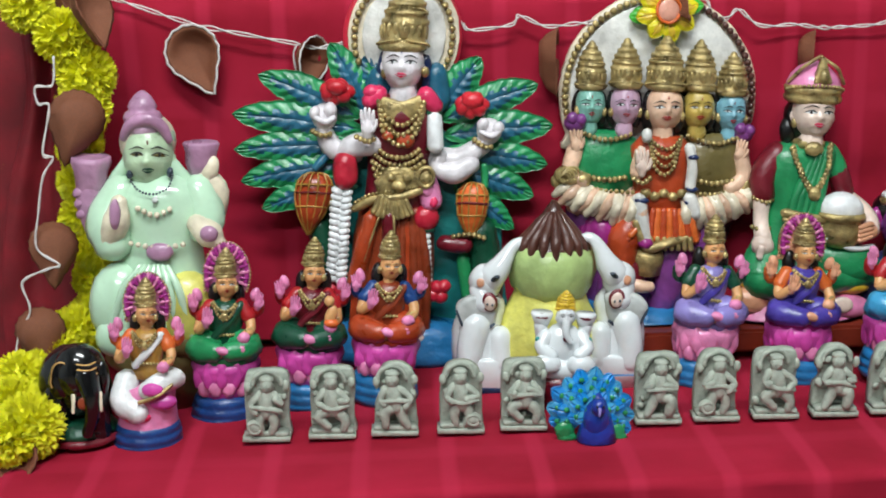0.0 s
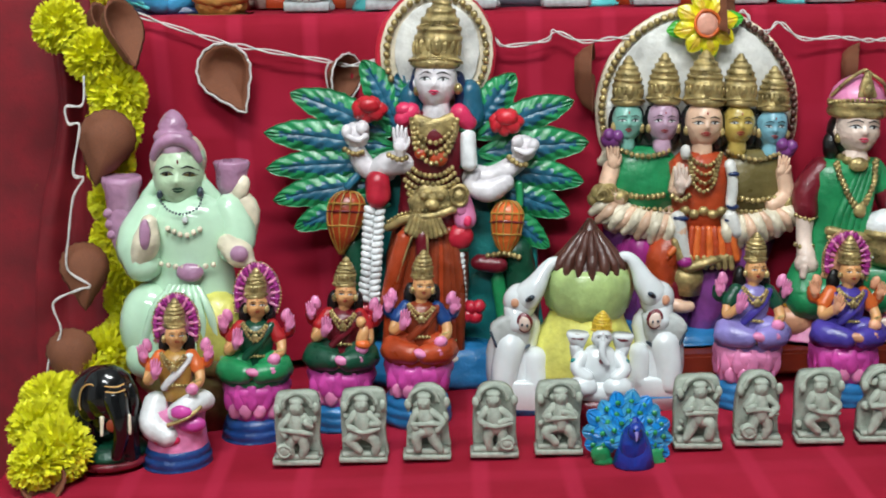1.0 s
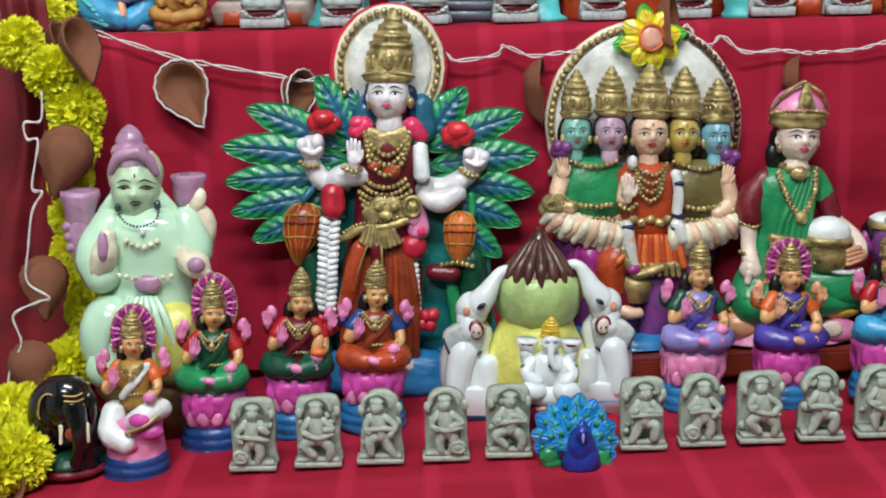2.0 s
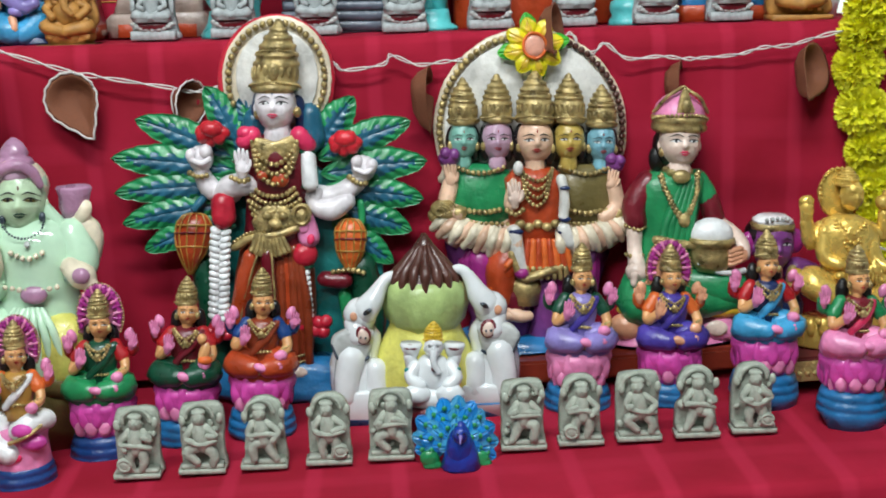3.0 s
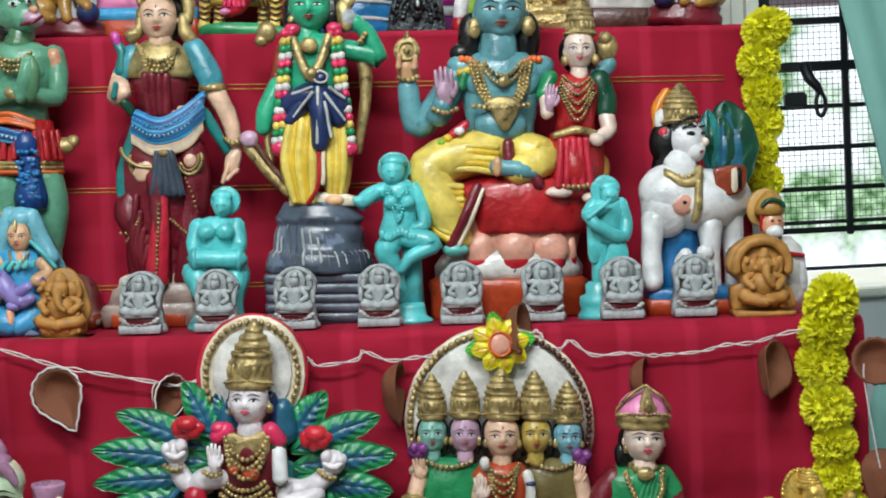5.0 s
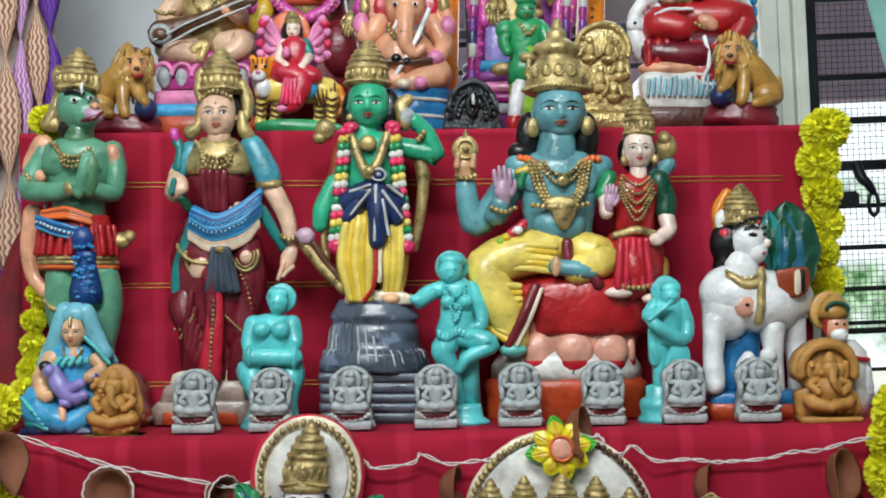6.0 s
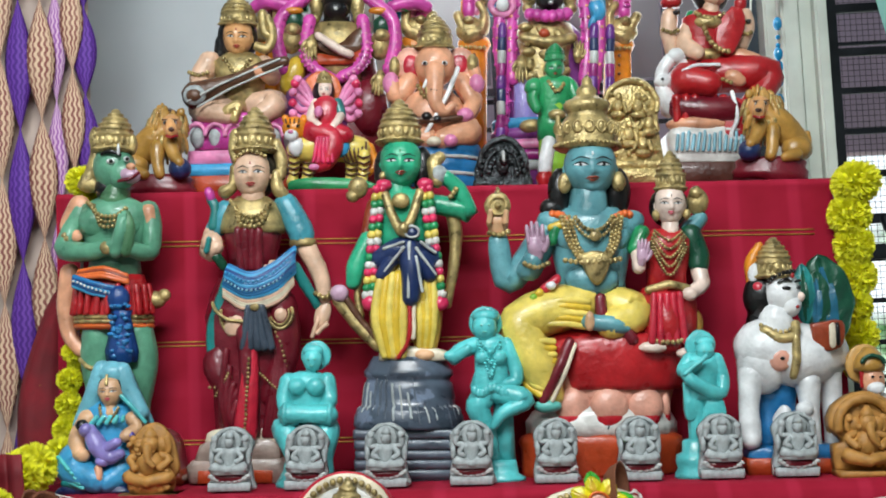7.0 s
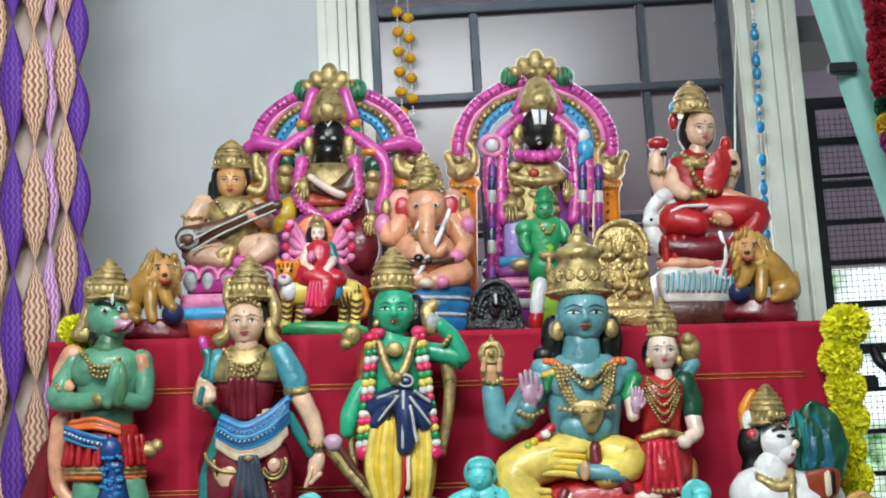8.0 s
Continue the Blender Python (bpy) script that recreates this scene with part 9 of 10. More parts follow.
def red_goddess():
    f = Fig("red_goddess_statue", "painted goddess in red seated on a white swan seat", "statue", (0.626, 2.04, 1.477), (1240, 565), 0.000995, (0.090, -0.058, 1.014, -0.157))
    f.P("bronzebrown", [(1168, 572), (1168, 532), (1290, 530), (1292, 570)], 56, 100, 5, smooth=False).P("chalk", [(1168, 534), (1160, 500), (1165, 475), (1235, 470), (1290, 475), (1296, 500), (1290, 532)], 50, 90, 8)
    for k in range(14):
        f.L("palesky", [(1172 + 9 * k, 488 - (k % 3) * 3, 3, 54), (1170 + 9 * k, 512, 3, 56)], n=6)
    f.E("peach", 1215, 470, 60, 16, 26, 30)
    f.L("redp", [(1200, 395, 30, 10), (1185, 392, 30, 26), (1225, 400, 22, 46)]).L("redp", [(1250, 380, 34, 8), (1310, 380, 32, 20), (1335, 385, 22, 28), (1300, 440, 24, 32)]).L("maroon", [(1180, 440, 24, 24), (1220, 445, 26, 34), (1262, 445, 24, 36)])
    for k in range(6):
        f.L("redp", [(1170 + 16 * k, 425, 9, 40), (1172 + 16 * k, 462 + 6 * (k % 2), 7, 40)])
    f.L("white", [(1262, 415, 4, 50), (1272, 455, 4, 56), (1262, 490, 4, 54), (1290, 492, 4, 50)]).P("redp", [(1258, 420), (1285, 430), (1300, 485), (1262, 490), (1250, 480)], 50, 16, 4).L("white", [(1178, 378, 3, 50), (1205, 368, 3, 50), (1240, 368, 3, 46)]).E("peach", 1268, 390, 20, 12, 48, 10, 30).B("gold", [(1245, 392, 58), (1258, 398, 60)], 4, 7)
    f.V("redp", 1225, [(375, 40), (345, 34), (310, 42), (285, 44), (268, 18)], 6, 0.66).P("redp", [(1262, 265), (1240, 290), (1235, 330), (1262, 350), (1285, 300), (1280, 270)], 38, 14, 4)
    f.V("gold", 1226, [(360, 38), (350, 40), (342, 36)], 6, 0.68).B("gold", [(1205, 280, 34), (1222, 320, 44), (1240, 340, 46), (1262, 345, 40)], 5, 9).E("gold", 1222, 292, 24, 12, 34, 10).E("green", 1196, 292, 12, 22, 10).B("gold", [(1200, 276, 34), (1225, 288, 42), (1252, 276, 34)], 4, 8)
    f.L("blush", [(1195, 300, 16, 6), (1188, 330, 17, 14), (1205, 345, 13, 34)]).L("blush", [(1170, 345, 13, 0), (1160, 310, 15, 4), (1160, 280, 15, 6)]).V("redp", 1162, [(265, 16), (256, 20), (248, 16), (244, 6)], 8, 0.8).B("gold", [(1148, 305, 16), (1162, 310, 20), (1176, 304, 16)], 4, 7).L("blush", [(1285, 330, 15, 4), (1296, 300, 14, 6), (1290, 278, 13, 10)]).E("redp", 1282, 258, 11, 15, 10).B("gold", [(1282, 308, 18), (1294, 312, 22), (1306, 306, 18)], 4, 7).L("peach", [(1280, 350, 16, 14), (1310, 362, 15, 22)]).E("black", 1170, 275, 7, 5, 22).E("black", 1294, 290, 6, 5, 22)
    f.E("hair", 1232, 235, 34, 40, -2, 26).L("blush", [(1232, 262, 14, 12), (1230, 276, 17, 10)]).face(1236, 230, 26, 34, "blush", 14, 0.12, lips="rose").crown(1222, 204, 34, 62, 6, lean=-0.05).E("redp", 1190, 215, 9, 16, 2).E("sky", 1192, 190, 9, 12, 0)
    f.L("white", [(1165, 440, 20, 14), (1150, 410, 15, 18), (1150, 375, 12, 16), (1170, 352, 12, 14), (1185, 365, 9, 16)]).E("white", 1150, 395, 18, 14, 24).E("black", 1146, 392, 3, 3, 38).E("white", 1172, 350, 17, 14, 18)
    f.done(tier3(0.626))


red_goddess()


# ---- garlands, lamps on a string, hangings ----
def marigold_mesh(seed):
    """Paper marigold of unit radius: some hundred frilled petals round a core."""
    r = random.Random(seed)
    verts, faces = [], []
    for k in range(640):
        z = 1 - 2 * (k + 0.5) / 640
        a = k * 2.39996 + r.uniform(-0.25, 0.25)
        d = Vector((math.cos(a) * math.sqrt(1 - z * z), math.sin(a) * math.sqrt(1 - z * z), z))
        u = d.cross(Vector((r.uniform(-1, 1), r.uniform(-1, 1), r.uniform(-1, 1)))).normalized()
        w = d.cross(u)
        ln, wd = r.uniform(0.88, 1.08), r.uniform(0.07, 0.11)
        bend = w * r.uniform(-0.15, 0.2)
        i = len(verts)
        verts += [d * 0.45 - u * wd * 0.5, d * 0.45 + u * wd * 0.5, d * ln * 0.82 + u * wd * 1.2 + bend * 0.5, d * ln + u * wd * 0.95 + bend, d * ln * 0.93 + bend * 1.3,
                  d * ln - u * wd * 0.95 + bend, d * ln * 0.82 - u * wd * 1.2 + bend * 0.5]
        faces.append((i, i + 1, i + 2, i + 3, i + 4, i + 5, i + 6))
    k = len(verts)
    n = 10
    for i in range(7):
        th = math.pi * i / 6
        for j in range(n):
            verts.append(Vector((0.72 * math.sin(th) * math.cos(2 * math.pi * j / n), 0.72 * math.sin(th) * math.sin(2 * math.pi * j / n), 0.72 * math.cos(th))))
    for i in range(6):
        for j in range(n):
            faces.append((k + i * n + j, k + i * n + (j + 1) % n, k + (i + 1) * n + (j + 1) % n, k + (i + 1) * n + j))
    me = bpy.data.meshes.new("flower")
    me.from_pydata([tuple(v) for v in verts], [], faces)
    me.materials.append(PETAL)
    return me


FLOWERS = [marigold_mesh(s) for s in (1, 2, 3)]


def garland(label, pts, squash=0.85):
    g = tagged(empty("marigold_garland", pts[0][:3]), label, "garland", "marigold garlands")
    r = random.Random(len(pts))
    line = curve_points([p[:3] for p in pts], 4)
    vs, fs = tube_mesh([tuple(Vector(p) - Vector(pts[0][:3])) for p in line], 0.0025, 6)
    mesh_object("cord", vs, fs, [THREAD], parent=g)
    for i, (x, y, z, rad) in enumerate(pts):
        for extra in range(2 if i + 1 < len(pts) else 1):
            ob = new("flower", FLOWERS[(i + extra) % 3])
            ob.parent = g
            q = Vector((x, y, z)) - Vector(pts[0][:3])
            k = 1.0
            if extra:
                nx = Vector(pts[i + 1][:3]) - Vector(pts[0][:3])
                q, k = (q + nx) / 2, 0.6
            ob.location = q + Vector((r.uniform(-0.004, 0.004), r.uniform(-0.004, 0.004), 0))
            ob.rotation_euler = (r.uniform(0, 6), r.uniform(0, 6), r.uniform(0, 6))
            ob.scale = (rad * k, rad * k * squash, rad * k * 0.95)
    return g


def garlands():
    garland("yellow paper marigold garland hanging at the edge of the lowest step", [(-0.430, 1.50, 1.030, 0.034), (-0.387, 1.50, 0.992, 0.039), (-0.371, 1.50, 0.947, 0.039), (-0.375, 1.50, 0.906, 0.037), (-0.382, 1.50, 0.860, 0.031), (-0.388, 1.50, 0.815, 0.029),
             (-0.394, 1.50, 0.772, 0.029), (-0.382, 1.50, 0.730, 0.032), (-0.386, 1.50, 0.688, 0.031)])
    garland("yellow paper marigold garland trailing over the lowest step", [(-0.378, 1.485, 0.650, 0.037), (-0.398, 1.46, 0.632, 0.038), (-0.421, 1.42, 0.622, 0.031), (-0.440, 1.34, 0.618, 0.034), (-0.436, 1.30, 0.598, 0.040), (-0.413, 1.262, 0.590, 0.040), (-0.428, 1.24, 0.583, 0.033)])
    garland("yellow paper marigold garland hanging from the middle step", [(0.807, 1.57, 1.031, 0.042), (0.801, 1.57, 0.992, 0.039), (0.790, 1.57, 0.945, 0.037), (0.798, 1.57, 0.889, 0.038), (0.809, 1.57, 0.836, 0.034), (0.809, 1.57, 0.788, 0.036), (0.820, 1.57, 0.740, 0.032),
             (0.820, 1.57, 0.692, 0.030), (0.815, 1.55, 0.655, 0.031)])
    garland("yellow paper marigold garland lying beside the black elephant", [(0.818, 1.53, 0.625, 0.034), (0.848, 1.50, 0.590, 0.033), (0.873, 1.45, 0.584, 0.031), (0.872, 1.40, 0.582, 0.028), (0.856, 1.34, 0.580, 0.027)])
    garland("yellow paper marigold garland on the edge of the top step", [(0.805, 1.82, 1.436, 0.038), (0.793, 1.82, 1.386, 0.036), (0.789, 1.82, 1.338, 0.035), (0.792, 1.82, 1.290, 0.034), (0.785, 1.82, 1.245, 0.033), (0.790, 1.82, 1.200, 0.030), (0.788, 1.82, 1.155, 0.028)])
    garland("thin yellow paper marigold garland behind the green statue", [(-0.391, 1.79, 1.495, 0.027), (-0.384, 1.80, 1.456, 0.025), (-0.400, 1.81, 1.39, 0.018), (-0.405, 1.81, 1.31, 0.018), (-0.408, 1.79, 1.234, 0.021), (-0.411, 1.78, 1.191, 0.021), (-0.414, 1.78, 1.153, 0.022), (-0.420, 1.77, 1.115, 0.024),
             (-0.424, 1.74, 1.085, 0.025), (-0.429, 1.66, 1.072, 0.036), (-0.440, 1.62, 1.066, 0.036)])


garlands()


def diya_mesh():
    """Clay oil lamp: a deep pear-shaped dish with a pinched spout and a notched rim, unit length about 1."""
    verts, faces = [], []
    n, rows = 36, ((0.0, 0.0, -0.30), (0.55, 0.50, -0.29), (0.88, 0.82, -0.16), (1.0, 1.0, 0.0), (1.05, 1.05, 0.02), (0.94, 0.93, 0.015), (0.80, 0.74, -0.12), (0.5, 0.45, -0.22), (0.0, 0.0, -0.24))
    for i, (a, b, h) in enumerate(rows):
        for j in range(n):
            t = 2 * math.pi * j / n
            x, y = 0.42 * math.cos(t) * a, 0.42 * math.sin(t) * b
            spout = max(0.0, -math.sin(t)) ** 5
            y -= 0.32 * spout * a
            x *= 1 - 0.45 * spout
            if i == 4 and j % 2:
                x, y = x * 1.05, y * 1.05
            verts.append((x, y, h))
    for i in range(len(rows) - 1):
        for j in range(n):
            k = (j + 1) % n
            faces.append((i * n + j, i * n + k, (i + 1) * n + k, (i + 1) * n + j))
    me = bpy.data.meshes.new("clay_lamp")
    me.from_pydata(verts, [], faces)
    me.materials.append(C("clay"))
    me.polygons.foreach_set("use_smooth", [True] * len(faces))
    return me


def lamps():
    me = diya_mesh()
    for x, y, z, size, rx, ry, rz, in ((-0.384, 1.545, 1.023, 0.078, 60, 20, 70), (-0.251, 1.568, 0.963, 0.074, 84, -24, 0), (-0.099, 1.572, 0.950, 0.062, 95, 25, 55), (0.213, 1.570, 0.948, 0.074, 90, 14, 78),
                                     (0.385, 1.57, 1.022, 0.07, 80, 50, 60), (0.548, 1.570, 0.940, 0.066, 90, -25, 70), (0.730, 1.565, 0.950, 0.076, 70, 45, 30),
                                     (0.693 + 0.147, 1.50, 0.958, 0.07, 60, -70, 20), (0.850, 1.52, 0.806, 0.068, -80, 200, 10), (0.879, 1.515, 0.661, 0.068, 80, -30, 40),
                                     (-0.346, 1.47, 1.030, 0.070, 70, 10, 60), (-0.372, 1.445, 0.901, 0.074, -84, 200, 20), (-0.409, 1.425, 0.752, 0.066, -70, 190, 30), (-0.432, 1.41, 0.650, 0.066, -80, 170, 10), (-0.418, 1.225, 0.570, 0.055, 60, 0, 10)):
        ob = empty("clay_lamp")
        bowl = new("bowl", me)
        bowl.parent = ob
        if x in (-0.251, -0.099):
            rim = []
            for k in range(30):
                t = 2 * math.pi * k / 30
                spout = max(0.0, -math.sin(t)) ** 5
                rim.append((0.45 * math.cos(t) * (1 - 0.45 * spout) * (1 + 0.05 * (k % 2)), (0.45 * math.sin(t) - 0.32 * spout) * (1 + 0.05 * (k % 2)), 0.03))
            vs, fs = tube_mesh(rim + rim[:1], 0.022, 6)
            tagged(mesh_object("edging", vs, fs, [THREAD], parent=ob), "white zigzag edging")
        ob.matrix_world = pose(x, y, z, rx, ry, rz) @ Matrix.Diagonal((size, size, size, 1))
        tagged(ob, "brown clay oil lamp tied to a white thread", "lamp", "clay lamps on a string")


lamps()


def thread(label, pts, twist=0.0022, seed=1):
    """Two strands of cotton twine twisted round each other."""
    r = random.Random(seed)
    line = curve_points(pts, 8)
    th = tagged(empty("thread", tuple(line[0])), label, "thread", "threads")
    for s in (0, math.pi):
        p = []
        for i, q in enumerate(line):
            a = i * 0.55 + s
            w = twist * (0.6 + 0.8 * abs(noise.noise((i * 0.13, seed, 0))))
            p.append((q[0] - line[0][0] + w * 0.3 * math.cos(a), q[1] - line[0][1] + w * 0.5 * math.cos(a), q[2] - line[0][2] + w * math.sin(a)))
        vs, fs = tube_mesh(p, 0.0011, 6)
        mesh_object("strand", vs, fs, [THREAD], parent=th)


def threads():
    y = 1.575
    thread("white cotton thread strung along the red cloth", [(-0.373, y, 1.043), (-0.307, y, 1.018), (-0.247, y, 0.997), (-0.200, y, 0.986), (-0.124, y, 0.970), (-0.092, y, 0.963), (-0.058, y, 0.968), (0.012, y, 0.965), (0.058, y, 0.977), (0.089, y, 0.990),
            (0.103, y, 0.980), (0.155, y, 0.985), (0.166, y, 0.996), (0.200, y, 0.982), (0.237, y, 0.984), (0.275, y, 0.986), (0.328, y, 0.989), (0.388, y, 0.999)], 0.003, 1)
    thread("white cotton thread with a slack loop beside the sunflower", [(0.388, y, 0.999), (0.402, y, 1.012), (0.412, y, 1.000), (0.405, y, 0.992), (0.433, y, 0.985), (0.449, y, 0.996), (0.478, y, 0.975), (0.523, y, 0.975), (0.557, y, 0.970), (0.584, y, 0.970), (0.629, y, 0.972), (0.660, y, 0.979), (0.698, y, 0.980), (0.740, y, 0.990), (0.790, 1.56, 1.0)], 0.0026, 2)
    thread("loose white thread hanging beside the leaf fan", [(-0.118, y, 0.970), (-0.124, y, 0.955), (-0.120, y, 0.930), (-0.108, y, 0.915), (-0.090, y, 0.910), (-0.075, y, 0.916)], 0.0008, 3)
    thread("white thread hanging with clay lamps at the garland", [(0.824, 1.50, 0.955), (0.824, 1.50, 0.930), (0.836, 1.50, 0.844), (0.845, 1.50, 0.790), (0.843, 1.50, 0.760), (0.860, 1.50, 0.713), (0.877, 1.50, 0.665), (0.872, 1.50, 0.648), (0.886, 1.50, 0.640), (0.897, 1.48, 0.616), (0.912, 1.46, 0.575), (0.905, 1.45, 0.558), (0.897, 1.44, 0.570), (0.915, 1.44, 0.552)], 0.0012, 4)
    thread("loose white thread end curling off the garland", [(0.800, 1.53, 0.71), (0.830, 1.51, 0.700), (0.845, 1.50, 0.712), (0.862, 1.50, 0.706)], 0.0006, 5)
    thread("white thread hanging in front of the garland", [(-0.379, 1.40, 0.978), (-0.384, 1.40, 0.946), (-0.403, 1.40, 0.944), (-0.402, 1.40, 0.925), (-0.390, 1.40, 0.921), (-0.403, 1.40, 0.869), (-0.392, 1.40, 0.862), (-0.406, 1.40, 0.84), (-0.416, 1.40, 0.796), (-0.422, 1.40, 0.756), (-0.398, 1.40, 0.735), (-0.412, 1.40, 0.730), (-0.443, 1.40, 0.715), (-0.438, 1.40, 0.68), (-0.456, 1.40, 0.645),
            (-0.462, 1.39, 0.603), (-0.468, 1.36, 0.545), (-0.476, 1.32, 0.50)], 0.0012, 6)


threads()


def sheet(name, label, category, mat, left, right, y0, seed, fold=0.02, nx=26, nz=30, thick=0.0012, kind="", parent=None, group=""):
    """Hanging cloth between a left and a right edge given as (x, z) from top to bottom."""
    a, b = curve_points(left, 10), curve_points(right, 10)
    verts, faces = [], []
    for i in range(nz + 1):
        t = i / nz
        pa = [np.interp(t * (len(a) - 1), range(len(a)), a[:, k]) for k in range(2)]
        pb = [np.interp(t * (len(b) - 1), range(len(b)), b[:, k]) for k in range(2)]
        for j in range(nx + 1):
            u = j / nx
            x, z = pa[0] + (pb[0] - pa[0]) * u, pa[1] + (pb[1] - pa[1]) * u
            verts.append((x, y0 + fold * math.sin(u * 9 + t * 2 + seed) + fold * 1.3 * noise.noise((u * 4, t * 2, seed)), z))
    for i in range(nz):
        for j in range(nx):
            k = i * (nx + 1) + j
            faces.append((k, k + 1, k + nx + 2, k + nx + 1))
    ob = mesh_object(name, verts, faces, [mat], parent=parent)
    mod = ob.modifiers.new("thickness", "SOLIDIFY")
    mod.thickness = thick
    return tagged(ob, label, category, group, kind)


def hangings():
    top_sheet = sheet("teal_sheet", "pale teal cotton sheet gathered beside the window", "sheet", TEALCLOTH, [(0.72, 2.9), (0.855, 2.15), (0.90, 1.93), (0.955, 1.68), (1.05, 1.25), (1.105, 0.966), (1.174, 0.754)], [(0.82, 2.9), (0.94, 2.15), (0.985, 1.93), (1.06, 1.68), (1.15, 1.25), (1.165, 0.966), (1.182, 0.74)], 2.03, 1.0, 0.008)
    sheet("teal_sheet", "pale teal cotton sheet hanging low behind the steps", "sheet", TEALCLOTH, [(1.18, 1.25), (1.16, 1.05), (1.139, 0.946), (1.092, 0.856), (1.059, 0.70), (1.048, 0.53), (1.045, 0.0)], [(1.60, 1.25), (1.60, 1.05), (1.6, 0.946), (1.6, 0.856), (1.6, 0.70), (1.6, 0.53), (1.6, 0.0)], 2.16, 2.0, 0.012)
    part("clip", box(0.885, 0.935, 2.002, 2.022, 1.895, 1.915, 0.003), IRON, top_sheet, "black spring clip")
    sari = material("maroon_sari", "#7A0E1C", 0.7, 0, 0, 0.2, 20.0, 0.2, 300.0, wear="#8A5A1E", wear_at=0.72)
    sheet("sari", "dark red silk sari draped at the side of the steps", "cloth", sari, [(-0.470, 1.10), (-0.462, 0.93), (-0.497, 0.80), (-0.515, 0.70), (-0.525, 0.58), (-0.53, 0.20)], [(-0.41, 1.10), (-0.405, 0.93), (-0.405, 0.80), (-0.405, 0.70), (-0.405, 0.58), (-0.405, 0.20)], 1.565, 3.0, 0.010)
    sheet("sari", "second fold of the dark red silk sari", "cloth", sari, [(-0.86, 1.08), (-0.86, 0.93), (-0.86, 0.80), (-0.86, 0.70), (-0.86, 0.58), (-0.86, 0.20)], [(-0.47, 1.08), (-0.465, 0.93), (-0.49, 0.80), (-0.51, 0.70), (-0.52, 0.58), (-0.53, 0.20)], 1.60, 5.0, 0.012)
    sheet("sari", "dark red silk sari gathered against the top step", "cloth", sari, [(-0.441, 1.355), (-0.475, 1.312), (-0.506, 1.237), (-0.524, 1.167), (-0.528, 1.06), (-0.538, 0.6)], [(-0.425, 1.355), (-0.425, 1.312), (-0.425, 1.237), (-0.425, 1.167), (-0.425, 1.06), (-0.425, 0.6)], 1.86, 7.0, 0.008)
    sheet("beige_curtain", "plain beige curtain behind the twisted ribbons", "curtain", BEIGE, [(-1.2, 2.75), (-1.2, 1.6), (-1.2, 0.05)], [(-0.44, 2.75), (-0.44, 1.6), (-0.44, 0.05)], 2.0, 4.0, 0.003)


hangings()


def ribbons():
    def woven(name, a, b):
        """Crinkled paper with stripes that run down each fold."""
        m = bpy.data.materials.new(name)
        m.use_nodes = True
        t = m.node_tree
        p = t.nodes["Principled BSDF"]
        c = t.nodes.new("ShaderNodeTexCoord")
        w = t.nodes.new("ShaderNodeTexWave")
        w.wave_type, w.bands_direction = "BANDS", "X"
        w.inputs["Scale"].default_value, w.inputs["Distortion"].default_value = 0.314, 0.3
        t.links.new(c.outputs["UV"], w.inputs["Vector"])
        n = noise_of(t, 50.0)
        base = mix(t, rgb(a), rgb(b), ramp(t, w.outputs["Fac"], 0.35, 0.65))
        t.links.new(mix(t, base, rgb(a), ramp(t, n.outputs[0], 0.5, 0.8, 0, 0.4)), p.inputs["Base Color"])
        p.inputs["Roughness"].default_value = 0.7
        return m
    kinds = {"purple": woven("purple_weave", "#4A1C80", "#6A3AA2"), "cream": woven("cream_weave", "#DDBFA0", "#8C5048"), "lilac": woven("lilac_weave", "#D8B4D0", "#9C5CA8")}
    for x, y, w, nm, z0, per in ((-0.551, 1.97, 0.021, "purple", 2.063, 0.224), (-0.512, 1.965, 0.0225, "cream", 2.041, 0.205), (-0.491, 1.98, 0.0165, "lilac", 2.047, 0.192),
                                 (-0.459, 1.968, 0.018, "cream", 2.054, 0.171), (-0.441, 1.98, 0.019, "purple", 1.975, 0.152), (-0.584, 1.97, 0.021, "cream", 1.95, 0.21), (-0.622, 1.97, 0.021, "purple", 2.0, 0.224)):
        verts, faces, uv, n, rows = [], [], [], 20, 560
        for i in range(rows + 1):
            z = 0.25 + 2.45 * i / rows
            k = abs(math.sin(math.pi * (z - z0) / per)) ** 1.1
            zig = 0.16 * (1 if i % 4 < 2 else -1)
            for j in range(n):
                a = 2 * math.pi * j / n
                flute = 1 + 0.07 * math.cos(10 * a)
                verts.append((x + 0.012 * (z - 1.9) * 0.1 + (0.0012 + w * k) * flute * math.cos(a), y + (0.0012 + 0.45 * w * k) * flute * math.sin(a), z))
                uv.append((6.5 * abs(j - n / 2) / (n / 2) + zig, z))
        for i in range(rows):
            for j in range(n):
                q = (j + 1) % n
                faces.append((i * n + j, i * n + q, (i + 1) * n + q, (i + 1) * n + j))
        ob = mesh_object("twisted_ribbon", verts, faces, [kinds[nm]], uv=uv)
        tagged(ob, "hanging %s twisted paper ribbon with lens-shaped folds" % nm, "ribbon", "twisted ribbons")


ribbons()


def ball(name, at, r, mat, parent, sx=1.0, sz=1.0):
    b = bmesh.new()
    bmesh.ops.create_uvsphere(b, u_segments=12, v_segments=8, radius=1.0, matrix=Matrix.Translation(at) @ Matrix.Diagonal((r * sx, r * sx, r * sz, 1)))
    return part(name, b, mat, parent, smooth=True)


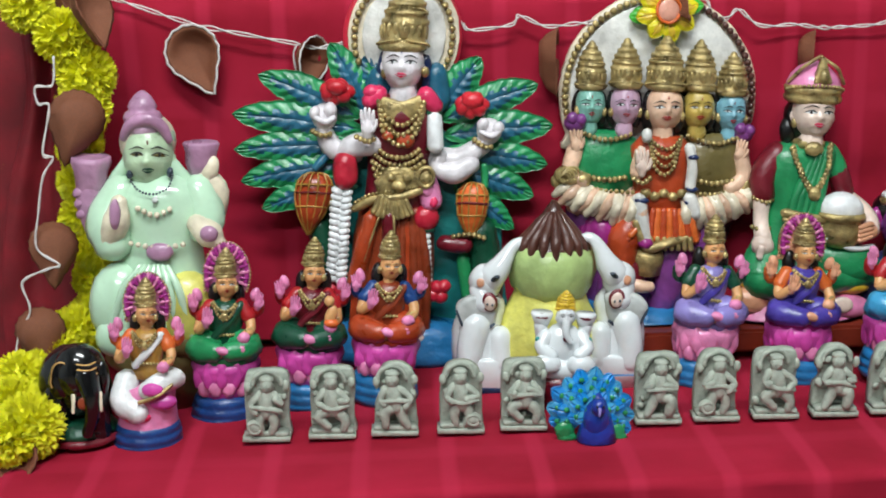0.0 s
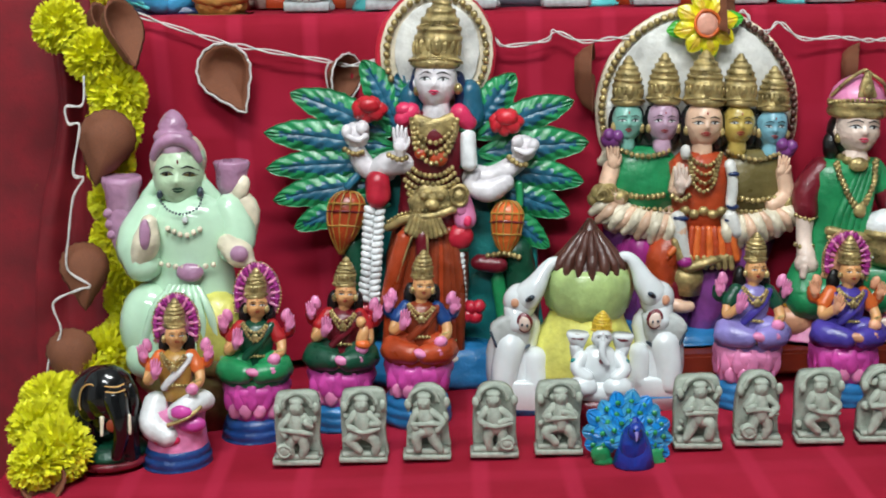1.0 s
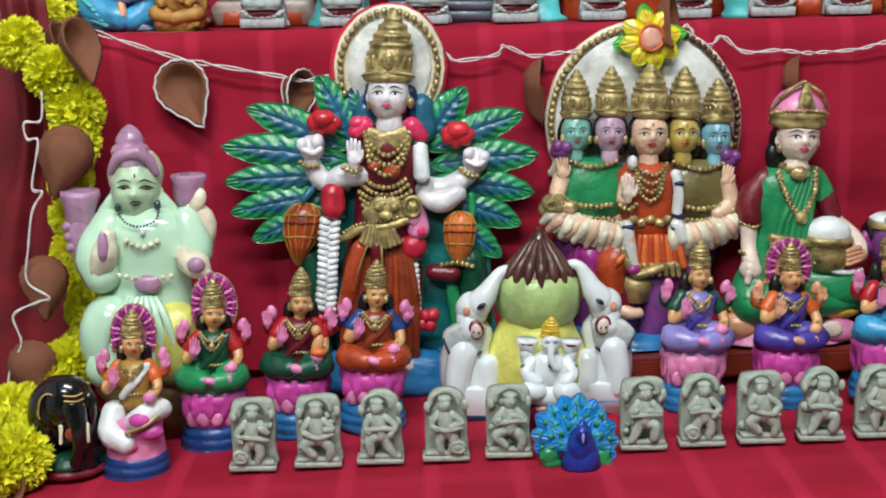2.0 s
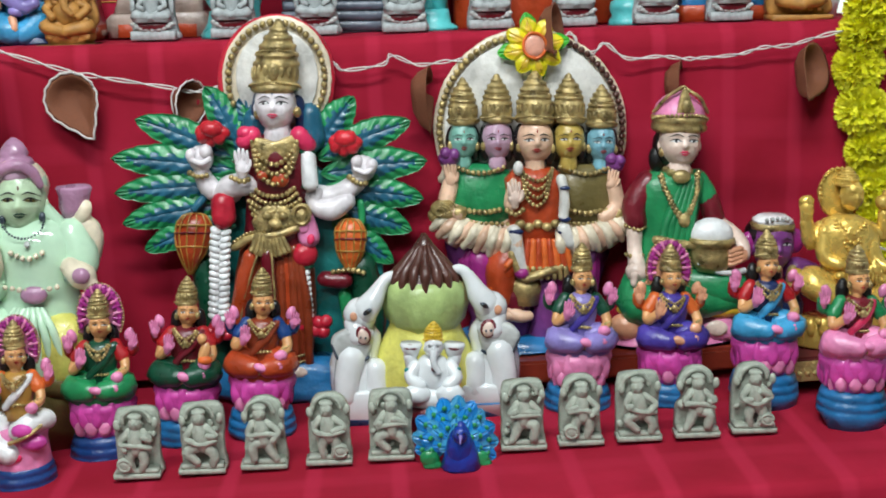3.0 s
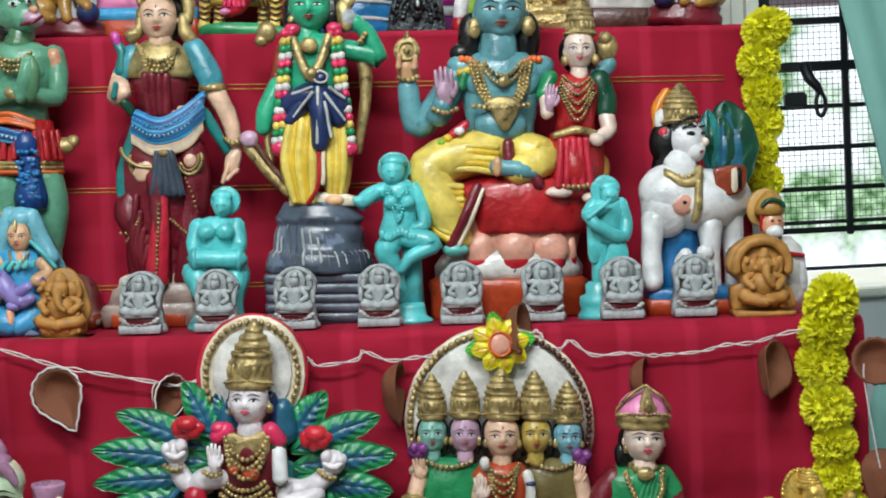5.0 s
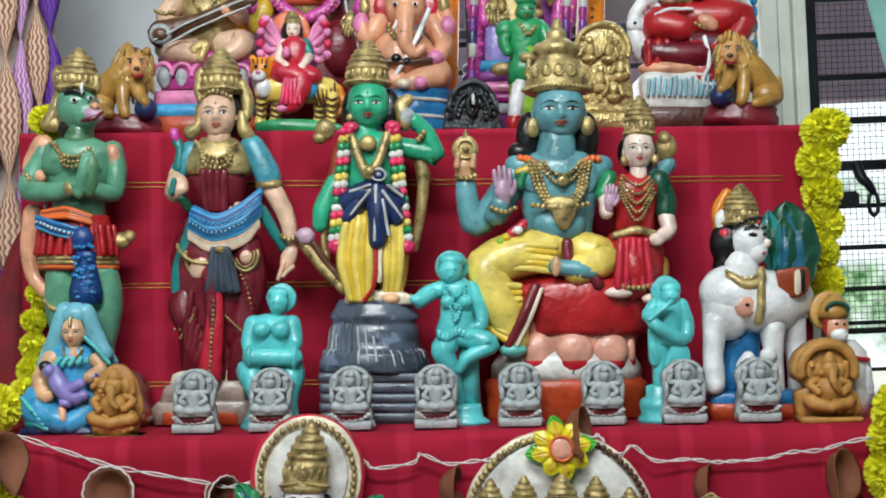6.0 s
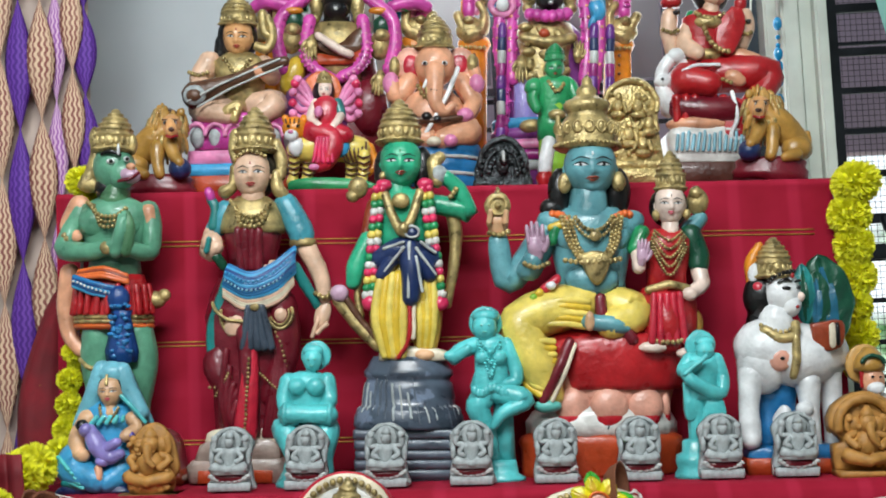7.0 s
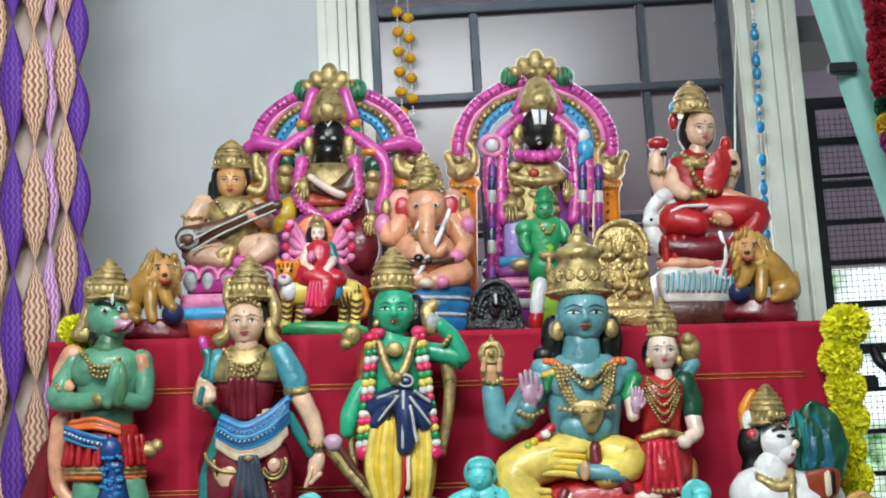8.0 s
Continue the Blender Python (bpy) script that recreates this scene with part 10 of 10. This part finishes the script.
def window_hangings():
    yel = material("pompom_yellow", "#D9A81C", 0.8, 0, 0, 0.2, 90.0, 0.6, 500.0)
    for x0, z_first, n in ((0.117, 2.165, 6), (0.139, 2.150, 5)):
        g = tagged(empty("pompom_string", (x0, 2.311, 2.30)), "string of yellow pompoms hanging in the window", "string", "pompom strings")
        for k in range(n):
            z = z_first - 0.0425 * k - 2.30
            ball("pompom", (0, 0, z), 0.0125, yel, g, 1.0, 0.85)
            for q in range(3):
                ball("bead", (0, 0, z - 0.018 - 0.0065 * q), 0.0024, C("white"), g)
        vs, fs = tube_mesh([(0, 0, 0), (0.0005, 0, -0.12), (0, 0, z_first - 0.0425 * (n - 1) - 2.30)], 0.0007, 6)
        mesh_object("cord", vs, fs, [THREAD], parent=g)
    g = tagged(empty("bead_string", (0.838, 2.262, 2.24)), "string of turquoise glass beads hanging on the window post", "string")
    glassy = material("turquoise_bead", "#1E86B8", 0.15, 0, 0.4, 0.15, 60.0, 0.1, 100.0)
    r = random.Random(4)
    z = -0.02
    while z > -0.60:
        if -0.435 < z < -0.395:
            z -= 0.02
            continue
        s = r.choice((0.0035, 0.005, 0.009, 0.006))
        x = 0.022 * z / 0.55
        ball("bead", (x, 0, z), s, glassy if s > 0.004 else C("silver"), g, 1.0, 1.5 if s > 0.008 else 1.0)
        z -= s * 2.6 + 0.003
    vs, fs = tube_mesh([(0, 0, 0), (-0.012, 0, -0.3), (-0.024, 0, -0.6), (-0.025, 0, -0.72)], 0.0009, 6)
    mesh_object("cord", vs, fs, [THREAD], parent=g)
    vs, fs = tube_mesh(curve_points([(0.812, 2.27, 2.24), (0.800, 2.27, 2.1), (0.785, 2.28, 1.95), (0.775, 2.29, 1.80)], 6), 0.002, 6)
    tagged(mesh_object("cable", vs, fs, [FRAME]), "thin grey cable running down the window frame", "cable")
    vs, fs = tube_mesh([(0, 0, 0.78), (0, 0, 0.3), (0, 0, -0.40)], 0.0012, 6)
    g = tagged(empty("red_garland", (0.955, 1.93, 2.12)), "red paper flower garland with yellow end", "garland")
    mesh_object("cord", vs, fs, [THREAD], parent=g)
    red = material("paper_red", "#A3142A", 0.7, 0, 0, 0.2, 60.0, 0.4, 300.0)
    for k in range(13):
        ob = new("flower", FLOWERS[k % 3].copy())
        ob.data.materials[0] = red if k < 10 else (C("darkgreen") if k == 10 else C("yellow") if k == 11 else C("magenta"))
        ob.parent = g
        ob.location = (r.uniform(-0.004, 0.004), r.uniform(-0.004, 0.004), -0.031 * k)
        ob.scale = (0.027, 0.027, 0.022)
        ob.rotation_euler = (r.uniform(0, 6), r.uniform(0, 6), 0)


window_hangings()


def calendar():
    c = tagged(empty("wall_calendar", (1.305, 2.135, 0.37)), "printed wall calendar with a dark picture above white date sheet", "calendar")
    pic = material("print_dark", "#2A2A1E", 0.4, 0, 0.2, 0.6, 18.0, 0.0, 60.0, wear="#7A4A1E", wear_at=0.55)
    part("picture", box(-0.12, 0.12, 0.0, 0.004, 0.36, 0.75), pic, c, "dark green and brown printed picture")
    part("sheet", box(-0.125, 0.125, -0.001, 0.004, -0.10, 0.30), C("chalk"), c, "white date sheet")
    part("band", box(-0.12, 0.12, 0.0, 0.005, 0.302, 0.358), C("palesky"), c)
    part("rail", box(-0.126, 0.126, -0.003, 0.004, 0.288, 0.3005), IRON, c)
    for i in range(6):
        for j in range(4):
            part("printed_bar", box(-0.108 + 0.055 * j, -0.088 + 0.055 * j, -0.0022, -0.0012, 0.255 - 0.026 * i, 0.272 - 0.026 * i), C("black"), c)


calendar()


def gold_lines():
    zari = material("zari_thread", "#B98A3C", 0.4, 0.5, 0, 0.2, 60.0, 0.3, 400.0)
    for z, x0, x1 in ((1.384, -0.43, 0.74), (1.377, -0.43, 0.74), (1.2265, -0.40, 0.2), (1.2205, -0.40, 0.2), (1.074, -0.40, 0.1), (1.068, -0.40, 0.1)):
        line = []
        for i in range(120):
            x = x0 + (x1 - x0) * i / 119
            zz = z - 0.030 * (x - 0.1) + 0.003
            dz = tier3(x) - zz
            run = 0.402 + dz
            wob = ripple(x, run, 23.0, 0.010)
            line.append((x, Y3F + wob - dz * 0.012 + 0.0035 * math.sin(x * 21 + 23.0) * min(1, dz / 0.15) - 0.0008, zz))
        vs, fs = tube_mesh(line, 0.0011, 5)
        tagged(mesh_object("gold_line", vs, fs, [zari]), "thin woven gold line on the red cloth", "trim", "gold lines", "structure")


gold_lines()
